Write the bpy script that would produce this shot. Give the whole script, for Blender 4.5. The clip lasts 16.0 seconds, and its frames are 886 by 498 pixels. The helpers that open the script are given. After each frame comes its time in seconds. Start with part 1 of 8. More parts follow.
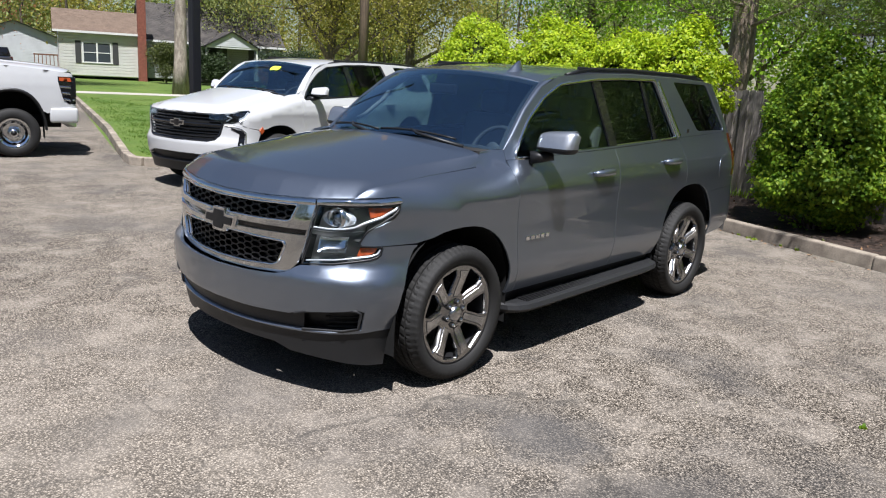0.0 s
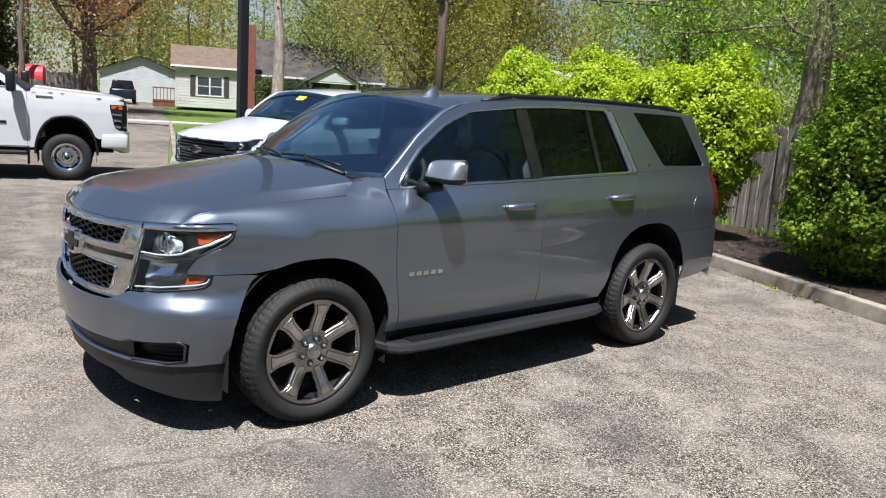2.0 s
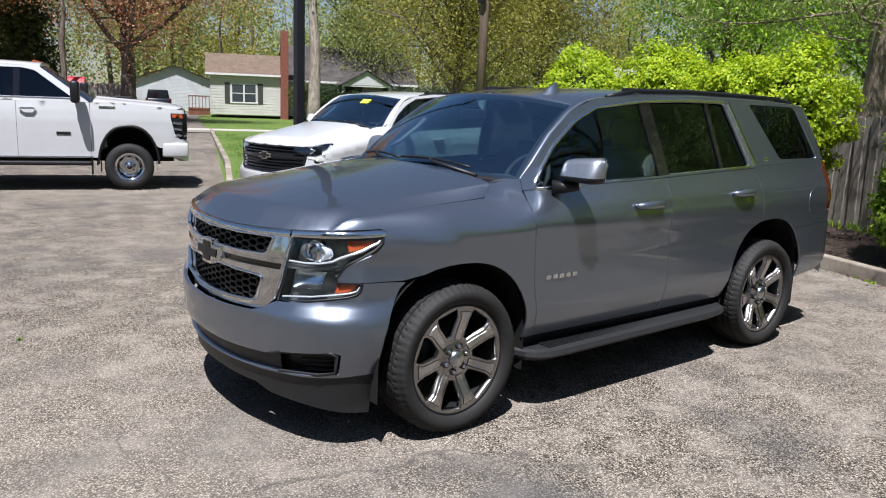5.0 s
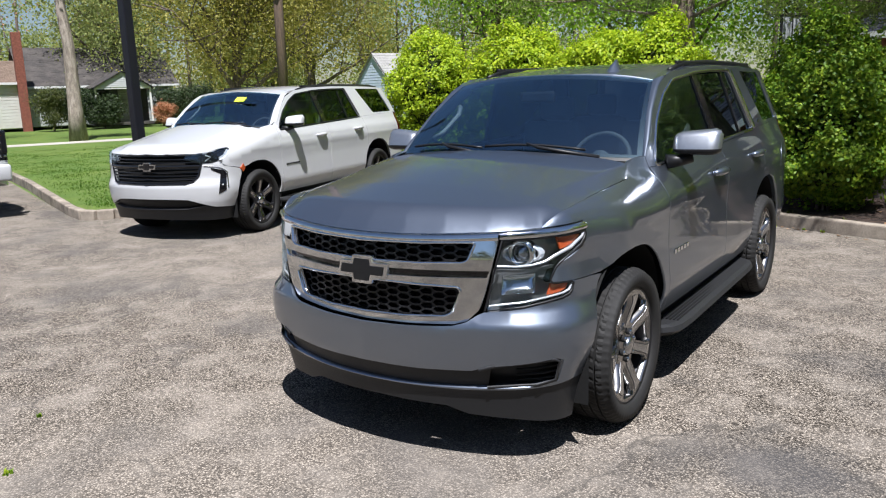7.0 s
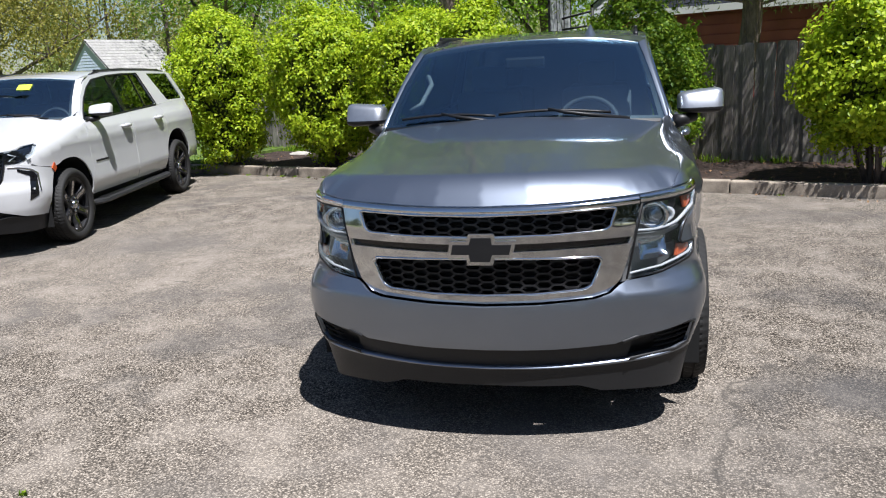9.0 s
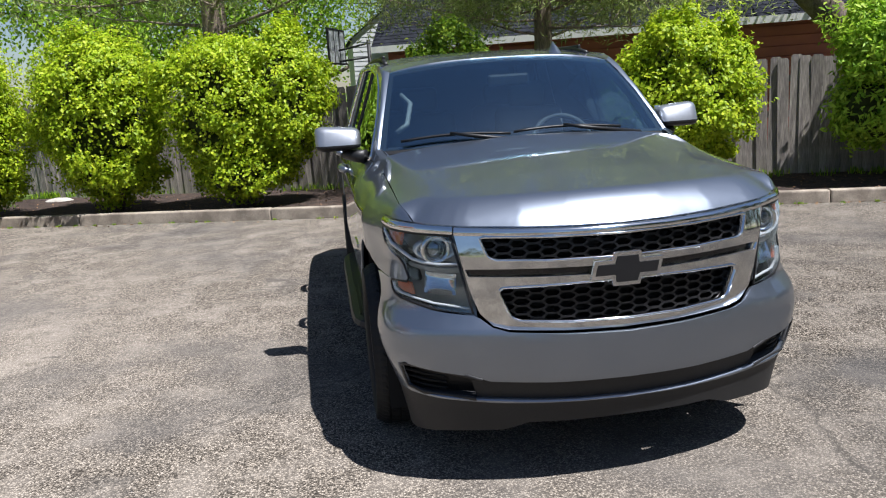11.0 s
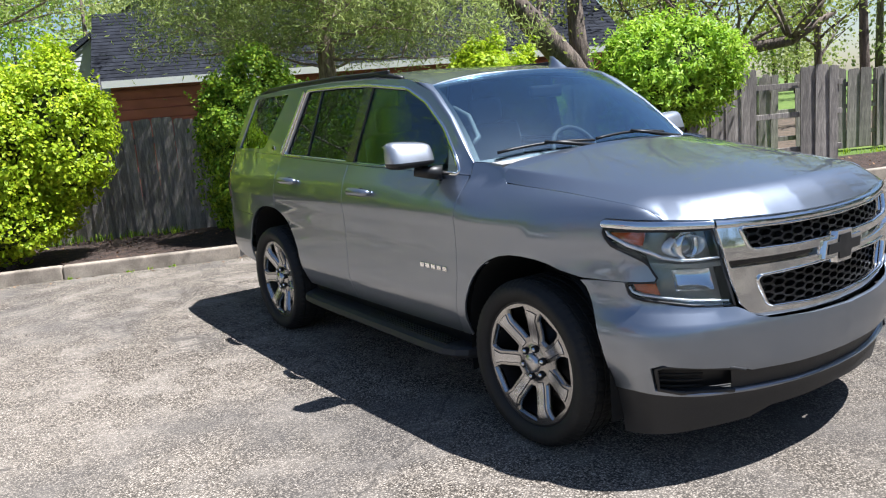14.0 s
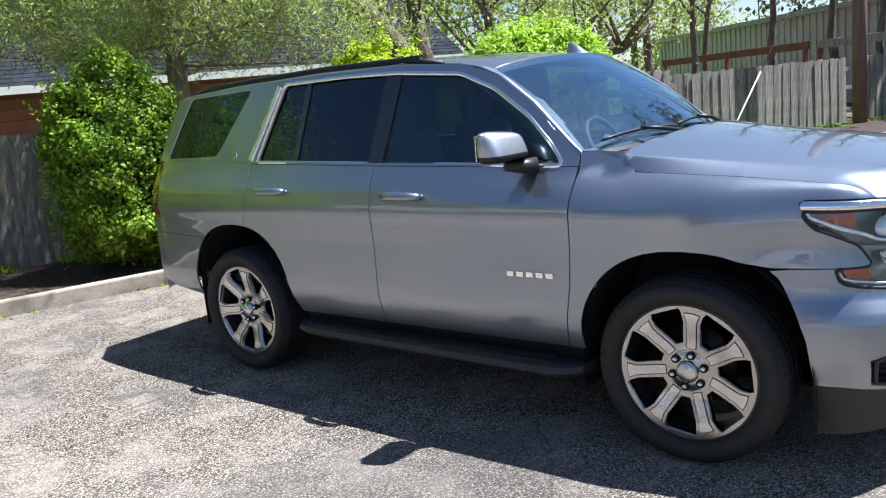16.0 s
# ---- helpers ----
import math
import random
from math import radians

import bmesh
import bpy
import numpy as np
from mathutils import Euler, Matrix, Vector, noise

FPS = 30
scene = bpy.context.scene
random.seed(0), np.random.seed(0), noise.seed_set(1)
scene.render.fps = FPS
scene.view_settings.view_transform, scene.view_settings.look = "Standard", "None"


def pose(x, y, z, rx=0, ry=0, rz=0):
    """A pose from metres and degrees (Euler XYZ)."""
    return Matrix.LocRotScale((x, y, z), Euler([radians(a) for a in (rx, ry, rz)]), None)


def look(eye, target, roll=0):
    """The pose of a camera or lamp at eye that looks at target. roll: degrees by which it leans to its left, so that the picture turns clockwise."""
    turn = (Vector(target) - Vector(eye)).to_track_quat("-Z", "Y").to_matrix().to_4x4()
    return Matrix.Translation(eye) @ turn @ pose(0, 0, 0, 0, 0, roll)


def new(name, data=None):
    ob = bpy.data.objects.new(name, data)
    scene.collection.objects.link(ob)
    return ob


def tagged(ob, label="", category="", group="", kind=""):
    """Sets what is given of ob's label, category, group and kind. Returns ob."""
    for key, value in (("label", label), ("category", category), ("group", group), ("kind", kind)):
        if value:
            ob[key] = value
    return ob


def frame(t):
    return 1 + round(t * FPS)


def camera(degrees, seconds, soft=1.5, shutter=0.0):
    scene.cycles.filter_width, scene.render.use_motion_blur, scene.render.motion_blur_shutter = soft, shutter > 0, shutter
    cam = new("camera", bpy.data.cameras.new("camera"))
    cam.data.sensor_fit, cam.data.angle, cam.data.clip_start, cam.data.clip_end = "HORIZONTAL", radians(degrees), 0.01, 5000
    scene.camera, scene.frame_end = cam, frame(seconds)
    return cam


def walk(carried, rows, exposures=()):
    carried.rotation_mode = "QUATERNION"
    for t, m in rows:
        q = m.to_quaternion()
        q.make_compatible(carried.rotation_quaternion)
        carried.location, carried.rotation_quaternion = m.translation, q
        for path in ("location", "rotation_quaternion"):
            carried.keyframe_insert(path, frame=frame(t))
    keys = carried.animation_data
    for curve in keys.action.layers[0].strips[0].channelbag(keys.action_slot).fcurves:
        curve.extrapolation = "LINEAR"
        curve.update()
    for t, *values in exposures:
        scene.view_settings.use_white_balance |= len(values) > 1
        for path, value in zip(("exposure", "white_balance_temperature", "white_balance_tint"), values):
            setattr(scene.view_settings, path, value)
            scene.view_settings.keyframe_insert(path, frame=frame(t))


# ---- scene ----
cam = camera(59.2, 16.0, soft=1.15)
PATH = [
    (0, (3.773, -3.345, 1.783), (2.482, -1.883, 1.34), 3.2),
    (0.5, (3.974, -2.989, 1.76), (2.647, -1.537, 1.399), 4.7),
    (1, (4.244, -2.665, 1.789), (2.876, -1.241, 1.472), 2.8),
    (1.5, (4.412, -2.423, 1.795), (2.985, -1.063, 1.453), 3.1),
    (2, (4.485, -2.123, 1.788), (2.985, -0.853, 1.417), 3.8),
    (2.5, (4.641, -1.971, 1.812), (3.074, -0.786, 1.437), 3.1),
    (3, (4.763, -1.953, 1.8), (3.126, -0.851, 1.475), 1.1),
    (3.2, (4.759, -1.975, 1.794), (3.084, -0.924, 1.495), 0.7),
    (5.3, (3.754, -2.695, 1.734), (2.238, -1.453, 1.334), 2.3),
    (5.5, (3.593, -2.828, 1.728), (2.096, -1.575, 1.292), 2.0),
    (6, (3.235, -3.08, 1.723), (1.859, -1.716, 1.229), -0.2),
    (6.5, (2.73, -3.413, 1.716), (1.473, -1.939, 1.221), -1.6),
    (7, (2.333, -3.712, 1.726), (1.229, -2.093, 1.328), -1.9),
    (7.5, (1.844, -3.922, 1.717), (0.883, -2.207, 1.349), -1.5),
    (8, (1.417, -4.094, 1.724), (0.633, -2.307, 1.288), -2.6),
    (8.2, (1.267, -4.126, 1.716), (0.557, -2.305, 1.289), -3.1),
    (10.3, (-0.543, -3.955, 1.648), (-0.524, -2.021, 1.139), -2.5),
    (10.5, (-0.683, -3.915, 1.659), (-0.577, -1.977, 1.175), -3.1),
    (11, (-1.12, -3.789, 1.658), (-0.839, -1.852, 1.247), -3.7),
    (11.5, (-1.542, -3.7, 1.657), (-1.048, -1.803, 1.258), -3.2),
    (12, (-1.923, -3.543, 1.636), (-1.25, -1.702, 1.241), -3.1),
    (12.5, (-2.31, -3.397, 1.65), (-1.564, -1.579, 1.275), -3.7),
    (13, (-2.581, -3.26, 1.673), (-1.722, -1.495, 1.292), -6.2),
    (13.5, (-2.914, -2.99, 1.67), (-1.957, -1.272, 1.303), -6.3),
    (14, (-3.223, -2.709, 1.654), (-2.121, -1.081, 1.283), -4.7),
    (14.5, (-3.44, -2.34, 1.625), (-2.189, -0.833, 1.22), -3.6),
    (15, (-3.682, -1.949, 1.609), (-2.36, -0.513, 1.175), -2.1),
    (15.5, (-3.823, -1.589, 1.605), (-2.417, -0.23, 1.184), -3.4),
    (16, (-3.947, -1.224, 1.629), (-2.43, 0.025, 1.252), -5.8),
]
walk(cam, [(t, look(eye, target, roll)) for t, eye, target, roll in PATH],
     exposures=[(0.0, 0.56, 6200, 13), (1.0, 0.71, 6200, 13), (3.2, 0.76, 6200, 13), (5.3, 0.58, 6150, 14), (8.2, 0.62, 6150, 13), (10.3, 0.67, 6200, 13), (13.0, 0.98, 6150, 12), (16.0, 1.46, 5900, 12)])

# ---- world, sun, exposure ----
SUN_DIR = Vector((0.33, -0.34, 1.0)).normalized()
world = bpy.data.worlds.new("World")
scene.world = world
world.use_nodes = True
_wn = world.node_tree.nodes
_sky = _wn.new("ShaderNodeTexSky")
_sky.sky_type = "NISHITA"
_sky.sun_disc = False
_sky.sun_elevation = math.asin(SUN_DIR.z)
_sky.sun_rotation = math.atan2(SUN_DIR.x, SUN_DIR.y)
_sky.air_density, _sky.dust_density, _sky.ozone_density = 1.0, 0.45, 1.3
_wn["Background"].inputs["Strength"].default_value = 0.053
world.node_tree.links.new(_sky.outputs[0], _wn["Background"].inputs["Color"])
_sun = bpy.data.lights.new("sun", "SUN")
_sun.energy, _sun.angle, _sun.color = 5.4, radians(0.55), (1.0, 0.98, 0.945)
sun = new("sun", _sun)
sun.matrix_world = look(SUN_DIR * 40, (0, 0, 0))


# ---- materials ----
def mat(name, color, rough=0.5, metal=0.0, vary=0.0, vscale=8.0, bump=0.0, bscale=60.0, coat=0.0, spec=0.5,
        color2=None, grain=0.0, gscale=90.0, isl=0.0, obj=0.0, trans=0.0, ior=1.45, alpha=1.0, emit=0.0, stretch=None, detail=4.0):
    """A procedural Principled material: base colour with a coarse and a fine noise, bump, coat."""
    m = bpy.data.materials.new(name)
    m.use_nodes = True
    nt = m.node_tree
    b = nt.nodes["Principled BSDF"]
    b.inputs["Roughness"].default_value = rough
    b.inputs["Metallic"].default_value = metal
    b.inputs["Specular IOR Level"].default_value = spec
    b.inputs["Coat Weight"].default_value = coat
    b.inputs["Coat Roughness"].default_value = 0.03
    b.inputs["Transmission Weight"].default_value = trans
    b.inputs["IOR"].default_value = ior
    c = (*color, 1.0)
    b.inputs["Base Color"].default_value = c
    if emit:
        b.inputs["Emission Color"].default_value = c
        b.inputs["Emission Strength"].default_value = emit
    co = nt.nodes.new("ShaderNodeTexCoord")
    vec = co.outputs["Object"]
    if stretch:
        mp = nt.nodes.new("ShaderNodeMapping")
        mp.inputs["Scale"].default_value = stretch
        nt.links.new(vec, mp.inputs["Vector"])
        vec = mp.outputs[0]
    src = None

    def mixc(fac, a, bcol, typ="MIX", f=1.0):
        mx = nt.nodes.new("ShaderNodeMix")
        mx.data_type, mx.blend_type = "RGBA", typ
        if hasattr(fac, "links"):
            nt.links.new(fac, mx.inputs[0])
        else:
            mx.inputs[0].default_value = fac
        for sock, val in ((mx.inputs[6], a), (mx.inputs[7], bcol)):
            if hasattr(val, "links"):
                nt.links.new(val, sock)
            else:
                sock.default_value = val
        return mx.outputs[2]

    def noisetex(sc, det=4.0, rg=0.6):
        n = nt.nodes.new("ShaderNodeTexNoise")
        n.inputs["Scale"].default_value = sc
        n.inputs["Detail"].default_value = det
        n.inputs["Roughness"].default_value = rg
        nt.links.new(vec, n.inputs["Vector"])
        return n.outputs["Fac"]

    def ramp(fac, lo, hi):
        r = nt.nodes.new("ShaderNodeMapRange")
        r.inputs["From Min"].default_value, r.inputs["From Max"].default_value = lo, hi
        nt.links.new(fac, r.inputs["Value"])
        return r.outputs[0]

    col = c
    if vary or color2:
        c2 = (*color2, 1.0) if color2 else tuple(max(0, v * (1 - vary)) for v in color) + (1.0,)
        col = mixc(ramp(noisetex(vscale, detail), 0.35, 0.65), c, c2)
    if grain:
        f = ramp(noisetex(gscale, 3.0), 0.3, 0.7)
        g = nt.nodes.new("ShaderNodeMapRange")
        g.inputs["To Min"].default_value, g.inputs["To Max"].default_value = 1 - grain, 1 + grain
        nt.links.new(f, g.inputs["Value"])
        vm = nt.nodes.new("ShaderNodeCombineColor")
        for k in range(3):
            nt.links.new(g.outputs[0], vm.inputs[k])
        col = mixc(1.0, col, vm.outputs[0], "MULTIPLY")
    if isl or obj:
        ge = nt.nodes.new("ShaderNodeNewGeometry" if isl else "ShaderNodeObjectInfo")
        out = ge.outputs["Random Per Island"] if isl else ge.outputs["Random"]
        g = nt.nodes.new("ShaderNodeMapRange")
        a = isl or obj
        g.inputs["To Min"].default_value, g.inputs["To Max"].default_value = 1 - a, 1 + a
        nt.links.new(out, g.inputs["Value"])
        vm = nt.nodes.new("ShaderNodeCombineColor")
        for k in range(3):
            nt.links.new(g.outputs[0], vm.inputs[k])
        col = mixc(1.0, col, vm.outputs[0], "MULTIPLY")
    if hasattr(col, "links"):
        nt.links.new(col, b.inputs["Base Color"])
    if bump:
        bp = nt.nodes.new("ShaderNodeBump")
        bp.inputs["Strength"].default_value = 1.0
        bp.inputs["Distance"].default_value = bump
        nt.links.new(noisetex(bscale, 5.0), bp.inputs["Height"])
        nt.links.new(bp.outputs[0], b.inputs["Normal"])
    return m


def leaf_mat(name, c1, c2, c3, trans=0.35):
    """Foliage: colour by island, diffuse with some translucency."""
    m = bpy.data.materials.new(name)
    m.use_nodes = True
    nt = m.node_tree
    b = nt.nodes["Principled BSDF"]
    b.inputs["Roughness"].default_value = 0.5
    b.inputs["Specular IOR Level"].default_value = 0.35
    ge = nt.nodes.new("ShaderNodeNewGeometry")
    r = nt.nodes.new("ShaderNodeValToRGB")
    r.color_ramp.elements[0].color = (*c1, 1)
    r.color_ramp.elements[1].color = (*c3, 1)
    e = r.color_ramp.elements.new(0.5)
    e.color = (*c2, 1)
    nt.links.new(ge.outputs["Random Per Island"], r.inputs[0])
    nt.links.new(r.outputs[0], b.inputs["Base Color"])
    tr = nt.nodes.new("ShaderNodeBsdfTranslucent")
    nt.links.new(r.outputs[0], tr.inputs["Color"])
    mx = nt.nodes.new("ShaderNodeMixShader")
    mx.inputs[0].default_value = trans
    nt.links.new(b.outputs[0], mx.inputs[1])
    nt.links.new(tr.outputs[0], mx.inputs[2])
    nt.links.new(mx.outputs[0], nt.nodes["Material Output"].inputs["Surface"])
    return m


M_PAINT = mat("paint_grey", (0.236, 0.268, 0.322), rough=0.35, metal=0.92, coat=1.0, grain=0.10, gscale=900.0)
M_PAINT.node_tree.nodes["Principled BSDF"].inputs["Coat IOR"].default_value = 1.66
M_PAINT.node_tree.nodes["Principled BSDF"].inputs["Specular Tint"].default_value = (0.55, 0.57, 0.60, 1)
M_WHITE = mat("paint_white", (0.57, 0.575, 0.58), rough=0.35, coat=1.0, grain=0.02, gscale=3.0)
M_CHROME = mat("chrome", (0.78, 0.79, 0.80), rough=0.06, metal=1.0, grain=0.03, gscale=25.0)
M_SATIN = mat("satin_chrome", (0.56, 0.56, 0.565), rough=0.27, metal=1.0, grain=0.04, gscale=40.0)
M_MIRRORCAP = mat("mirror_cap_silver", (0.40, 0.42, 0.455), rough=0.40, metal=0.85, coat=1.0, grain=0.04, gscale=40.0)
M_RIM = mat("rim_metal", (0.40, 0.395, 0.39), rough=0.20, metal=1.0, grain=0.06, gscale=60.0)
M_RIMDARK = mat("rim_dark", (0.035, 0.035, 0.038), rough=0.4, metal=0.6, grain=0.1)
M_BLACK = mat("black_trim", (0.010, 0.010, 0.011), rough=0.45, grain=0.15, gscale=200.0)
M_GLOSSBLK = mat("gloss_black", (0.008, 0.008, 0.009), rough=0.06, coat=0.6)
M_PLASTIC = mat("grey_plastic", (0.021, 0.0215, 0.023), rough=0.5, grain=0.12, gscale=150.0, bump=0.0004, bscale=500.0)
M_RUBBER = mat("tyre_rubber", (0.019, 0.0185, 0.018), rough=0.72, vary=0.25, vscale=9.0, grain=0.15, gscale=120.0)
M_UNDER = mat("underbody_black", (0.007, 0.007, 0.007), rough=0.85, grain=0.2)
M_PILLARTRIM = mat("pale_pillar_trim", (0.16, 0.165, 0.165), rough=0.6, grain=0.08, gscale=60.0)
M_CABIN = mat("cabin_black", (0.045, 0.047, 0.051), rough=0.7, grain=0.15, gscale=80.0)
M_CABINLT = mat("cabin_grey", (0.13, 0.135, 0.14), rough=0.7, grain=0.1, gscale=60.0)


def glass_mat(name, tint, gloss):
    """A thin pane: tinted see-through with a mirror gloss that grows towards grazing angles."""
    m = bpy.data.materials.new(name)
    m.use_nodes = True
    nt = m.node_tree
    lw = nt.nodes.new("ShaderNodeLayerWeight")
    lw.inputs["Blend"].default_value = 0.5
    pw = nt.nodes.new("ShaderNodeMath")
    pw.operation = "POWER"
    nt.links.new(lw.outputs["Facing"], pw.inputs[0])
    pw.inputs[1].default_value = 4.0
    fr = nt.nodes.new("ShaderNodeMath")
    fr.operation = "MULTIPLY_ADD"
    nt.links.new(pw.outputs[0], fr.inputs[0])
    fr.inputs[1].default_value = 1.0 - gloss
    fr.inputs[2].default_value = gloss
    tr = nt.nodes.new("ShaderNodeBsdfTransparent")
    tr.inputs["Color"].default_value = (*tint, 1)
    gl = nt.nodes.new("ShaderNodeBsdfGlossy")
    gl.inputs["Roughness"].default_value = 0.0
    gl.inputs["Color"].default_value = (0.72, 0.88, 1.0, 1)
    mx = nt.nodes.new("ShaderNodeMixShader")
    nt.links.new(fr.outputs[0], mx.inputs[0])
    nt.links.new(tr.outputs[0], mx.inputs[1])
    nt.links.new(gl.outputs[0], mx.inputs[2])
    nt.links.new(mx.outputs[0], nt.nodes["Material Output"].inputs["Surface"])
    return m


M_GLASS = glass_mat("clear_glass", (0.70, 0.84, 0.88), 0.19)
M_DOORGLASS = glass_mat("front_door_glass", (0.55, 0.63, 0.63), 0.05)
M_TINT = glass_mat("tinted_glass", (0.20, 0.21, 0.22), 0.05)
M_LAMPIN = mat("lamp_housing_grey", (0.27, 0.275, 0.28), rough=0.30, metal=0.7, grain=0.1, gscale=120.0)
M_LENS = glass_mat("lamp_lens", (0.95, 0.97, 0.98), 0.04)
M_ORANGE = mat("amber_reflector", (0.46, 0.085, 0.025), rough=0.2, grain=0.2, gscale=220.0)
M_REDLAMP = mat("red_lamp", (0.085, 0.008, 0.008), rough=0.12, coat=0.8, grain=0.15, gscale=150.0)
M_DRL = mat("lamp_bar", (0.78, 0.80, 0.83), rough=0.18, metal=0.5, grain=0.08)
M_REFLECTOR = mat("lamp_reflector", (0.72, 0.76, 0.80), rough=0.13, metal=1.0, grain=0.05)
M_YELLOW = mat("yellow_card", (0.75, 0.85, 0.06), rough=0.6)


# ---- mesh tools ----
def part(name, bm, material, parent=None, label="", smooth=True):
    """Links a bmesh as one mesh object, under a thing or a part if given."""
    me = bpy.data.meshes.new(name)
    bm.normal_update()
    bm.to_mesh(me)
    bm.free()
    return finish(name, me, material, parent, label, smooth)


def finish(name, me, material, parent=None, label="", smooth=True):
    for k in material if isinstance(material, (list, tuple)) else [material]:
        me.materials.append(k)
    if smooth:
        me.shade_smooth()
    ob = new(name, me)
    if parent is not None:
        ob.parent = parent
    if label:
        ob["label"] = label
    return ob


def thing(name, m, label, category, group="", kind=""):
    ob = new(name)
    ob.matrix_world = m
    ob.empty_display_size = 0.1
    return tagged(ob, label, category, group, kind)


def box(bm, c, s, bevel=0.0, rot=None, mi=0, seg=2):
    """Adds a bevelled box: centre, full sizes, rotation matrix."""
    r = bmesh.ops.create_cube(bm, size=1.0)
    vs = r["verts"]
    for v in vs:
        v.co = Vector((v.co.x * s[0], v.co.y * s[1], v.co.z * s[2]))
    fs = list({f for v in vs for f in v.link_faces})
    if bevel > 0:
        es = list({e for v in vs for e in v.link_edges})
        rb = bmesh.ops.bevel(bm, geom=es, offset=bevel, segments=seg, affect="EDGES", profile=0.5)
        vs = list({v for f in rb["faces"] for v in f.verts} | {v for v in vs if v.is_valid})
        fs = list({f for v in vs for f in v.link_faces})
    for v in vs:
        p = v.co.copy()
        if rot is not None:
            p = rot @ p
        v.co = p + Vector(c)
    for f in fs:
        f.material_index = mi
    return vs


def boxpart(name, c, s, material, parent=None, bevel=0.0, rot=None, label="", smooth=False):
    bm = bmesh.new()
    box(bm, c, s, bevel, rot)
    return part(name, bm, material, parent, label, smooth)


def tube(bm, pts, radii, n=10, cap=True):
    """Adds a tapered tube along points."""
    rings = []
    up = Vector((0.13, 0.27, 1)).normalized()
    pts = [Vector(p) for p in pts]
    for i, p in enumerate(pts):
        d = (pts[min(i + 1, len(pts) - 1)] - pts[max(i - 1, 0)]).normalized()
        a = d.cross(up)
        if a.length < 0.05:
            a = d.cross(Vector((1, 0, 0)))
        a.normalize()
        b = d.cross(a)
        r = radii[i] if isinstance(radii, (list, tuple)) else radii
        rings.append([bm.verts.new(p + a * (math.cos(t) * r) + b * (math.sin(t) * r)) for t in (2 * math.pi * k / n for k in range(n))])
    for q, w in zip(rings, rings[1:]):
        for k in range(n):
            bm.faces.new((q[k], q[(k + 1) % n], w[(k + 1) % n], w[k]))
    if cap:
        bm.faces.new(rings[0][::-1])
        bm.faces.new(rings[-1])
    bmesh.ops.recalc_face_normals(bm, faces=bm.faces[:]) if len(bm.faces) < 400 else None


def lathe(bm, prof, n=48, axis="x", centre=(0, 0, 0), mi=0):
    """Adds a surface of revolution of (radius, along) pairs about an axis through centre."""
    rings = []
    c = Vector(centre)
    for r, h in prof:
        ring = []
        for k in range(n):
            a = 2 * math.pi * k / n
            p = (h, r * math.cos(a), r * math.sin(a)) if axis == "x" else (r * math.cos(a), r * math.sin(a), h) if axis == "z" else (r * math.sin(a), h, r * math.cos(a))
            ring.append(bm.verts.new(c + Vector(p)))
        rings.append(ring)
    fs = []
    for q, w in zip(rings, rings[1:]):
        for k in range(n):
            fs.append(bm.faces.new((q[k], q[(k + 1) % n], w[(k + 1) % n], w[k])))
    for f in fs:
        f.material_index = mi
    return rings


def smoothstep(a, b, x):
    t = min(1.0, max(0.0, (x - a) / (b - a)))
    return t * t * (3 - 2 * t)


def interp(x, xs, ys):
    return float(np.interp(x, xs, ys))


def dense(poly, step):
    out = []
    for (a, b), (c, d) in zip(poly, poly[1:] + poly[:1]):
        n = max(1, int(math.ceil(math.hypot(c - a, d - b) / step)))
        out += [(a + (c - a) * k / n, b + (d - b) * k / n) for k in range(n)]
    return out


def area2(poly):
    return 0.5 * sum(a * d - c * b for (a, b), (c, d) in zip(poly, poly[1:] + poly[:1]))


def inset(poly, d):
    """Moves a polygon's edges inward by d (outward for negative d)."""
    if area2(poly) < 0:
        poly = poly[::-1]
    out = []
    n = len(poly)
    for i in range(n):
        p, q, r = Vector(poly[i - 1]), Vector(poly[i]), Vector(poly[(i + 1) % n])
        e1, e2 = (q - p), (r - q)
        if e1.length < 1e-9 or e2.length < 1e-9:
            out.append(tuple(q))
            continue
        n1, n2 = Vector((-e1.y, e1.x)).normalized(), Vector((-e2.y, e2.x)).normalized()
        m = n1 + n2
        k = max(0.35, m.length_squared / 2)
        out.append(tuple(q + m * (d / k / 1.0 if False else d / max(0.5, m.dot(n1))) ))
    return out


def rounded(poly, r, n=4):
    """Rounds a polygon's corners."""
    out = []
    m = len(poly)
    for i in range(m):
        p, q, s = Vector(poly[i - 1]), Vector(poly[i]), Vector(poly[(i + 1) % m])
        a, b = (p - q), (s - q)
        ra = min(r, a.length * 0.45, b.length * 0.45)
        a, b = q + a.normalized() * ra, q + b.normalized() * ra
        for k in range(n + 1):
            t = k / n
            out.append(tuple(a * (1 - t) ** 2 + q * (2 * t * (1 - t)) + b * t ** 2))
    return out


def inside(pt, poly):
    x, y = pt
    c = False
    for (a, b), (e, f) in zip(poly, poly[1:] + poly[:1]):
        if (b > y) != (f > y) and x < (e - a) * (y - b) / (f - b) + a:
            c = not c
    return c


from mathutils.geometry import delaunay_2d_cdt


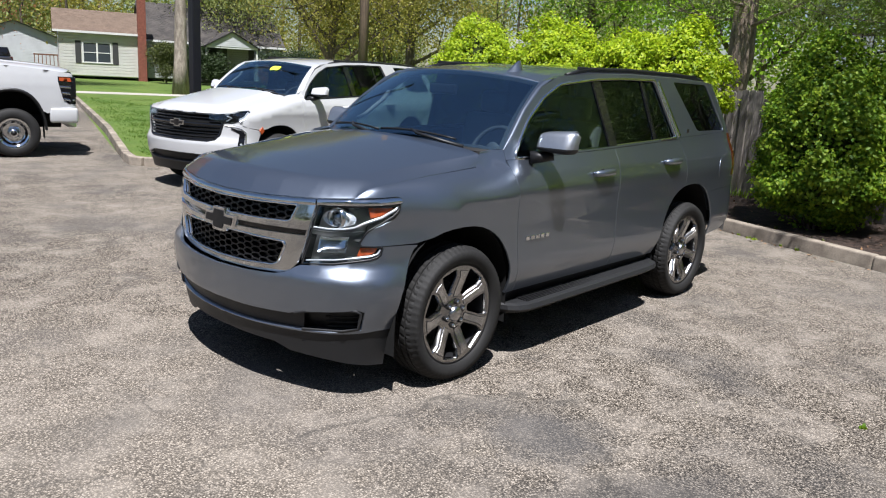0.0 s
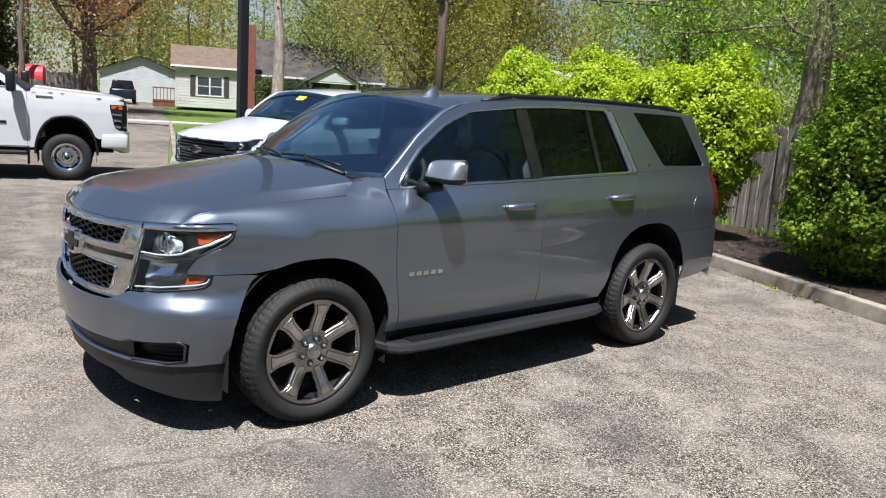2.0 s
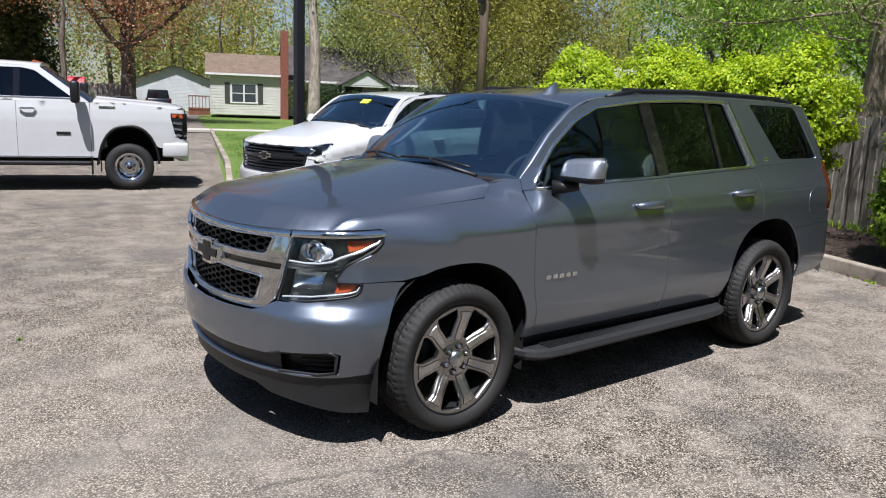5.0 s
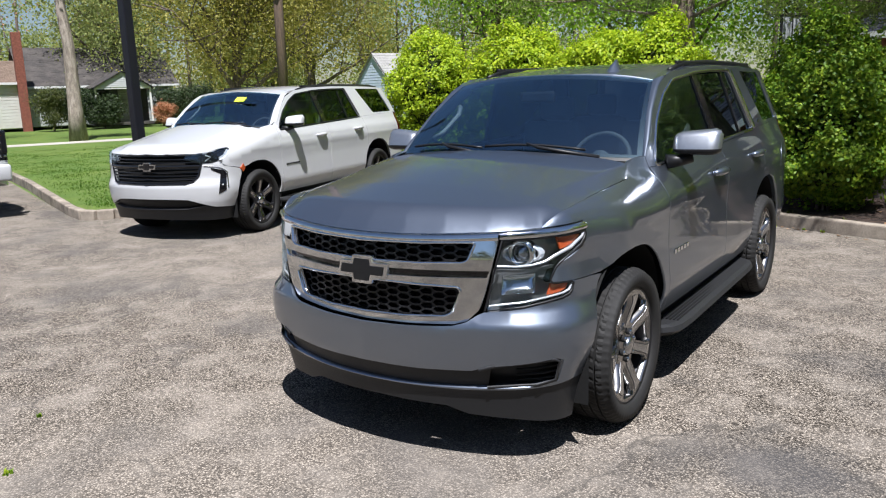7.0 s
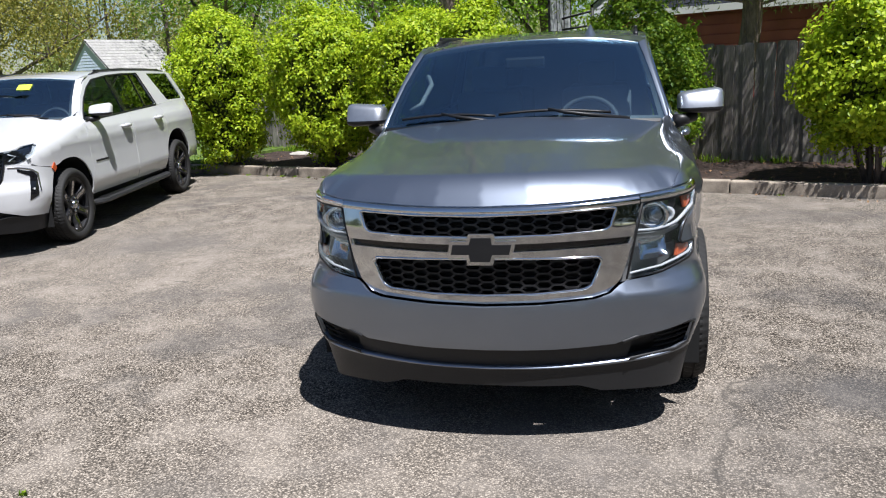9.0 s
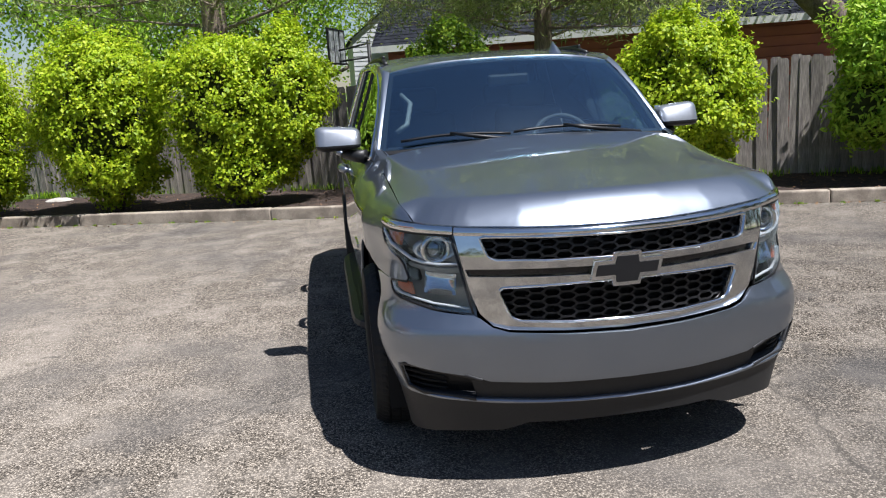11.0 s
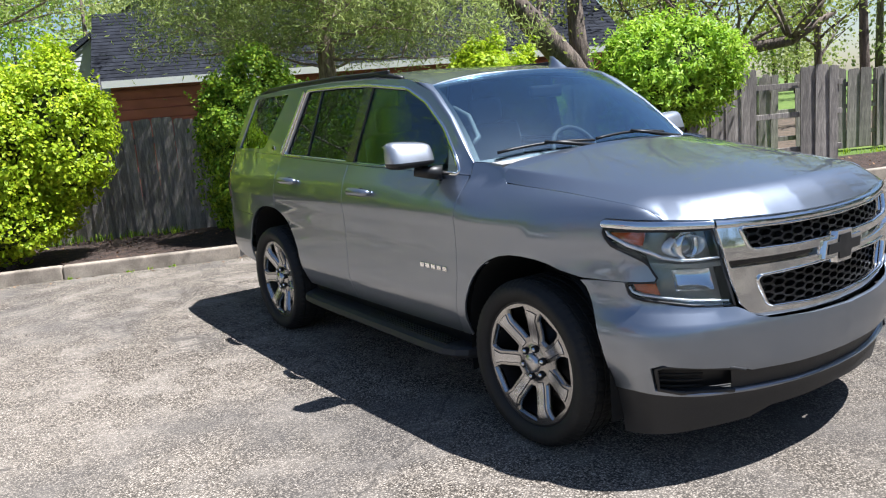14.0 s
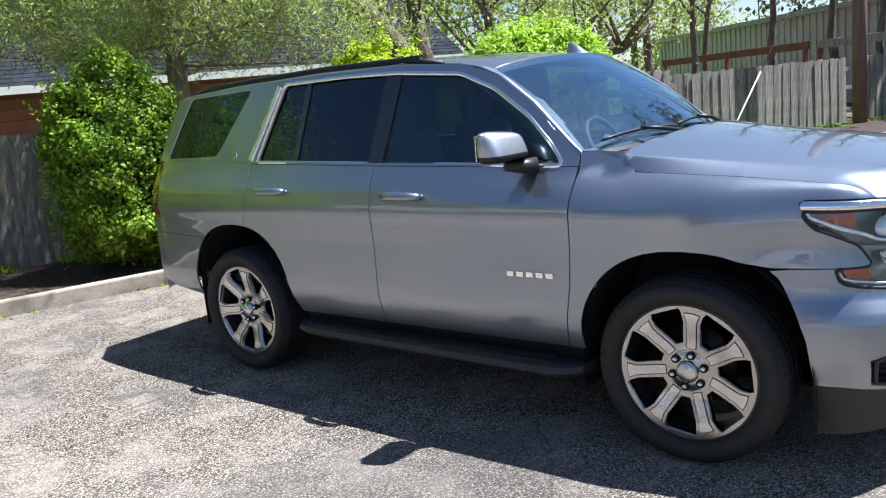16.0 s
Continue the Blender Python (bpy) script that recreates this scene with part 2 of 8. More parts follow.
def panel(name, poly, surf, material, parent, holes=(), step=0.05, depth=0.015, gap=0.0, flip=1, mirror=False, label="", back=False, lift=0.0, rim=True, lines=()):
    """A sheet cut out of the surface surf(u, v) by an outline and holes in (u, v), with turned-in edges of that depth.
    lines: paths that edges of the sheet follow, for creases.
    Its shading normals are those of the surface. mirror: the same on the other side of x = 0."""
    if gap:
        poly = inset(poly, gap)
        holes = [inset(h, -gap) for h in holes]
    if area2(poly) < 0:
        poly = poly[::-1]
    loops = [dense(poly, step)] + [dense(h if area2(h) < 0 else h[::-1], step) for h in holes]
    vs, es = [], []
    for lp in loops:
        o = len(vs)
        vs += [Vector(p) for p in lp]
        es += [(o + k, o + (k + 1) % len(lp)) for k in range(len(lp))]
    for ln in lines:
        o = len(vs)
        vs += [Vector(p) for p in ln]
        es += [(o + k, o + k + 1) for k in range(len(ln) - 1)]
    us = [p[0] for p in poly]
    ws = [p[1] for p in poly]
    big = inset(poly, step * 0.45)
    ks = [inset(h, -step * 0.3) for h in holes]
    y = min(ws) + step * 0.5
    row = 0
    while y < max(ws):
        x = min(us) + step * (0.5 if row % 2 else 0.0)
        while x < max(us):
            if inside((x, y), big) and not any(inside((x, y), h) for h in ks):
                vs.append(Vector((x, y)))
            x += step
        y += step * 0.87
        row += 1
    v2, _, f2, ov, _, _ = delaunay_2d_cdt(vs, es, [], 0, 1e-6, True)
    sx = -1.0 if mirror else 1.0
    eps = 2e-3

    def P(u, v):
        p = Vector(surf(u, v))
        return Vector((p.x * sx, p.y, p.z))

    def N(u, v):
        n = (P(u + eps, v) - P(u - eps, v)).cross(P(u, v + eps) - P(u, v - eps)) * flip * sx
        return n.normalized() if n.length > 1e-12 else Vector((0, 0, 1))

    co, no, faces = [], [], []
    base, norm = [], []
    for p in v2:
        nn = N(p.x, p.y)
        base.append(P(p.x, p.y) + nn * lift)
        norm.append(nn)
    co += base
    no += norm
    tri = []
    for f in f2:
        cx, cy = sum(v2[k].x for k in f) / 3, sum(v2[k].y for k in f) / 3
        if inside((cx, cy), poly) and not any(inside((cx, cy), h) for h in holes):
            tri.append(list(f))
    ok = flip * sx > 0
    faces += [t if ok else t[::-1] for t in tri]
    if rim:
        cnt = {}
        for t in tri:
            for a, b in zip(t, t[1:] + t[:1]):
                cnt[(a, b)] = cnt.get((a, b), 0) + 1
        bd = [(a, b) for a, b in cnt if (b, a) not in cnt]
        for a, b in bd:
            o = len(co)
            d = (base[b] - base[a])
            rn = d.cross(norm[a]) * (1 if ok else -1)
            rn = rn.normalized() if rn.length > 1e-12 else norm[a]
            co += [base[a], base[b], base[b] - norm[b] * depth, base[a] - norm[a] * depth]
            no += [(rn + norm[a] * 0.8).normalized(), (rn + norm[b] * 0.8).normalized(), rn, rn]
            q = [o, o + 3, o + 2, o + 1]
            faces.append(q if ok else q[::-1])
    if back:
        o = len(co)
        co += [p - n * depth for p, n in zip(base, norm)]
        no += [-n for n in norm]
        faces += [[o + k for k in (t[::-1] if ok else t)] for t in tri]
    me = bpy.data.meshes.new(name)
    me.from_pydata([tuple(c) for c in co], [], faces)
    me.update()
    me.shade_smooth()
    me.normals_split_custom_set_from_vertices([tuple(n) for n in no])
    return finish(name, me, material, parent, label, smooth=False)


def quads(name, co, faces, material, parent=None, label="", smooth=False):
    me = bpy.data.meshes.new(name)
    me.from_pydata([tuple(c) for c in co], [], faces)
    me.update()
    return finish(name, me, material, parent, label, smooth)


def loft(name, rows, material, parent, mirror=False, label="", closed=False, smooth=True):
    """A quad sheet through rows of points."""
    sx = -1 if mirror else 1
    co = [(p[0] * sx, p[1], p[2]) for r in rows for p in r]
    n = len(rows[0])
    faces = []
    for i in range(len(rows) - 1):
        for k in range(n - 1 + (1 if closed else 0)):
            f = [i * n + k, i * n + (k + 1) % n, (i + 1) * n + (k + 1) % n, (i + 1) * n + k]
            faces.append(f if sx > 0 else f[::-1])
    return quads(name, co, faces, material, parent, label, smooth)


# ---- large vehicles: surfaces shared by the two wagons ----
PLAN = [(0, -0.965), (0.2, -0.955), (0.4, -0.918), (0.6, -0.855), (0.75, -0.785), (0.86, -0.70), (0.925, -0.60), (0.955, -0.48), (0.966, -0.30), (0.972, 0.0), (0.978, 0.5),
        (0.982, 1.2), (0.984, 2.0), (0.983, 2.9), (0.975, 3.4), (0.955, 3.75), (0.925, 3.92), (0.85, 4.03), (0.6, 4.10), (0.0, 4.13)]


def catmull(pts, n=12):
    out = []
    P = [Vector(p) for p in pts]
    P = [P[0] * 2 - P[1]] + P + [P[-1] * 2 - P[-2]]
    for i in range(1, len(P) - 2):
        for k in range(n):
            t = k / n
            a, b, c, d = P[i - 1], P[i], P[i + 1], P[i + 2]
            out.append(0.5 * (2 * b + (c - a) * t + (2 * a - 5 * b + 4 * c - d) * t * t + (3 * b - a - 3 * c + d) * t ** 3))
    out.append(P[-2])
    return out


class Wagon:
    """The outer surfaces of a large four-door wagon that faces -y, front axle over the origin.
    s: way along the plan outline, equal to y on the flank; a: way from the front's middle."""

    def __init__(self, tail=None, creased=False):
        self.creased = creased      # a hood with a hard ridge over a stepped-down wing
        pts = catmull(PLAN)
        if tail:
            pts = [Vector((p.x, interp(p.y, *tail))) for p in pts]
        self.px = [p.x for p in pts]
        self.py = [p.y for p in pts]
        arc = [0.0]
        for p, q in zip(pts, pts[1:]):
            arc.append(arc[-1] + (q - p).length)
        self.arc = arc
        i = min(range(len(pts) // 2), key=lambda k: abs(pts[k].y + 0.55))
        self.a0 = arc[i] - pts[i].y
        self.n = len(pts)

    def a_of_x(self, x):
        k = int(np.argmax(np.array(self.px) > 0.93))
        return interp(x, self.px[:k], self.arc[:k])

    def plan(self, a):
        x, y = interp(a, self.arc, self.px), interp(a, self.arc, self.py)
        e = 0.02
        d = Vector((interp(a + e, self.arc, self.px) - interp(max(0, a - e), self.arc, self.px), interp(a + e, self.arc, self.py) - interp(max(0, a - e), self.arc, self.py)))
        if a < e:
            d = Vector((1, 0.0))
        d.normalize()
        return x, y, Vector((d.y, -d.x))

    ZS = np.linspace(0.15, 2.0, 371)
    FLANK = np.convolve(np.pad(np.interp(ZS, [0.2, 0.42, 0.50, 0.57, 0.63, 0.72, 0.90, 1.02, 1.075, 1.10, 1.20, 1.30, 1.85], [-0.11, -0.062, -0.030, -0.008, 0.0, -0.003, -0.007, -0.002, 0.004, 0.002, -0.018, -0.066, -0.255]), 4, mode="edge"), np.hanning(11)[1:-1] / np.hanning(11).sum(), "valid")
    FRONT = np.convolve(np.pad(np.interp(ZS, [0.2, 0.36, 0.42, 0.50, 0.60, 0.68, 0.70, 0.765, 0.80, 1.0, 1.12, 1.2], [-0.045, -0.01, 0.014, 0.036, 0.046, 0.048, 0.044, 0.004, 0.0, -0.004, -0.03, -0.06]), 6, mode="edge"), np.hanning(15)[1:-1] / np.hanning(15).sum(), "valid")

    def off(self, s, z):
        """How far the sheet stands in or out of the plan outline at height z."""
        flank = interp(z, self.ZS, self.FLANK)
        front = interp(z, self.ZS, self.FRONT)
        w = smoothstep(-0.92, -0.40, s)
        o = front * (1 - w) + flank * w
        if self.creased:
            o -= interp(z, [0.60, 0.66, 0.70, 0.78, 0.87, 0.95, 1.03, 1.2], [0.0, 0.004, 0.012, 0.040, 0.044, 0.058, 0.052, 0.045]) * smoothstep(-0.98, -0.70, s) * (1 - smoothstep(-0.48, -0.05, s))
            o -= 0.048 * smoothstep(1.10, 1.27, z) * smoothstep(-0.1, 0.3, s) * (1 - smoothstep(0.6, 1.6, s))
        return o

    def zh(self, s):
        """The height of the cut between hood and wing."""
        if self.creased:
            return hood_ridged(self.xh(s), interp(s + self.a0, self.arc, self.py)) if s < 0.23 else interp(s, [0.23, 0.5], [hood_ridged(0.828, 0.23), 1.252])
        return 1.125 + (s + 0.65) * 0.2

    def xh(self, s):
        """How far that cut lies from the middle."""
        return interp(s, [-0.70, -0.645, -0.59, -0.54], [0.787, 0.804, 0.820, 0.828]) if self.creased else 0.79

    def surf_a(self, a, z):
        """The skin at way a (signed) from the front's middle and height z."""
        sg = -1.0 if a < 0 else 1.0
        a = abs(a)
        x, y, n = self.plan(a)
        s = a - self.a0
        o = self.off(s, z)
        p = Vector((x + n.x * o, y + n.y * o, z))
        w = smoothstep(-0.90, -0.62, s) * (1 - smoothstep(0.9, 1.3, s))

        def shoulder(zh, x2):
            z0 = zh - 0.17
            if z <= z0:
                return p
            if self.creased and z > zh:
                return Vector((x2 - (z - zh) * (0.12 + 0.35 * smoothstep(-0.1, 0.2, s)) - 0.006 * smoothstep(0.0, 0.2, s), y, z))
            t = min(1.3, (z - z0) / (zh - z0))
            x0 = x + n.x * self.off(s, z0)
            c = smoothstep(-0.4, 0.27, s) if self.creased else 0.0
            return Vector((x0 * (1 - t) ** 2 + (x0 - 0.012 - 0.032 * c) * 2 * t * (1 - t) + x2 * t * t, y, z0 * (1 - t) ** 2 + (zh - 0.02 - 0.045 * c) * 2 * t * (1 - t) + zh * t * t))

        if w > 0 and s < (0.64 if self.creased else 0.56):
            q = shoulder(self.zh(s), self.xh(s))
            if self.creased and s > 0.24:
                q = q.lerp(p, smoothstep(0.24, 0.64, s))
            p = p.lerp(q, w)
        return Vector((p.x * sg, p.y, p.z))

    def at_height(self, a, z):
        """The surface's second coordinate at which the skin has height z."""
        lo, hi = z - 0.12, z + 0.05
        for _ in range(22):
            m = (lo + hi) / 2
            lo, hi = (m, hi) if self.surf_a(a, m).z < z else (lo, m)
        return lo

    def side(self, s, z):
        if s > 1.0:
            x, n = interp(s, self.py[60:-36], self.px[60:-36]), None
            return Vector((x + self.off(s, z), s, z))
        return self.surf_a(s + self.a0, z)

    def roof_z(self, x, y, ys=None):
        zc = interp(y, [0.80, 0.93, 1.2, 1.6, 2.2, 3.0, 3.6, 3.95, 4.1] if ys is None else ys, [1.765, 1.802, 1.838, 1.866, 1.880, 1.874, 1.852, 1.818, 1.80])
        return zc - (0.046 + 0.05 * (1 - smoothstep(1.0, 1.7, y))) * (abs(x) / 0.775) ** 3


def arch(yc, lo, r=0.485, top=0.925, zc=0.43, a0=0.0, a1=180.0, n=22):
    """Points of a wheel arch, from the rear foot forward over the top."""
    out = []
    for k in range(n + 1):
        a = radians(a0 + (a1 - a0) * k / n)
        c, s = math.cos(a), math.sin(a)
        out.append((yc + r * math.copysign(abs(c) ** 0.86, c), zc + (top - zc) * max(0.0, s) ** 0.86))
    return out


def arch_z(d, r, top, zc):
    c = min(1.0, (abs(d) / r) ** (1 / 0.86))
    return zc + (top - zc) * math.sqrt(1 - c * c) ** 0.86


def wheel_thing(parent, at, side, tyre_r=0.405, rim_r=0.298, width=0.275, spokes=7, dark=False, lugs=6):
    """A tyre with tread, a spoked rim with barrel, hub cap and nuts. side: +1 faces +x."""
    w = new("wheel")
    w.parent = parent
    w.location = at
    if side < 0:
        w.rotation_euler = (0, 0, math.pi)
    h = width / 2
    bm = bmesh.new()
    prof = [(rim_r + 0.004, -h + 0.03), (rim_r + 0.012, -h + 0.012), (rim_r + 0.045, -h + 0.001), (rim_r + 0.08, -h), (tyre_r - 0.025, -h + 0.012), (tyre_r - 0.008, -h + 0.03)]
    groove = []
    for g in (-0.075, -0.026, 0.026, 0.075):
        groove += [(tyre_r, g - 0.006), (tyre_r - 0.009, g - 0.005), (tyre_r - 0.009, g + 0.005), (tyre_r, g + 0.006)]
    prof += [(tyre_r - 0.002, -h + 0.045)] + groove + [(tyre_r - 0.002, h - 0.045)]
    prof += [(r, -x) for r, x in prof[5::-1]]
    rings = lathe(bm, prof, 192)
    for i, ring in enumerate(rings):
        hh = prof[i][1]
        if abs(hh) > 0.082 and prof[i][0] > tyre_r - 0.03:
            for k in range(0, 192, 3):
                v = ring[(k + (1 if hh > 0 else 0)) % 192]
                v.co.y *= (tyre_r - 0.004) / tyre_r
                v.co.z *= (tyre_r - 0.004) / tyre_r
        elif prof[i][0] > tyre_r - 0.001:
            for k in range(0, 192, 4):
                v = ring[(k + i % 3) % 192]
                v.co.y *= (tyre_r - 0.004) / tyre_r
                v.co.z *= (tyre_r - 0.004) / tyre_r
    tyre = part("tyre", bm, M_RUBBER, w, "black ribbed rubber tyre")
    for p in tyre.data.polygons:
        p.use_smooth = math.hypot(p.center.y, p.center.z) < tyre_r - 0.012
    face = h - 0.045
    openings = []
    for k in range(spokes):
        a = 2 * math.pi * (k + 0.5) / spokes + 0.534
        s = 7.0 / spokes
        pol = [(-0.15, 0.122), (0.15, 0.122), (0.235 * s, 0.168), (0.292 * s, 0.222), (0.272 * s, 0.262), (0.236 * s, 0.281), (-0.236 * s, 0.281), (-0.272 * s, 0.262), (-0.292 * s, 0.222), (-0.235 * s, 0.168)]
        pol = [(a + t, r * rim_r / 0.298) for t, r in pol]
        openings.append([(r * math.cos(t), r * math.sin(t)) for t, r in pol])

    def dish(u, v):
        r = math.hypot(u, v)
        return Vector((face + 0.018 - 0.034 * smoothstep(0.04, 0.2, rim_r - r) + 0.012 * smoothstep(0.10, 0.05, r), u, v))

    circ = [(rim_r * math.cos(2 * math.pi * k / 60), rim_r * math.sin(2 * math.pi * k / 60)) for k in range(60)]
    rim = panel("rim", circ, dish, M_RIMDARK if dark else M_RIM, w, openings, 0.022, 0.04, label="black spoked alloy rim" if dark else "polished grey spoked alloy rim")
    for k in range(spokes):
        a = 2 * math.pi * k / spokes + 0.534
        ca, sa = math.cos(a), math.sin(a)
        w0, w1 = 0.0215, 0.036 if not dark else 0.022
        ins = [(0.098, -w0), (rim_r - 0.075, -w0 - 0.002), (rim_r - 0.036, -w1), (rim_r - 0.032, 0.0), (rim_r - 0.036, w1), (rim_r - 0.075, w0 + 0.002), (0.098, w0)]
        panel("spoke_groove", [(r * ca - t * sa, r * sa + t * ca) for r, t in ins], dish, M_RIMDARK, w, step=0.03, depth=0.004, lift=0.0015)
        ins = inset(ins, 0.0035)
        panel("spoke_inlay", [(r * ca - t * sa, r * sa + t * ca) for r, t in ins], dish, M_SATIN if not dark else M_RIM, w, step=0.03, depth=0.004, lift=0.0035)
    bm = bmesh.new()
    lathe(bm, [(rim_r + 0.006, face + 0.016), (rim_r - 0.004, face + 0.022), (rim_r - 0.012, face + 0.012), (rim_r - 0.02, face - 0.02), (rim_r - 0.035, 0.0), (rim_r - 0.03, -h + 0.02), (rim_r + 0.012, -h + 0.012)], 64)
    part("rim_barrel", bm, M_RIMDARK, w)
    bm = bmesh.new()
    lathe(bm, [(0.0, -0.02), (0.17, -0.02), (0.172, -0.04), (0.05, -0.05)], 32)
    part("brake_disc", bm, M_RIMDARK, w)
    bm = bmesh.new()
    lathe(bm, [(0.0, face + 0.020), (0.036, face + 0.018), (0.046, face + 0.010), (0.050, face - 0.02)], 24)
    part("hub_cap", bm, M_SATIN, w)
    for k in range(lugs):
        a = 2 * math.pi * k / lugs + 0.3
        bm = bmesh.new()
        lathe(bm, [(0.0, face + 0.012), (0.008, face + 0.011), (0.0125, face + 0.002), (0.013, face - 0.03)], 10, centre=(0, 0.071 * math.cos(a), 0.071 * math.sin(a)))
        part("lug_nut", bm, M_CHROME, w)
        bm = bmesh.new()
        lathe(bm, [(0.0, face + 0.003), (0.0175, face + 0.003), (0.019, face - 0.01)], 14, centre=(0, 0.071 * math.cos(a), 0.071 * math.sin(a)))
        part("lug_pocket", bm, M_UNDER, w)
    return w


def ring_strip(name, path, width, surf, material, parent, mirror=False, lift=0.004, closed=False, flip=1, label=""):
    """A thin raised band along a path in (u, v) on a surface."""
    n = len(path)
    co, faces = [], []
    sx = -1 if mirror else 1
    eps = 2e-3
    for i, (u, v) in enumerate(path):
        a = Vector(path[i - 1] if (i or closed) else path[0])
        b = Vector(path[(i + 1) % n] if (i < n - 1 or closed) else path[-1])
        d = (b - a).normalized()
        nn = Vector((-d.y, d.x))
        P = lambda u, v: Vector(surf(u, v))
        N = (P(u + eps, v) - P(u - eps, v)).cross(P(u, v + eps) - P(u, v - eps)).normalized() * flip
        for k, l in ((-0.5, -0.002), (-0.42, lift), (0.42, lift), (0.5, -0.002)):
            q = P(u + nn.x * width * k, v + nn.y * width * k) + N * l
            co.append((q.x * sx, q.y, q.z))
    for i in range(n - (0 if closed else 1)):
        for k in range(3):
            f = [i * 4 + k, i * 4 + k + 1, ((i + 1) % n) * 4 + k + 1, ((i + 1) % n) * 4 + k]
            faces.append(f[::-1] if sx * flip > 0 else f)
    return quads(name, co, faces, material, parent, label, True)


def wagon_common(W, car, paint, ym, rear_axle, tint, trim_rail, chrome_dlo, handle_mat, mirror_mat, roof_ys=None, quarter=None, wheels=None):
    """Flanks, glass, roof, hood-side sheets, cabin, running boards: ym maps the shorter wagon's y to this one's."""
    def Y(pts):
        return [(ym(y), z) for y, z in pts]
    def screen(u, v):
        yb, yt = 0.33 + 0.24 * u * u, 0.925 + 0.21 * u * u
        zb, zt = 1.345 - 0.03 * u * u, 1.800 - 0.11 * u * u
        b = 0.035 * 4 * v * (1 - v)
        return Vector((u, yb + (yt - yb) * v - b * 0.6, zb + (zt - zb) * v + b * 0.7))

    for mir in (False, True):
        sg = -1 if mir else 1
        flank = W.side
        ar_f = arch(0.0, 0)
        ar_r = arch(rear_axle, 0, r=0.50, top=0.975, zc=0.46)
        # front wing
        fw = [p for p in ar_f if p[0] > -0.475 and not (p[0] < -0.30 and p[1] < 0.86)]
        wing = [(0.565, 0.44), (0.515, 0.75), (0.50, 1.03), (0.49, 1.26), (0.492, 1.338), (0.40, 1.335), (0.33, 1.322)]
        wing += [(0.288, 1.308)] if W.creased else []
        wing += [(y, W.zh(y)) for y in ((0.238, 0.1, -0.1, -0.3, -0.45, -0.54, -0.565, -0.59, -0.62, -0.645, -0.67, -0.69, -0.70) if W.creased else (0.30, 0.1, -0.1, -0.3, -0.45, -0.56, -0.66))]
        wing += W.headlamp_edge + [(-0.345, 0.866)] + fw[::-1][1:-1] + [(0.48, 0.44)]
        panel("fender", wing, flank, paint, car, gap=0.0022, mirror=mir, step=0.045)
        # doors
        d1 = Y([(0.565, 0.44), (0.515, 0.75), (0.50, 1.03), (0.495, 1.275), (1.70, 1.315), (1.705, 1.0), (1.71, 0.44)])
        door1 = panel("front_door", d1, flank, paint, car, gap=0.004, mirror=mir, step=0.05)
        fr = [p for p in ar_r if p[1] > 0.47]
        d2 = Y([(1.71, 0.44), (1.705, 1.0), (1.70, 1.315), (2.765, 1.352), (2.80, 1.10)])
        cut = [p for p in fr if p[0] < rear_axle - 0.11]
        d2 += [(ym(2.815), arch_z(ym(2.815) - rear_axle, 0.50, 0.975, 0.46))] + [p for p in cut if p[0] < ym(2.815)] + [(rear_axle - 0.53, 0.44)]
        door2 = panel("rear_door", d2, flank, paint, car, gap=0.004, mirror=mir, step=0.05)
        # rear quarter
        qt = [(ym(2.815), arch_z(ym(2.815) - rear_axle, 0.50, 0.975, 0.46)), (ym(2.80), 1.10), (ym(2.765), 1.352), (ym(2.79), 1.362), (ym(3.80), 1.392), (ym(3.80), 0.99), (ym(3.90), 0.985), (ym(3.90), 0.90), (rear_axle + 0.42, 0.885), (rear_axle + 0.33, arch_z(0.33, 0.50, 0.975, 0.46))]
        qt += [p for p in ar_r if p[0] > ym(2.815) and p[0] < rear_axle + 0.325]
        panel("quarter_panel", qt, flank, paint, car, gap=0.002, mirror=mir, step=0.05)
        rb = [p for p in ar_r if p[0] > rear_axle + 0.335] + [(rear_axle + 0.33, arch_z(0.33, 0.50, 0.975, 0.46))]
        bump = [(rear_axle + 0.42, 0.885), (ym(3.90), 0.90), (ym(3.93), 0.88), (ym(3.93), 0.56), (ym(3.75), 0.50), (rear_axle + 0.52, 0.47)] + rb
        panel("rear_bumper_side", bump, flank, paint, car, gap=0.002, mirror=mir, step=0.05)
        # upper side frame with window openings
        dlo = rounded(Y([(0.575, 1.285), (0.645, 1.375), (0.78, 1.508), (0.985, 1.650), (1.19, 1.738), (1.62, 1.782), (2.00, 1.797), (2.52, 1.800), (2.70, 1.365)]), 0.03)
        qw = rounded(Y(quarter or [(3.13, 1.405), (3.74, 1.405), (3.52, 1.795), (2.84, 1.803)]), 0.035)
        top = [(0.497, 1.336), (0.60, 1.415), (0.78, 1.580), (0.975, 1.722), (1.19, 1.795), (1.6, 1.822), (2.2, 1.836), (3.0, 1.832), (3.5, 1.815), (3.64, 1.80), (3.78, 1.55), (3.82, 1.392), (2.79, 1.362), (2.765, 1.352), (1.70, 1.315), (0.495, 1.275)]
        panel("window_frame", Y(top), flank, paint, car, [dlo, qw], gap=0.0, mirror=mir, step=0.05, depth=0.03)
        # black door posts and glass
        b_post = Y([(1.65, 1.315), (1.75, 1.322), (1.682, 1.786), (1.578, 1.778)])
        rp = Y([(2.34, 1.345), (2.375, 1.347), (2.325, 1.798), (2.29, 1.797)])
        panel("door_post", b_post, flank, M_GLOSSBLK, car, mirror=mir, lift=-0.004)
        panel("door_post", rp, flank, M_GLOSSBLK, car, mirror=mir, lift=-0.006)
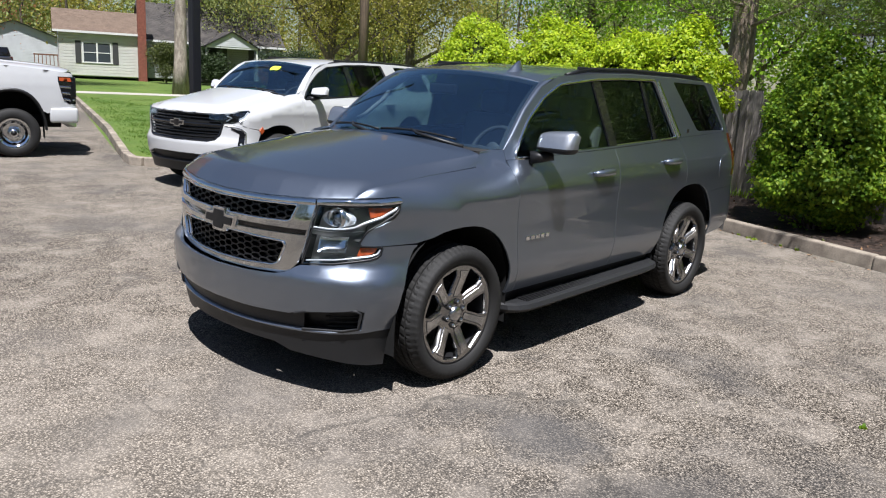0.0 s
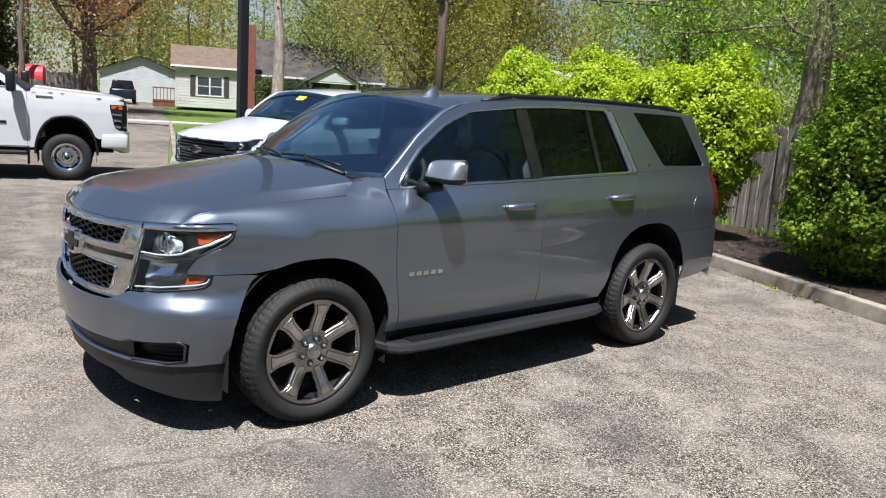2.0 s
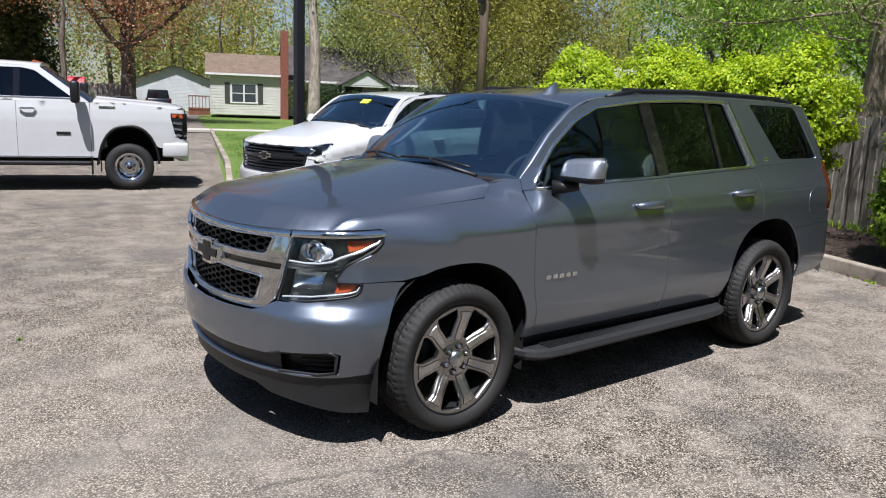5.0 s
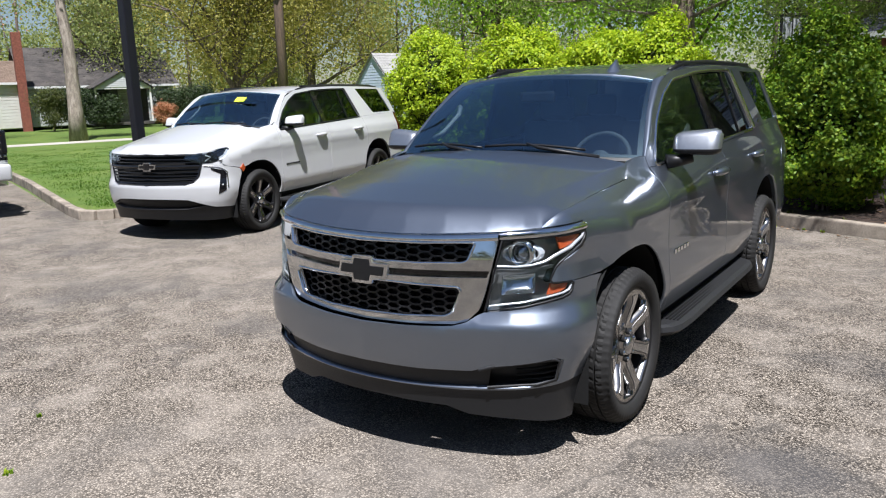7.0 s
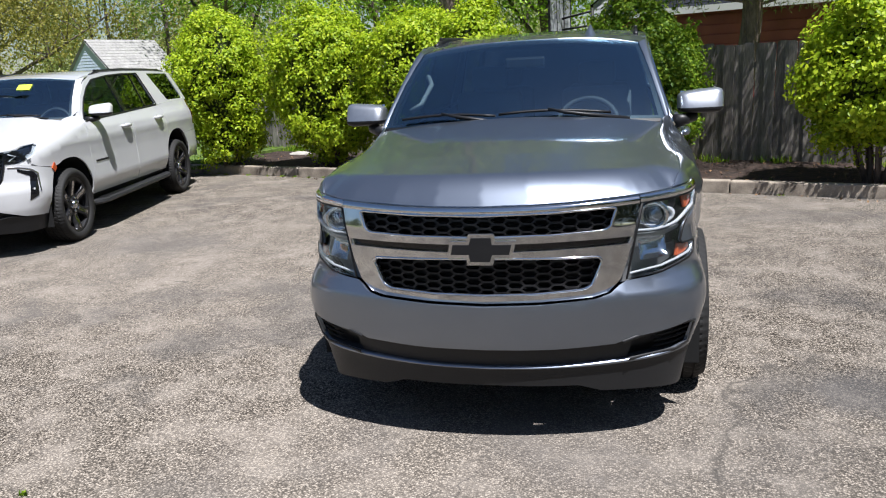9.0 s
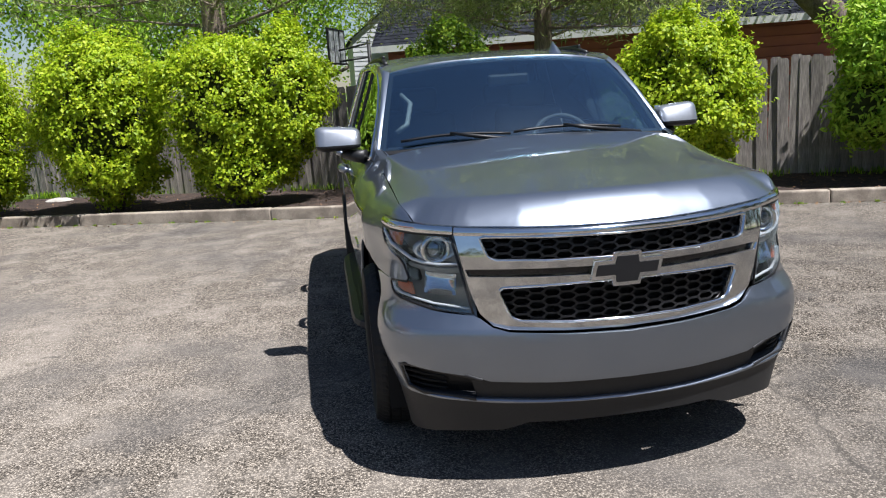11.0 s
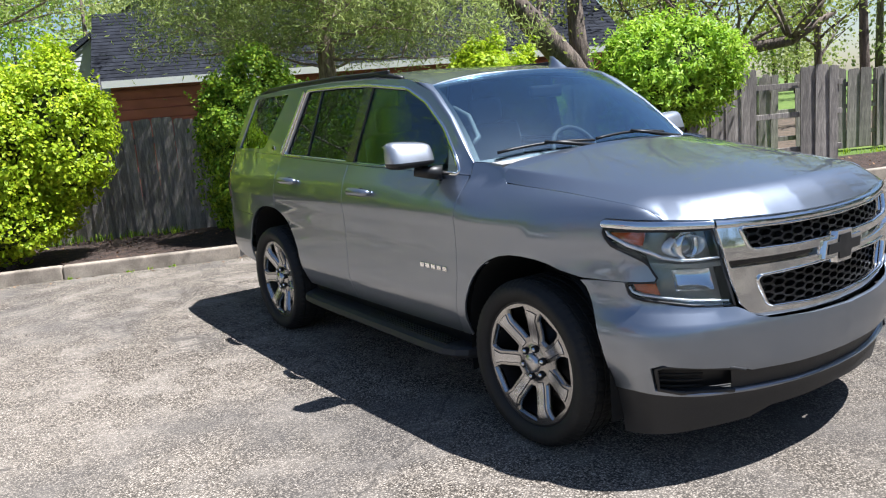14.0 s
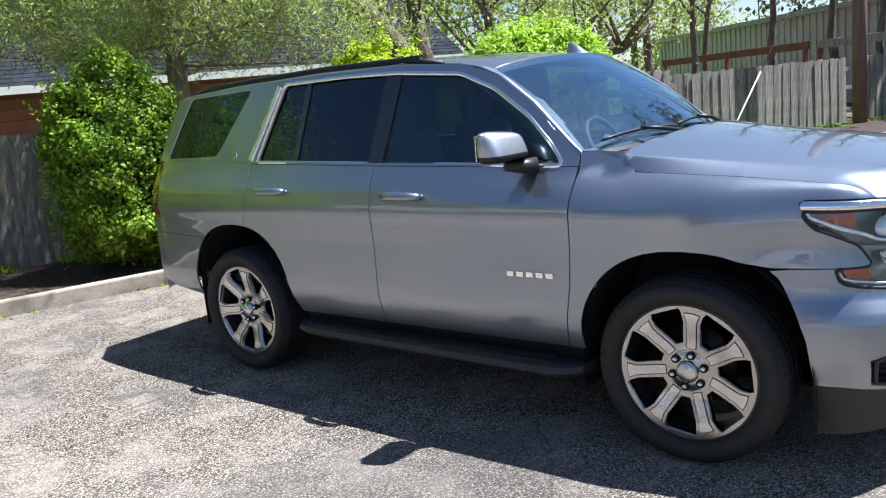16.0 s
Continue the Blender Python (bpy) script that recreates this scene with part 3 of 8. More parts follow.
        g1 = Y([(0.575, 1.285), (0.645, 1.375), (0.78, 1.508), (0.985, 1.650), (1.19, 1.738), (1.60, 1.780), (1.68, 1.32)])
        g2 = Y([(1.72, 1.322), (1.645, 1.782), (2.00, 1.797), (2.33, 1.799), (2.37, 1.345)])
        g3 = Y([(2.37, 1.345), (2.33, 1.799), (2.52, 1.800), (2.70, 1.36)])
        for g, tn in ((g1, W.front_tint), (g2, tint), (g3, tint)):
            o = panel("side_window", inset(g, -0.008), flank, tn, car, mirror=mir, lift=-0.016, depth=0.005, back=True, step=0.09)
            o.visible_shadow = False
        o = panel("side_window", inset(qw, -0.008), flank, tint, car, mirror=mir, lift=-0.010, depth=0.005, back=True, step=0.09)
        o.visible_shadow = False
        ring_strip("window_trim", inset(dlo, -0.006), 0.020, flank, chrome_dlo, car, mirror=mir, lift=0.006, closed=True)
        if chrome_dlo is not M_BLACK:
            ring_strip("window_trim", Y([(2.80, 1.37), (2.60, 1.80)]), 0.045, lambda u, v: flank(u - 0.035, v), chrome_dlo, car, mirror=mir, lift=0.008)
        # windscreen pillar cap and roof edge
        rows = []
        ws = []
        for v in (0.0, 0.2, 0.5, 0.8, 1.0):
            u = 0.818 - 0.135 * v
            q = screen(u, v)
            ws.append((q.y, q.z + 0.003, q.x))
        tp = [(0.497, 1.336), (0.60, 1.415), (0.78, 1.580), (0.975, 1.722), (1.10, 1.772)]
        for (wy, wz, wx), (ty, tz) in zip(ws, tp):
            a, b = flank(ty, tz), Vector((wx, wy, wz))
            m = (a + b) / 2 + Vector((0.014, -0.012, 0.008))
            rows.append([a * (1 - t) ** 2 + m * 2 * t * (1 - t) + b * t * t for t in (0, 0.2, 0.4, 0.6, 0.8, 1)])
        last = rows[-1]
        edge = [flank(0.494, 1.338), flank(0.44, 1.337), flank(0.385, 1.333), flank(0.33, 1.322)]
        sill_line = [rows[0][-1].lerp(Vector((0.795, 0.295, 1.316)), k / 3) for k in range(4)]
        loft("pillar_foot", [[e.lerp(b, t) + Vector((0, 0, 0.006 * 4 * t * (1 - t))) for t in (0, 0.33, 0.67, 1)] for e, b in zip(edge, sill_line)][::-1], paint, car, mirror=mir)
        loft("windscreen_pillar", rows, paint, car, mirror=mir)
        rows = [last]
        for y in (1.25, 1.6, 2.2, 3.0, 3.5, 3.66):
            a = flank(ym(y), interp(y, [1.10, 1.19, 1.6, 2.2, 3.0, 3.5, 3.66], [1.772, 1.795, 1.822, 1.836, 1.832, 1.815, 1.79]))
            x2 = 0.64
            b = Vector((x2, ym(y), W.roof_z(x2, y)))
            m = Vector((a.x - 0.012, ym(y), b.z - 0.006))
            rows.append([a * (1 - t) ** 2 + m * 2 * t * (1 - t) + b * t * t for t in (0, 0.2, 0.4, 0.6, 0.8, 1)])
        loft("roof_edge", rows, paint, car, mirror=mir)
        # roof rail
        pts, rad = [], []
        for k in range(25):
            y = 1.35 + 2.25 * k / 24
            e = 0.014 * smoothstep(1.35, 1.62, y) * (1 - smoothstep(3.42, 3.6, y)) + 0.004
            pts.append((sg * (0.672 - 0.02 * smoothstep(3.0, 3.6, y)), ym(y), W.roof_z(0.672, y) + e))
            rad.append(0.015)
        bm = bmesh.new()
        tube(bm, pts, rad, 8)
        box(bm, (sg * 0.672, ym(2.45), W.roof_z(0.672, 2.45) + 0.006), (0.022, ym(3.45) - ym(1.55), 0.03), 0.005)
        part("roof_rail", bm, trim_rail, car, smooth=True)
        # door handles
        for hy, hz in ((1.465, 1.157), (2.515, 1.188)):
            yy = ym(hy)
            p = flank(yy, hz)
            hob = new("door_handle")
            hob.parent = door1 if hy < 2 else door2
            hob["label"] = "silver pull handle"
            bm = bmesh.new()
            pts = [(sg * (p.x + dx), yy + dy, hz + dz) for dy, dx, dz in ((-0.125, 0.002, -0.003), (-0.11, 0.020, -0.001), (-0.06, 0.036, 0.002), (0.02, 0.040, 0.003), (0.08, 0.036, 0.003), (0.115, 0.022, 0.003), (0.13, 0.002, 0.003))]
            tube(bm, pts, [0.012, 0.020, 0.024, 0.025, 0.024, 0.021, 0.012], 12)
            me = bpy.data.meshes.new("door_handle")
            bm.to_mesh(me)
            bm.free()
            me.materials.append(handle_mat)
            me.shade_smooth()
            hob2 = new("grip", me)
            bpy.data.objects.remove(hob)
            hob2.name = "door_handle"
            hob2.parent = door1 if hy < 2 else door2
            hob2["label"] = "silver pull handle"
            bm = bmesh.new()
            lathe(bm, [(0.0, 0.0015), (0.026, 0.001), (0.034, 0.0018), (0.036, -0.004)], 20, centre=(0, 0, 0))
            for v in bm.verts:
                v.co = Vector((sg * (p.x + v.co.x), yy + v.co.y * 1.6, hz - 0.012 + v.co.z))
            part("handle_cup", bm, M_BLACK, door1 if hy < 2 else door2)
        # mirror: housing with black lower half and foot
        mir_ob = new("wing_mirror")
        mir_ob.parent = car
        c = Vector((sg * 1.032, 0.80, 1.392))
        bm = bmesh.new()
        bmesh.ops.create_uvsphere(bm, u_segments=28, v_segments=18, radius=1.0)
        for v in bm.verts:
            x, y, z = v.co
            f = lambda q, e: math.copysign(abs(q) ** e, q)
            x, y, z = f(x, 0.42), f(y, 0.55), f(z, 0.40)
            zz = z * (0.069 + 0.008 * x * sg) + 0.004 * x * sg
            v.co = Vector((x * 0.132, y * (0.098 if y < 0 else 0.045) * (1.0 - 0.12 * x * sg) + 0.40 * max(0.0, zz + 0.045) * (1 if y < 0 else 0), zz)) + c
        cap = [f for f in bm.faces]
        for f in cap:
            f.material_index = 1 if f.calc_center_median().z < c.z - 0.030 else 0
        part("mirror_cap", bm, [mirror_mat, M_BLACK], mir_ob)
        bm = bmesh.new()
        tube(bm, [(sg * 0.885, 0.70, 1.285), (sg * 0.94, 0.74, 1.29), (sg * 1.00, 0.79, 1.305)], [0.042, 0.034, 0.03], 12)
        part("mirror_foot", bm, M_BLACK, mir_ob)
        bm = bmesh.new()
        box(bm, (c.x, c.y + 0.047, c.z + 0.002), (0.22, 0.006, 0.115), 0.002)
        part("mirror_glass", bm, M_CHROME, mir_ob)
        # arch liners
        for yc, r in ((0.0, 0.485), (rear_axle, 0.50)):
            rows = []
            pts = arch(yc, 0, r=r + 0.004, top=(0.925 if yc == 0 else 0.975) + 0.004, zc=0.43 if yc == 0 else 0.46)
            pts = [(pts[0][0], 0.25)] + pts + [(pts[-1][0], 0.25)]
            for xx in (0.93, 0.60, 0.45):
                rows.append([(xx, p[0], p[1]) for p in pts])
            loft("wheel_arch_liner", rows, M_UNDER, car, mirror=mir)
            quads("wheel_arch_wall", [(sg * 0.45, yc + r, 0.25), (sg * 0.45, yc - r, 0.25), (sg * 0.45, yc - r, 1.0), (sg * 0.45, yc + r, 1.0)], [[0, 1, 2, 3]], M_UNDER, car)
        # sill and dark lining behind the gaps
        sill = [(0.50, 0.455), (rear_axle - 0.53, 0.455), (rear_axle - 0.53, 0.36), (0.50, 0.36)]
        panel("sill", sill, flank, M_BLACK, car, mirror=mir, lift=-0.03)
        lining = [(0.50, 0.45), (0.40, 0.98), (-0.3, 0.98), (-0.45, 1.05), (0.45, 1.28), (1.6, 1.30), (ym(2.75), 1.34), (ym(3.75), 1.38), (ym(3.75), 1.03), (ym(2.85), 1.02), (rear_axle - 0.55, 0.9), (rear_axle - 0.56, 0.45)]
        panel("door_lining", lining, flank, M_UNDER, car, mirror=mir, lift=-0.05, step=0.12, rim=False, back=True, depth=0.01)
        # running board
        bm = bmesh.new()
        y0, y1 = 0.46, rear_axle - 0.50
        for k in range(1):
            rows = []
            for y, ins in ((y0, 0.16), (y0 + 0.03, 0.085), (y0 + 0.08, 0.035), (y0 + 0.16, 0.008), (y0 + 0.30, 0.0), ((y0 + y1) / 2, 0.0), (y1 - 0.30, 0.0), (y1 - 0.14, 0.01), (y1 - 0.06, 0.04), (y1, 0.12)):
                zz = 0.345 + 0.02 * (y - y0) / (y1 - y0)
                rows.append([(sg * (0.80), y, zz + 0.02), (sg * (1.00 - ins), y, zz + 0.028), (sg * (1.035 - ins), y, zz + 0.018), (sg * (1.045 - ins), y, zz - 0.01), (sg * (1.02 - ins), y, zz - 0.032), (sg * 0.80, y, zz - 0.045)])
            vv = [[bm.verts.new(p) for p in r] for r in rows]
            for q, w in zip(vv, vv[1:]):
                for j in range(6):
                    bm.faces.new((q[j], q[(j + 1) % 6], w[(j + 1) % 6], w[j]))
            bm.faces.new(vv[0])
            bm.faces.new(vv[-1])
            bmesh.ops.recalc_face_normals(bm, faces=bm.faces[:])
        rbd = part("running_board", bm, M_PLASTIC, car, "dark grey plastic running board", smooth=False)
        for k in range(5):
            boxpart("tread_strip", (sg * (0.905 + 0.022 * k), (y0 + y1) / 2, 0.345 + 0.033), (0.010, y1 - y0 - 0.35, 0.008), M_BLACK, rbd, 0.002)
        # rear lamp
        tl = Y([(3.80, 1.375), (3.80, 0.995), (3.90, 0.995), (3.88, 1.375)])
        panel("tail_lamp", tl, flank, M_REDLAMP, car, mirror=mir, gap=0.002)
        # seats
    # roof skin
    roof = [(-0.64, ym(3.66)), (-0.64, 1.25), (-0.683, 1.028), (-0.45, 0.972), (-0.2, 0.937), (0, 0.93), (0.2, 0.937), (0.45, 0.972), (0.683, 1.028), (0.64, 1.25), (0.64, ym(3.66)), (0.55, ym(3.95)), (-0.55, ym(3.95))]
    inv_y = [0.0, 0.6, 2.75, 4.2]
    inv = [ym(v) for v in inv_y]
    panel("roof", roof, lambda u, v: Vector((u, v, W.roof_z(u, interp(v, inv, inv_y)))), paint, car, step=0.07, depth=0.03)
    # windscreen
    scr = [(-0.818, 0.0), (-0.55, 0.0), (0, 0.0), (0.55, 0.0), (0.818, 0.0), (0.683, 1.0), (0.3, 1.0), (0, 1.0), (-0.3, 1.0), (-0.683, 1.0)]
    o = panel("windscreen", scr, screen, M_GLASS, car, step=0.09, depth=0.005, back=True, label="clear curved windscreen")
    o.visible_shadow = False
    fritt = [(-0.818, -0.03), (0.818, -0.03), (0.812, 0.035), (-0.812, 0.035)]
    panel("windscreen_band", fritt, screen, M_BLACK, car, step=0.06, lift=-0.008, rim=False, back=True, depth=0.002)
    band = [(-0.69, 0.95), (0.69, 0.95), (0.683, 1.01), (-0.683, 1.01)]
    panel("windscreen_band", band, screen, M_BLACK, car, step=0.06, lift=-0.008, rim=False, back=True, depth=0.002)
    for mir in (False, True):
        panel("windscreen_band", [(0.82, 0.0), (0.685, 1.0), (0.660, 1.0), (0.788, 0.0)], screen, M_BLACK, car, step=0.06, lift=-0.008, rim=False, back=True, depth=0.002, mirror=mir)
    # cowl
    rows = []
    for t in (0, 0.25, 0.5, 0.75, 1.0):
        r = []
        for k in range(17):
            x = -0.79 + 1.58 * k / 16
            r.append((x, (0.19 + 0.16 * x * x) * (1 - t) + (0.36 + 0.24 * x * x) * t, 1.318 + 0.012 * t - 0.025 * x * x - 0.02 * math.sin(math.pi * t)))
        rows.append(r)
    loft("cowl", rows, M_UNDER, car)
    # wipers
    for x0, x1 in ((0.52, -0.10), (-0.12, -0.70)):
        wob = new("wiper")
        wob.parent = car
        bm = bmesh.new()
        def sp(x, v):
            p = screen(x, v)
            return Vector((p.x, p.y - 0.02, p.z + 0.018))
        tube(bm, [sp(x0 + (x1 - x0) * k / 8, 0.035 + 0.085 * math.sin(math.pi * min(1.0, k / 9)) * 0.4) for k in range(9)], 0.008, 6)
        part("blade", bm, M_BLACK, wob)
        bm = bmesh.new()
        xm = x0 * 0.45 + x1 * 0.55
        tube(bm, [Vector((x0 + 0.10, 0.27 + 0.3 * x0 * x0, 1.335)), sp(x0 * 0.6 + x1 * 0.4, 0.0) + Vector((0, -0.03, 0.03)), sp(xm, 0.065) + Vector((0, -0.01, 0.012))], [0.014, 0.010, 0.007], 8)
        part("arm", bm, M_BLACK, wob)
    # rear closing panel and underbody
    yr = ym(4.10)
    rows = []
    for z, yy in ((0.45, yr), (0.9, yr + 0.02), (1.0, yr - 0.04), (1.4, yr - 0.10), (1.80, ym(3.94))):
        hw = interp(z, [0.4, 1.3, 1.8], [0.90, 0.88, 0.66])
        rows.append([(hw, yy - 0.17, z), (hw * 0.9, yy - 0.06, z), (hw * 0.5, yy, z), (0, yy, z), (-hw * 0.5, yy, z), (-hw * 0.9, yy - 0.06, z), (-hw, yy - 0.17, z)])
    loft("tailgate", rows, paint, car)
    ge = lambda z: interp(z, [0.45, 0.9, 1.0, 1.4, 1.80], [yr, yr + 0.02, yr - 0.04, yr - 0.10, ym(3.94)])
    tail = lambda u, v: Vector((-u, ge(v) - 0.06 * (abs(u) / 0.75) ** 3 + 0.012, v))
    panel("rear_window", [(-0.66, 1.36), (0.66, 1.36), (0.56, 1.77), (-0.56, 1.77)], tail, tint, car, step=0.08, depth=0.006)
    panel("rear_bumper", [(-0.80, 0.46), (0.80, 0.46), (0.80, 0.66), (-0.80, 0.66)], lambda u, v: tail(u, v) + Vector((0, 0.07, 0)), paint, car, step=0.08, depth=0.07)
    panel("plate_recess", [(-0.26, 0.95), (0.26, 0.95), (0.26, 1.12), (-0.26, 1.12)], tail, M_BLACK, car, step=0.08, depth=0.004, lift=0.004)
    for sx in (1, -1):
        rows = []
        for k in range(7):
            z = 1.385 + 0.42 * k / 6
            p = W.side(ym(interp(z, [1.385, 1.55, 1.80, 1.81], [3.82, 3.775, 3.64, 3.63])), min(z, 1.80))
            hw = interp(z, [0.4, 1.3, 1.8], [0.90, 0.88, 0.66])
            q = Vector((hw, ge(min(z, 1.80)) - 0.17, z))
            m = (p + q) / 2 + Vector((0.02, 0.02, 0.0))
            rows.append([(sx * w.x, w.y, w.z) for w in (p, p * 0.25 + m * 0.5 + q * 0.25, q)])
        loft("rear_pillar", rows, paint, car)
    boxpart("underbody", (0, (ym(3.9) - 0.3) / 2 , 0.40), (0.88, ym(3.9) + 0.3, 0.10), M_UNDER, car)
    boxpart("cabin_floor", (0, (0.6 + ym(3.9)) / 2, 0.60), (1.78, ym(3.9) - 0.6, 0.05), M_CABIN, car)
    for yc in (0.0, rear_axle):
        bm = bmesh.new()
        tube(bm, [(-0.8, yc, 0.405), (0.8, yc, 0.405)], 0.05, 12)
        part("axle", bm, M_UNDER, car)
    boxpart("engine_bay", (0, -0.20, 0.74), (0.86, 1.15, 0.62), M_UNDER, car)
    # cabin
    dash = new("dashboard")
    dash.parent = car
    rows = []
    for y, z in ((0.42, 1.275), (0.62, 1.285), (0.80, 1.275), (0.92, 1.235), (0.97, 1.15), (0.95, 0.95), (0.9, 0.7)):
        rows.append([(-0.86, y + 0.05, z - 0.03), (-0.6, y, z), (-0.3, y, z - 0.01), (0, y, z), (0.22, y, z + 0.0), (0.38, y + 0.02, z + 0.035 * (1 if z > 1.2 else 0)), (0.6, y, z), (0.86, y + 0.05, z - 0.03)])
    loft("dash_top", rows, M_CABIN, dash)
    bm = bmesh.new()
    cc = Vector((0.37, 0.97, 1.255))
    tilt = Matrix.Rotation(radians(-28), 3, "X")
    ringp = [cc + tilt @ Vector((0.19 * math.cos(t), 0, 0.19 * math.sin(t))) for t in (2 * math.pi * k / 28 for k in range(29))]
    tube(bm, ringp, 0.017, 8, cap=False)
    for a in (0.0, math.pi, -math.pi / 2):
        tube(bm, [cc + tilt @ Vector((0.03 * math.cos(a), -0.01, 0.03 * math.sin(a))), cc + tilt @ Vector((0.185 * math.cos(a), 0, 0.185 * math.sin(a)))], [0.03, 0.014], 8)
    lathe(bm, [(0.0, -0.03), (0.06, -0.02), (0.07, 0.0)], 16, axis="y", centre=cc)
    part("steering_wheel", bm, M_CABIN, dash)
    for row_y, xs in ((1.55, (0.40, -0.40)), (2.45, (0.40, -0.40))):
        for x in xs:
            st = new("seat")
            st.parent = car
            boxpart("seat_cushion", (x, ym(row_y), 0.86), (0.52, 0.52, 0.18), M_CABINLT, st, 0.05, smooth=True)
            boxpart("backrest", (x, ym(row_y) + 0.30, 1.16), (0.50, 0.15, 0.62), M_CABINLT, st, 0.05, Matrix.Rotation(radians(-12), 3, "X"), smooth=True)
            boxpart("headrest", (x, ym(row_y) + 0.39, 1.56), (0.27, 0.10, 0.18), M_CABINLT, st, 0.04, smooth=True)
    for sx in (1, -1):
        rows = []
        for t in (0.0, 0.25, 0.5, 0.75, 1.0):
            q = screen(0.792 - 0.13 * t, t)
            rows.append([(sx * q.x, q.y + 0.02, q.z - 0.015), (sx * (q.x + 0.01), q.y + 0.09, q.z - 0.03), (sx * (q.x + 0.03), q.y + 0.16, q.z - 0.04)])
        # one trim in two colours: paler where the sun falls, dark where shaded
        loft("pillar_trim", rows, M_PILLARTRIM if sx < 0 else M_CABIN, car)
    bm = bmesh.new()
    hp = [screen(-0.70, 0.22), screen(-0.655, 0.30), screen(-0.615, 0.55), screen(-0.635, 0.68)]
    tube(bm, [Vector((p.x + d, p.y + 0.10, p.z - 0.03)) for p, d in zip(hp, (0, 0.02, 0.02, 0))], 0.016, 8)
    part("grab_handle", bm, M_PILLARTRIM, car)
    boxpart("undertray", (0, -0.25, 0.30), (1.24, 0.95, 0.02), M_UNDER, car)
    boxpart("undertray", (0, -0.70, 0.355), (1.06, 0.22, 0.02), M_UNDER, car)
    boxpart("undertray", (0, -0.80, 0.355), (0.56, 0.16, 0.02), M_UNDER, car)
    boxpart("mirror_inside", (0, 0.83, 1.665), (0.25, 0.03, 0.07), M_BLACK, car, 0.015)
    boxpart("headliner", (0, ym(2.45), 1.79), (1.2, ym(3.6) - 1.25, 0.02), M_CABINLT, car)
    for y, sx in ((0.0, 1), (0.0, -1), (rear_axle, 1), (rear_axle, -1)):
        wheels(car, (sx * 0.845 if y == 0 else sx * 0.855, y, 0.405), sx)


def hood_z(W, x, y):
    e = W.zh(y) if y < 0.4 else W.zh(0.4)
    r = min(1.0, abs(x) / 0.79)
    yf = interp(W.a_of_x(min(abs(x), 0.8)), W.arc, W.py) + 0.0
    d = max(0.0, y - yf)
    return e + 0.058 * (1 - r * r) + 0.027 * (1 - smoothstep(0.50, 0.61, abs(x))) * smoothstep(0.0, 0.22, d) - 0.055 * math.exp(-d / 0.06) * (1 - 0.6 * r * r)


HOOD_FRONT = [(0, -0.936), (0.2, -0.925), (0.4, -0.888), (0.6, -0.824), (0.655, -0.797), (0.70, -0.767), (0.745, -0.729), (0.787, -0.677)]


def hood_ridged(x, y):
    """The hood of the grey wagon: a crowned middle, a hard ridge on each side and a falling outer strip, with a rolled front edge."""
    q = abs(x)
    xr = interp(y, [-0.785, 0.30], [0.621, 0.800])
    zr = interp(y, [-0.97, -0.785, -0.5, -0.2, 0.1, 0.3], [1.160, 1.183, 1.222, 1.256, 1.290, 1.312])
    mid = zr + interp(y, [-0.9, -0.5, 0.2], [0.026, 0.040, 0.066]) * (1 - (q / xr) ** 2)
    xe, ze = interp(y, [-0.8, -0.6, -0.2, 0.25], [0.80, 0.824, 0.828, 0.828]), interp(y, [-0.8, -0.55, -0.2, 0.25], [1.160, 1.180, 1.212, 1.240])
    side = zr + (ze - zr) * (q - xr) / (xe - xr)
    k = 0.0025
    m = min(mid, side)
    full = m - k * math.log(math.exp((m - mid) / k) + math.exp((m - side) / k))
    lip = interp(q, [0, 0.3, 0.655, 0.787], [1.092, 1.097, 1.113, 1.121])
    away = 9.0
    p = Vector((q, y))
    for a, b in zip(HOOD_FRONT, HOOD_FRONT[1:]):
        a, b = Vector(a), Vector(b)
        t = max(0.0, min(1.0, (p - a).dot(b - a) / (b - a).length_squared))
        away = min(away, (p - a.lerp(b, t)).length)
    if y < interp(q, [c[0] for c in HOOD_FRONT], [c[1] for c in HOOD_FRONT]):
        away = 0.0
    d = min(1.0, away / 0.15)
    return lip + (full - lip) * (1 - (1 - d) ** 2) ** 0.92


def hood_panel_ridged(W, car, paint):
    half = HOOD_FRONT + [(0.804, -0.634), (0.820, -0.587), (0.828, -0.54), (0.828, -0.2), (0.828, 0.235), (0.818, 0.262), (0.803, 0.296), (0.70, 0.320), (0.5, 0.292), (0.25, 0.262)]
    poly = half + [(0, 0.252)] + [(-x, y) for x, y in half[::-1][:-1]]
    return panel("hood", poly, lambda u, v: Vector((u, v, hood_ridged(u, v))), paint, car, step=0.024, depth=0.03, gap=0.0015, lines=[[(g * (interp(y, [-0.785, 0.30], [0.621, 0.800]) + d), y) for y in [-0.70 + 0.04 * k for k in range(25)]] for d in (-0.008, 0.0, 0.008) for g in (1, -1)])


def hood_panel(W, car, paint):
    fr = []
    for k in range(15):
        x = 0.645 * k / 14
        fr.append((x, interp(W.a_of_x(x), W.arc, W.py) + 0.008))
    half = fr + [(0.70, -0.795), (0.755, -0.752), (0.786, -0.69), (0.79, -0.3), (0.79, 0.0), (0.79, 0.29), (0.70, 0.30), (0.5, 0.245), (0.25, 0.212)]
    poly = half + [(0, 0.20)] + [(-x, y) for x, y in half[::-1][:-1]]
    return panel("hood", poly, lambda u, v: Vector((u, v, hood_z(W, u, v))), paint, car, step=0.045, depth=0.03, gap=0.0008)


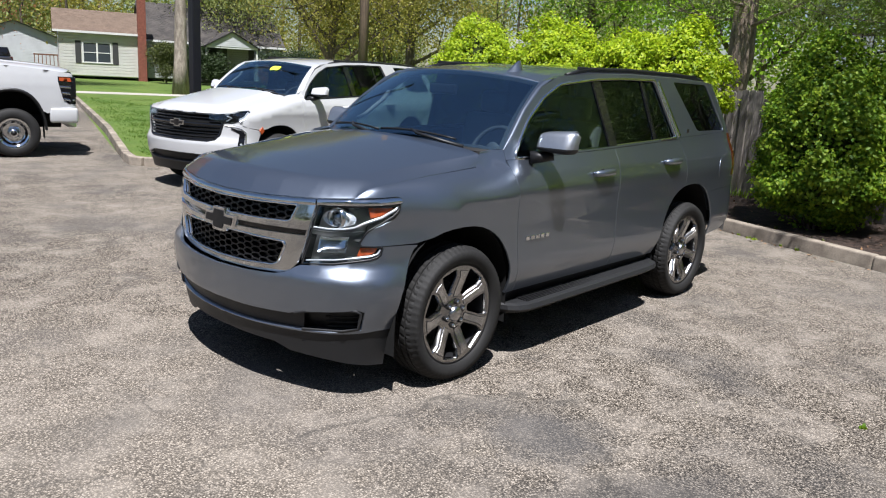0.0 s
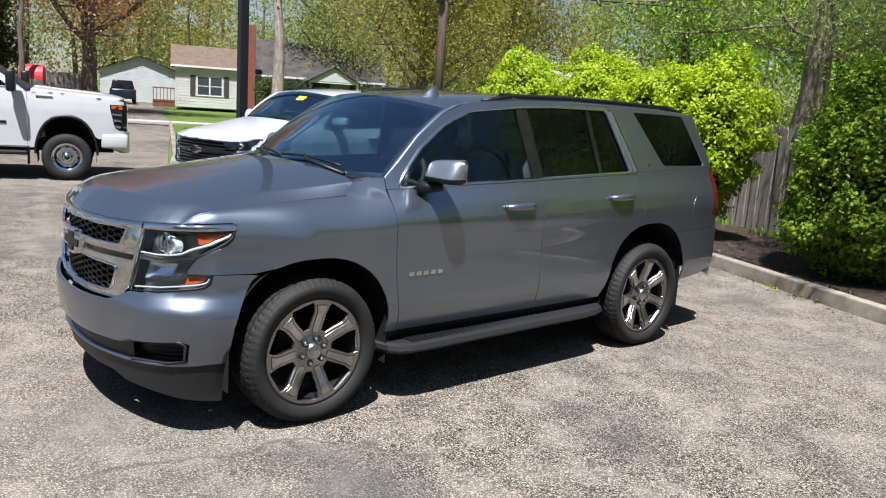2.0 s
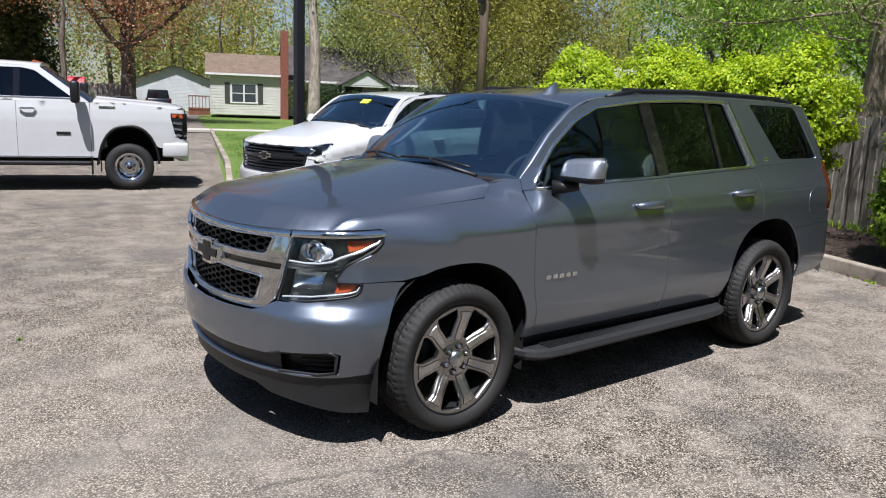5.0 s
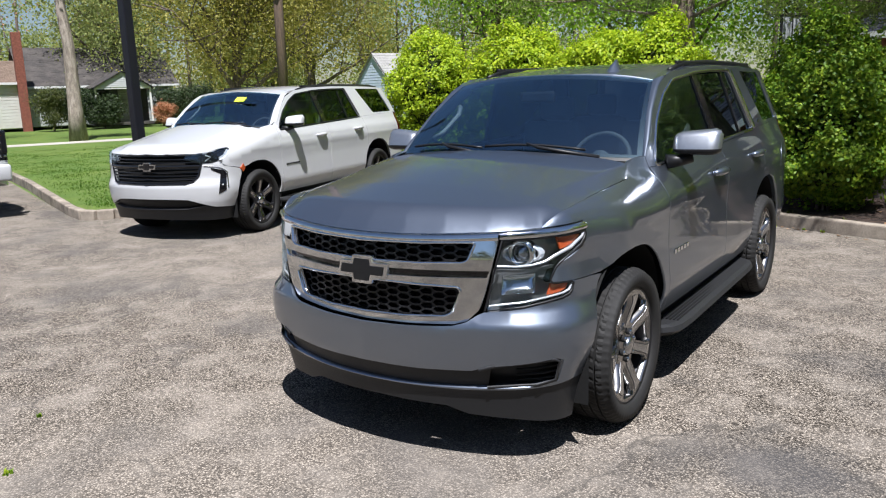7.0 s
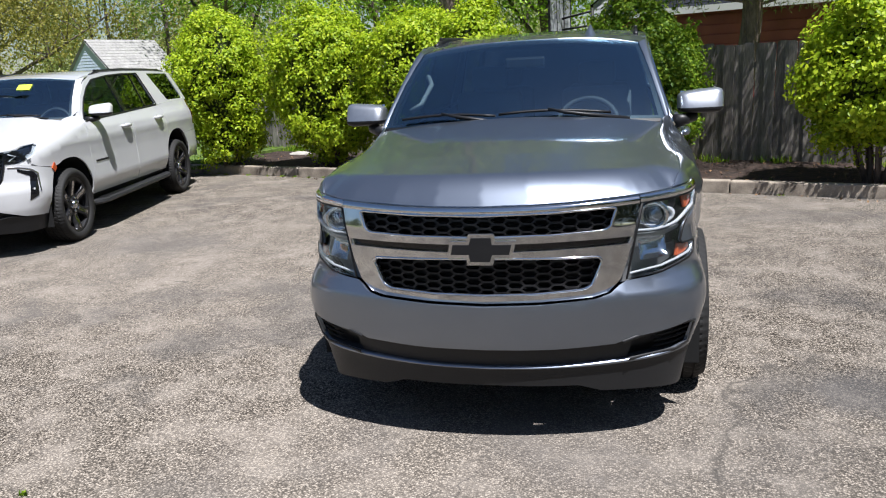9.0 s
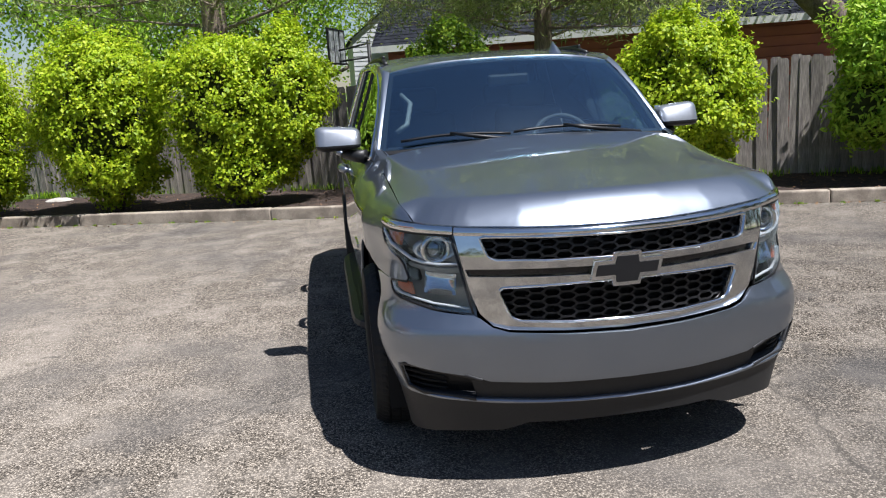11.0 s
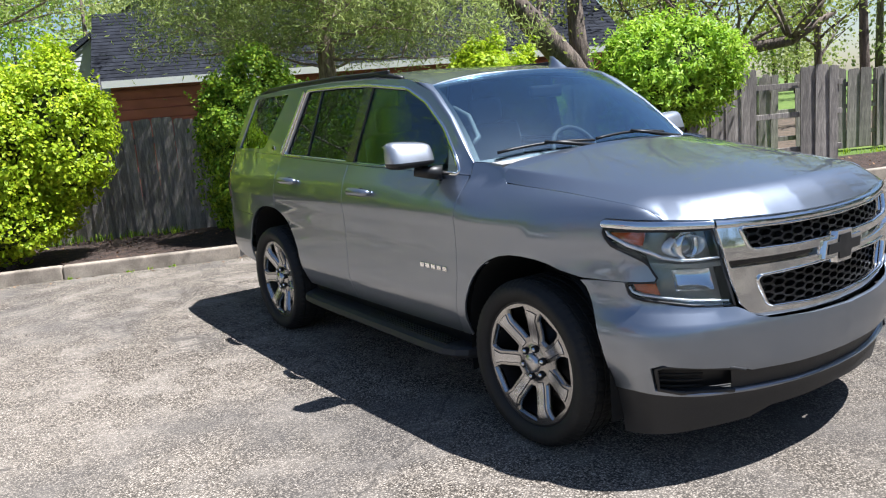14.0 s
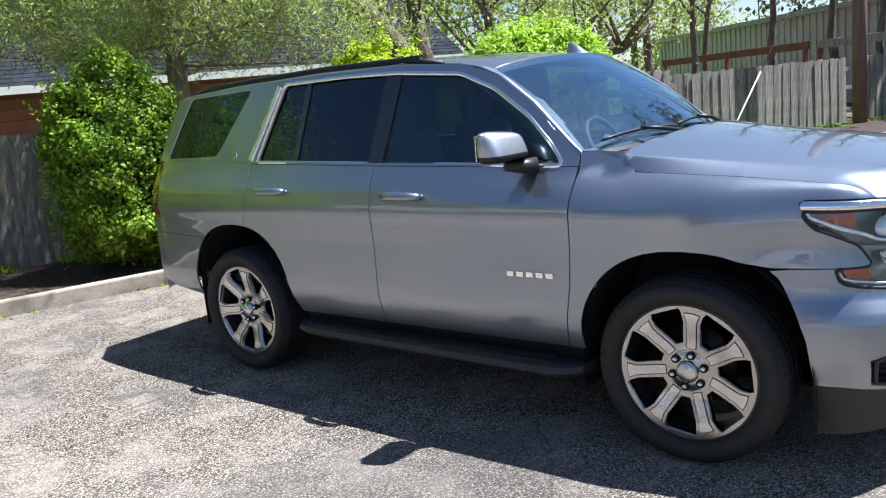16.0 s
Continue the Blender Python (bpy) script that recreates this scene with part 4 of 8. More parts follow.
# ---- the grey wagon ----
def sym(half):
    """A closed outline from its right half, given from the bottom middle to the top middle."""
    return half + [(-u, v) for u, v in half[::-1] if abs(u) > 1e-6]


def honeycomb(name, parent, surf, region, cw=0.078, ch=0.034, bar=0.0042, back=0.035, material=None):
    """A grille of stretched hexagon cells inside a region of the front, given in (a, z)."""
    bm = bmesh.new()
    us, vs = [p[0] for p in region], [p[1] for p in region]
    hexa = [(-0.5, 0.0), (-0.27, 0.5), (0.27, 0.5), (0.5, 0.0), (0.27, -0.5), (-0.27, -0.5)]
    row = 0
    z = min(vs)
    while z < max(vs) + ch:
        x = min(us) - cw + (0.77 * cw if row % 2 else 0.0)
        while x < max(us) + cw:
            if inside((x, z), inset(region, -0.03)):
                rings = []
                for sc, dep in ((1.0, 0.0), (1.0 - 2 * bar / ch, 0.0), (1.0 - 2.2 * bar / ch, 0.03)):
                    ring = []
                    for hx, hz in hexa:
                        u, v = x + hx * cw * (1 - (1 - sc) * 0.6), z + hz * ch * sc
                        p = surf(u, v)
                        ring.append(bm.verts.new((p.x, p.y + back + dep, p.z)))
                    rings.append(ring)
                for q, w in zip(rings, rings[1:]):
                    for k in range(6):
                        bm.faces.new((q[k], q[(k + 1) % 6], w[(k + 1) % 6], w[k]))
            x += 1.54 * cw
        z += ch * 0.5
        row += 1
    for f in bm.faces:
        f.normal_update()
    bmesh.ops.recalc_face_normals(bm, faces=bm.faces[:])
    return part(name, bm, material or M_BLACK, parent, smooth=False)


# outline of the head lamp's outer half, as way along the wing and height
LAMP_TIP = [(-0.454, 1.067), (-0.450, 1.050), (-0.464, 1.034), (-0.50, 1.016), (-0.66, 0.956), (-0.685, 0.938), (-0.722, 0.888), (-0.710, 0.874), (-0.590, 0.870), (-0.578, 0.858), (-0.592, 0.826), (-0.615, 0.810)]


def front_grey(W, car, paint):
    ax = W.a_of_x
    s2a = lambda s: s + W.a0
    # bumper skin
    low = [(0, 0.478), (ax(0.30), 0.480), (ax(0.54), 0.490), (ax(0.60), 0.512), (ax(0.86), 0.545), (ax(0.885), 0.530), (ax(0.875), 0.425), (ax(0.80), 0.412), (ax(0.60), 0.398), (ax(0.3), 0.386), (0, 0.382),
           ]
    outer = [(0, 0.378), (ax(0.5), 0.384), (ax(0.8), 0.402), (s2a(-0.60), 0.41), (s2a(-0.49), 0.405), (s2a(-0.485), 0.47), (s2a(-0.470), 0.60), (s2a(-0.435), 0.70), (s2a(-0.384), 0.80), (s2a(-0.366), 0.832), (s2a(-0.336), 0.857), (s2a(-0.42), 0.864),
             (s2a(-0.574), 0.868), (s2a(-0.572), 0.856), (s2a(-0.586), 0.821), (s2a(-0.612), 0.804), (s2a(-0.66), 0.794), (ax(0.84), 0.783), (ax(0.75), 0.770), (ax(0.592), 0.757), (ax(0.565), 0.745), (ax(0.52), 0.715), (ax(0.46), 0.698), (ax(0.25), 0.682), (0, 0.674)]
    full_hole = sym([(u, v) for u, v in low[::-1]])
    full = sym(outer)
    bumper = panel("front_bumper", full, W.surf_a, paint, car, [full_hole], step=0.04, depth=0.022)
    band = sym([(0, 0.375), (ax(0.30), 0.38), (ax(0.60), 0.392), (ax(0.62), 0.515), (ax(0.54), 0.495), (ax(0.3), 0.485), (0, 0.483)])
    panel("bumper_band", band, W.surf_a, M_PLASTIC, bumper, step=0.05, lift=-0.022, rim=False, label="black textured plastic band")
    for m in (False, True):
        fog = [(ax(0.55), 0.385), (ax(0.80), 0.40), (ax(0.90), 0.415), (ax(0.905), 0.54), (ax(0.86), 0.555), (ax(0.55), 0.50)]
        panel("fog_pocket", fog, W.surf_a, M_BLACK, bumper, step=0.05, lift=-0.06, rim=False, mirror=m)
        ring_strip("fog_bezel", [(ax(0.57), 0.495), (ax(0.62), 0.512), (ax(0.855), 0.540), (ax(0.872), 0.525), (ax(0.865), 0.432), (ax(0.80), 0.418), (ax(0.60), 0.404)], 0.016, W.surf_a, M_PLASTIC, bumper, mirror=m, lift=0.004)
        for k in range(3):
            z = 0.430 + 0.028 * k
            ring_strip("fog_slat", [(ax(0.70), z + 0.004), (ax(0.78), z + 0.008), (ax(0.855), z + 0.012)], 0.010, lambda u, v: W.surf_a(u, v) + Vector((0, 0.05, 0)), M_UNDER, bumper, mirror=m, lift=0.004)
    val = sym([(0, 0.290), (ax(0.40), 0.285), (ax(0.50), 0.250), (ax(0.72), 0.235), (ax(0.88), 0.206), (s2a(-0.50), 0.185), (s2a(-0.495), 0.400), (s2a(-0.60), 0.405), (ax(0.8), 0.398), (ax(0.5), 0.380), (0, 0.374)])
    panel("front_valance", val, W.surf_a, M_PLASTIC, car, step=0.05, depth=0.08, lift=-0.006, label="dark grey plastic lower valance")
    # grille: chrome surround with two openings and a black slot
    def upright(u, v):
        p = W.surf_a(u, max(v, 0.83))
        return Vector((p.x, p.y, v))

    def strip(name, ways, tops, feet, lift, mirror=False, label=""):
        """A bright trim strip that hugs the skin between two heights, with a rounded section."""
        rows = []
        for a, zt, zb in zip(ways, tops, feet):
            n = W.plan(abs(a))[2]
            n = Vector((math.copysign(n.x, a) if a else 0.0, n.y, 0))
            hi, lo = W.surf_a(a, W.at_height(a, zt)), W.surf_a(a, W.at_height(a, zb))
            rows.append([hi - n * 0.03, hi + n * lift * 0.4, hi.lerp(lo, 0.12) + n * lift, hi.lerp(lo, 0.5) + n * (lift + 0.001), hi.lerp(lo, 0.88) + n * lift, lo + n * lift * 0.4, lo - n * 0.03])
        return loft(name, rows, M_CHROME, car, mirror, label)

    gr = new("grille")
    gr.parent = car
    sur = sym([(0, 0.672), (ax(0.25), 0.680), (ax(0.46), 0.696), (ax(0.52), 0.713), (ax(0.57), 0.765), (ax(0.60), 0.85), (ax(0.655), 1.084), (ax(0.3), 1.074), (0, 1.070)])
    up = sym([(0, 0.962), (ax(0.30), 0.966), (ax(0.505), 0.974), (ax(0.532), 0.986), (ax(0.562), 1.062), (ax(0.548), 1.071), (ax(0.3), 1.063), (0, 1.058)])
    slot = sym([(0, 0.900), (ax(0.3), 0.904), (ax(0.606), 0.912), (ax(0.618), 0.944), (ax(0.3), 0.939), (0, 0.935)])
    dn = sym([(0, 0.712), (ax(0.22), 0.716), (ax(0.42), 0.728), (ax(0.455), 0.745), (ax(0.50), 0.850), (ax(0.485), 0.872), (ax(0.3), 0.876), (0, 0.880)])
    panel("surround", sur, upright, M_CHROME, gr, [rounded(up, 0.012, 3), rounded(slot, 0.006, 2), rounded(dn, 0.02, 3)], step=0.04, depth=0.035, lift=0.006, label="bright chrome grille surround")
    for h in (up, dn):
        ring_strip("bezel", inset(rounded(h, 0.015, 3), 0.004), 0.010, upright, M_CHROME, gr, lift=0.014, closed=True)
    honeycomb("honeycomb", gr, upright, up)
    honeycomb("honeycomb", gr, upright, dn)
    panel("grille_back", inset(sur, 0.03), upright, M_UNDER, gr, step=0.08, lift=-0.085, rim=False)
    panel("slot_back", inset(slot, -0.01), upright, M_GLOSSBLK, gr, step=0.06, lift=-0.02, rim=False)
    # chrome line under the hood's edge, on over the lamps
    for m in (False, True):
        ws = [ax(0.660), ax(0.70), ax(0.75), ax(0.79)] + [s2a(-0.79 + 0.045 * k) for k in range(8)] + [s2a(-0.448), s2a(-0.440)]
        ks = [(w - ws[0]) / (ws[-1] - ws[0]) for w in ws]
        tops = [1.109 + 0.013 * k ** 0.8 for k in ks]
        feet = [1.079 + 0.010 * k for k in ks]
        tops[-1] -= 0.008
        feet[-1] += 0.008
        strip("chrome_strip", ws, tops, feet, 0.008, m, "bright chrome trim strip")
    ws = [ax(0.654) * (k / 14 - 1) for k in range(29)]
    strip("chrome_strip", ws, [1.088 + 0.020 * abs(k / 14 - 1) ** 2 for k in range(29)], [1.062 + 0.014 * abs(k / 14 - 1) ** 2 for k in range(29)], 0.012, False, "bright chrome trim strip")
    # badge: a plain black cross plate with a bright edge
    cross = [(-0.148, -0.036), (-0.062, -0.036), (-0.058, -0.066), (0.050, -0.066), (0.060, -0.036), (0.132, -0.036), (0.150, 0.036), (0.062, 0.036), (0.058, 0.066), (-0.050, 0.066), (-0.060, 0.036), (-0.130, 0.036)]
    plate = lambda u, v: upright(u, v + 0.918) + Vector((0, -0.022, 0))
    badge = panel("badge", cross, plate, M_CHROME, gr, step=0.03, depth=0.05, label="bright edged black cross badge")
    panel("badge_field", inset(cross, 0.015), plate, M_BLACK, badge, step=0.03, depth=0.003, lift=0.004)
    # head lamps
    for m in (False, True):
        lamp = new("headlamp")
        lamp.parent = car
        lamp["label"] = "clear lens headlamp with amber corners"
        out = [(ax(0.592), 0.761), (ax(0.75), 0.774), (ax(0.84), 0.788), (s2a(-0.66), 0.799)] + [(s2a(u), v) for u, v in LAMP_TIP[::-1]] + [(u, W.at_height(u, z)) for u, z in ((s2a(-0.46), 1.087), (s2a(-0.52), 1.086), (s2a(-0.60), 1.085), (s2a(-0.68), 1.083), (s2a(-0.76), 1.081), (ax(0.75), 1.079), (ax(0.668), 1.077))]
        S = W.surf_a
        lens = panel("lamp_lens", inset(out, 0.003), S, M_LENS, lamp, step=0.04, depth=0.004, lift=0.0, back=True, mirror=m)
        lens.visible_shadow = False
        panel("lamp_housing", out, lambda u, v: S(u, v), M_LAMPIN, lamp, step=0.04, lift=-0.085, rim=False, mirror=m)
        ring_strip("lamp_edge", inset(out, 0.002), 0.011, S, M_BLACK, lamp, mirror=m, lift=0.003, closed=True)
        inn = lambda d: (lambda u, v: S(u, v) - Vector((0.35 * d * (1 if u > 0 else -1), -d, 0)))
        bar = [(ax(0.645), 0.962), (ax(0.72), 0.957), (ax(0.79), 0.958), (s2a(-0.74), 0.964), (s2a(-0.68), 0.980), (s2a(-0.58), 1.014), (s2a(-0.49), 1.042), (s2a(-0.474), 1.058)]
        ring_strip("light_bar", bar, 0.009, inn(0.014), M_DRL, lamp, mirror=m, lift=0.008)
        bar2 = [(ax(0.612), 0.781), (ax(0.75), 0.795), (ax(0.84), 0.808), (s2a(-0.66), 0.819), (s2a(-0.620), 0.830), (s2a(-0.605), 0.852)]
        ring_strip("light_bar", bar2, 0.009, inn(0.014), M_DRL, lamp, mirror=m, lift=0.008)
        ledge = [(ax(0.625), 0.925), (ax(0.72), 0.922), (ax(0.80), 0.926), (s2a(-0.72), 0.934), (s2a(-0.70), 0.948), (ax(0.80), 0.942), (ax(0.72), 0.940), (ax(0.63), 0.944)]
        panel("lamp_ledge", ledge, inn(0.02), M_LAMPIN, lamp, step=0.03, mirror=m, depth=0.03)
        amb = [(s2a(-0.625), 1.008), (s2a(-0.50), 1.038), (s2a(-0.480), 1.050), (s2a(-0.60), 1.050), (s2a(-0.635), 1.050)]
        panel("amber_reflector", amb, S, M_ORANGE, lamp, step=0.03, lift=-0.016, mirror=m, label="amber corner reflector")
        amb = [(s2a(-0.735), 0.818), (s2a(-0.66), 0.827), (s2a(-0.622), 0.838), (s2a(-0.608), 0.862), (s2a(-0.715), 0.866)]
        panel("amber_reflector", amb, S, M_ORANGE, lamp, step=0.03, lift=-0.016, mirror=m, label="amber corner reflector")
        sg = -1 if m else 1
        # projector with bright ring
        p = S(ax(0.735), 1.012)
        bm = bmesh.new()
        c = Vector((sg * (p.x - 0.014), p.y + 0.045, 1.010))
        lathe(bm, [(0.042, 0.0), (0.050, -0.012), (0.060, -0.010), (0.064, 0.01), (0.062, 0.04)], 32, axis="y", centre=c)
        part("projector_ring", bm, M_CHROME, lamp)
        bm = bmesh.new()
        lathe(bm, [(0.0, -0.014), (0.018, -0.011), (0.032, -0.003), (0.042, 0.010)], 28, axis="y", centre=c)
        part("projector_lens", bm, mat("projector", (0.25, 0.27, 0.30), rough=0.05, metal=0.9, coat=1.0) if "projector" not in bpy.data.materials else bpy.data.materials["projector"], lamp)
        # lower reflector: a hollow bright bowl that leans back, under a clear cap
        rows = []
        for k in range(9):
            v = k / 8 - 0.5
            r = []
            for u in (-0.5, -0.46, -0.36, -0.2, 0.0, 0.2, 0.36, 0.46, 0.5):
                q = S(ax(0.728) + u * 0.150, 0.872 + v * 0.080)
                d = 0.020 + 0.030 * (v + 0.5) + 0.026 * (1 - (2 * u) ** 4) * (1 - (2 * v) ** 4)
                r.append((q.x - 0.35 * d, q.y + d, q.z))
            rows.append(r)
        loft("reflector_bowl", rows, M_REFLECTOR, lamp, mirror=m)
        # bright bowl round the projector
        rows = []
        for r, d in ((0.066, 0.012), (0.074, -0.004), (0.082, -0.002), (0.086, 0.03)):
            rows.append([(p.x - 0.014 + r * 1.05 * math.cos(t), p.y + 0.045 + d + 0.3 * r * math.cos(t), 1.008 + r * 0.55 * math.sin(t)) for t in (2 * math.pi * k / 24 for k in range(25))])
        loft("projector_bowl", rows, M_DRL, lamp, mirror=m)


def lettering(W, car, y0, n, z, w, h, pitch, material, parent_name="door_badge"):
    """A row of plain bars where a model name stands on the doors."""
    for m in (False, True):
        b = new(parent_name)
        b.parent = car
        b["label"] = "raised bright lettering as plain bars"
        for k in range(n):
            y = y0 + pitch * k
            p = W.side(y, z)
            boxpart("bar", ((-1 if m else 1) * (p.x + 0.003), y, z), (0.008, w, h), material, b, 0.0015)


def build_grey_wagon():
    W = Wagon(creased=True)
    W.headlamp_edge = [(u, W.at_height(u + W.a0, z)) for u, z in ((-0.65, 1.123), (-0.60, 1.124), (-0.52, 1.125), (-0.455, 1.125), (-0.436, 1.114))] + [(u + 0.004, v) for u, v in LAMP_TIP[:4]] + LAMP_TIP[4:9]
    W.front_tint = M_DOORGLASS
    car = thing("suv", pose(0.005, 0, 0), "dark grey metallic full-size SUV parked on the lot", "car")
    wagon_common(W, car, M_PAINT, lambda y: y, 2.946, M_TINT, M_BLACK, M_CHROME, M_PAINT, M_MIRRORCAP, wheels=wheel_thing)
    hood_panel_ridged(W, car, M_PAINT)
    front_grey(W, car, M_PAINT)
    lettering(W, car, 0.615, 5, 0.789, 0.038, 0.026, 0.053, M_CHROME)
    # shark fin
    bm = bmesh.new()
    rows = []
    for y, h, w in ((1.04, 0.002, 0.012), (1.08, 0.022, 0.034), (1.12, 0.050, 0.040), (1.16, 0.068, 0.036), (1.19, 0.066, 0.028), (1.205, 0.0, 0.02)):
        z = W.roof_z(0.386, y) - 0.004
        rows.append([bm.verts.new((0.386 - w, y, z)), bm.verts.new((0.386 - w * 0.35, y, z + h * 0.7)), bm.verts.new((0.386, y + 0.01, z + h)), bm.verts.new((0.386 + w * 0.35, y, z + h * 0.7)), bm.verts.new((0.386 + w, y, z))])
    for q, w in zip(rows, rows[1:]):
        for k in range(4):
            bm.faces.new((q[k], q[k + 1], w[k + 1], w[k]))
    bmesh.ops.recalc_face_normals(bm, faces=bm.faces[:])
    part("roof_antenna", bm, M_PAINT, car, "grey shark-fin antenna")
    # fuel flap line and small badge on the rear pillars
    panel("fuel_flap", [(3.555 + 0.09 * math.cos(2 * math.pi * k / 24), 1.08 + 0.09 * math.sin(2 * math.pi * k / 24)) for k in range(24)], W.side, M_PAINT, car, step=0.05, lift=0.003, depth=0.004)
    for m in (False, True):
        p = W.side(2.93, 1.40)
        boxpart("trim_badge", ((-1 if m else 1) * (p.x + 0.002), 2.93, 1.41), (0.006, 0.045, 0.03), M_CHROME, car, 0.002)
    return car


grey_wagon = build_grey_wagon()


# ---- the white long wagon ----
def front_white(W, car, paint):
    ax = W.a_of_x
    s2a = lambda s: s + W.a0
    S = W.surf_a
    gr_out = sym([(0, 0.700), (ax(0.50), 0.705), (ax(0.60), 0.73), (ax(0.66), 0.80), (ax(0.70), 0.95), (ax(0.72), 1.075), (ax(0.3), 1.080), (0, 1.080)])
    low = sym([(0, 0.395), (ax(0.5), 0.395), (ax(0.66), 0.415), (ax(0.70), 0.455), (ax(0.52), 0.515), (ax(0.3), 0.525), (0, 0.525)])
    outer = [(0, 0.530), (ax(0.3), 0.530), (ax(0.52), 0.520), (ax(0.70), 0.460), (ax(0.80), 0.425), (s2a(-0.60), 0.41), (s2a(-0.49), 0.405), (s2a(-0.485), 0.47), (s2a(-0.470), 0.60), (s2a(-0.435), 0.70), (s2a(-0.384), 0.80), (s2a(-0.366), 0.832), (s2a(-0.336), 0.857), (s2a(-0.42), 0.868),
             (s2a(-0.60), 0.905), (ax(0.86), 0.93), (ax(0.80), 0.945), (ax(0.71), 0.945), (ax(0.67), 0.80), (ax(0.605), 0.725), (ax(0.50), 0.700), (0, 0.695)]
    vent = [(ax(0.84), 0.58), (s2a(-0.66), 0.62), (s2a(-0.63), 0.82), (s2a(-0.66), 0.86), (ax(0.79), 0.90), (ax(0.79), 0.875), (s2a(-0.705), 0.82)]
    panel("front_bumper", sym(outer), S, paint, car, step=0.05, depth=0.05)
    panel("lower_intake", inset(low, -0.02), S, M_BLACK, car, step=0.06, lift=-0.05, rim=False)
    gr = new("grille")
    gr.parent = car
    panel("grille_back", inset(gr_out, -0.01), S, M_UNDER, gr, step=0.07, lift=-0.05, rim=False)
    ring_strip("surround", inset(gr_out, 0.008), 0.022, S, M_GLOSSBLK, gr, lift=0.01, closed=True)
    for k in range(9):
        z = 0.735 + 0.040 * k
        w = interp(z, [0.7, 0.8, 1.1], [0.56, 0.65, 0.71])
        if k == 5:
            ring_strip("cross_bar", [(u, z - 0.01) for u in np.linspace(-ax(w), ax(w), 17)], 0.034, S, M_GLOSSBLK, gr, lift=0.012, label="gloss black bar")
        else:
            ring_strip("grille_slat", [(u, z) for u in np.linspace(-ax(w), ax(w), 17)], 0.016, S, M_GLOSSBLK, gr, lift=-0.008)
    cross = [(-0.148, -0.036), (-0.062, -0.036), (-0.058, -0.066), (0.050, -0.066), (0.060, -0.036), (0.132, -0.036), (0.150, 0.036), (0.062, 0.036), (0.058, 0.066), (-0.050, 0.066), (-0.060, 0.036), (-0.130, 0.036)]
    plate = lambda u, v: S(u * 0.9, v * 0.8 + 0.925) + Vector((0, -0.02, 0))
    badge = panel("badge", cross, plate, M_CHROME, gr, step=0.04, depth=0.04, label="bright edged black cross badge")
    panel("badge_field", inset(cross, 0.015), plate, M_GLOSSBLK, badge, step=0.04, depth=0.003, lift=0.004)
    for m in (False, True):
        lamp = new("headlamp")
        lamp.parent = car
        lamp["label"] = "slim dark headlamp with light bars"
        out = [(ax(0.50), 1.005), (ax(0.71), 0.952), (ax(0.80), 0.950), (ax(0.86), 0.968), (s2a(-0.60), 1.005), (s2a(-0.50), 1.085), (s2a(-0.62), 1.092), (ax(0.72), 1.088), (ax(0.52), 1.080)]
        ln = panel("lamp_lens", out, S, M_LENS, lamp, step=0.05, lift=0.006, depth=0.004, back=True, mirror=m)
        ln.visible_shadow = False
        panel("lamp_housing", out, S, M_GLOSSBLK, lamp, step=0.05, lift=-0.02, rim=False, mirror=m)
        under = [(ax(0.69), 0.90), (ax(0.84), 0.90), (s2a(-0.58), 0.885), (s2a(-0.52), 0.95), (s2a(-0.49), 1.09), (s2a(-0.62), 1.10), (ax(0.72), 1.09)]
        panel("lamp_surround", under, S, paint, car, step=0.05, lift=-0.026, rim=False, mirror=m)
        ring_strip("light_bar", [(s2a(-0.70), 0.985), (s2a(-0.62), 1.010), (s2a(-0.53), 1.075)], 0.030, S, M_DRL, lamp, mirror=m, lift=-0.006)
        ring_strip("light_bar", [(ax(0.74), 0.985), (ax(0.80), 1.02), (ax(0.74), 1.055)], 0.014, S, M_DRL, lamp, mirror=m, lift=-0.006)
        panel("bumper_vent", vent, S, M_GLOSSBLK, car, step=0.05, lift=0.004, mirror=m)
        ring_strip("vent_trim", [(ax(0.72), 0.925), (ax(0.80), 0.918), (s2a(-0.68), 0.885), (s2a(-0.62), 0.84), (s2a(-0.63), 0.66)], 0.014, S, M_SATIN, car, mirror=m, lift=0.008)
        panel("side_marker", [(-0.36, 0.815), (-0.315, 0.86), (-0.345, 0.915), (-0.405, 0.86)], W.side, M_ORANGE, car, step=0.03, lift=0.012, mirror=m)
    val = sym([(0, 0.270), (ax(0.40), 0.265), (ax(0.72), 0.255), (ax(0.88), 0.255), (s2a(-0.50), 0.26), (s2a(-0.495), 0.400), (s2a(-0.60), 0.405), (ax(0.8), 0.420), (ax(0.68), 0.435), (ax(0.5), 0.400), (0, 0.395)])
    panel("front_valance", val, S, M_BLACK, car, step=0.06, depth=0.08, lift=-0.004)


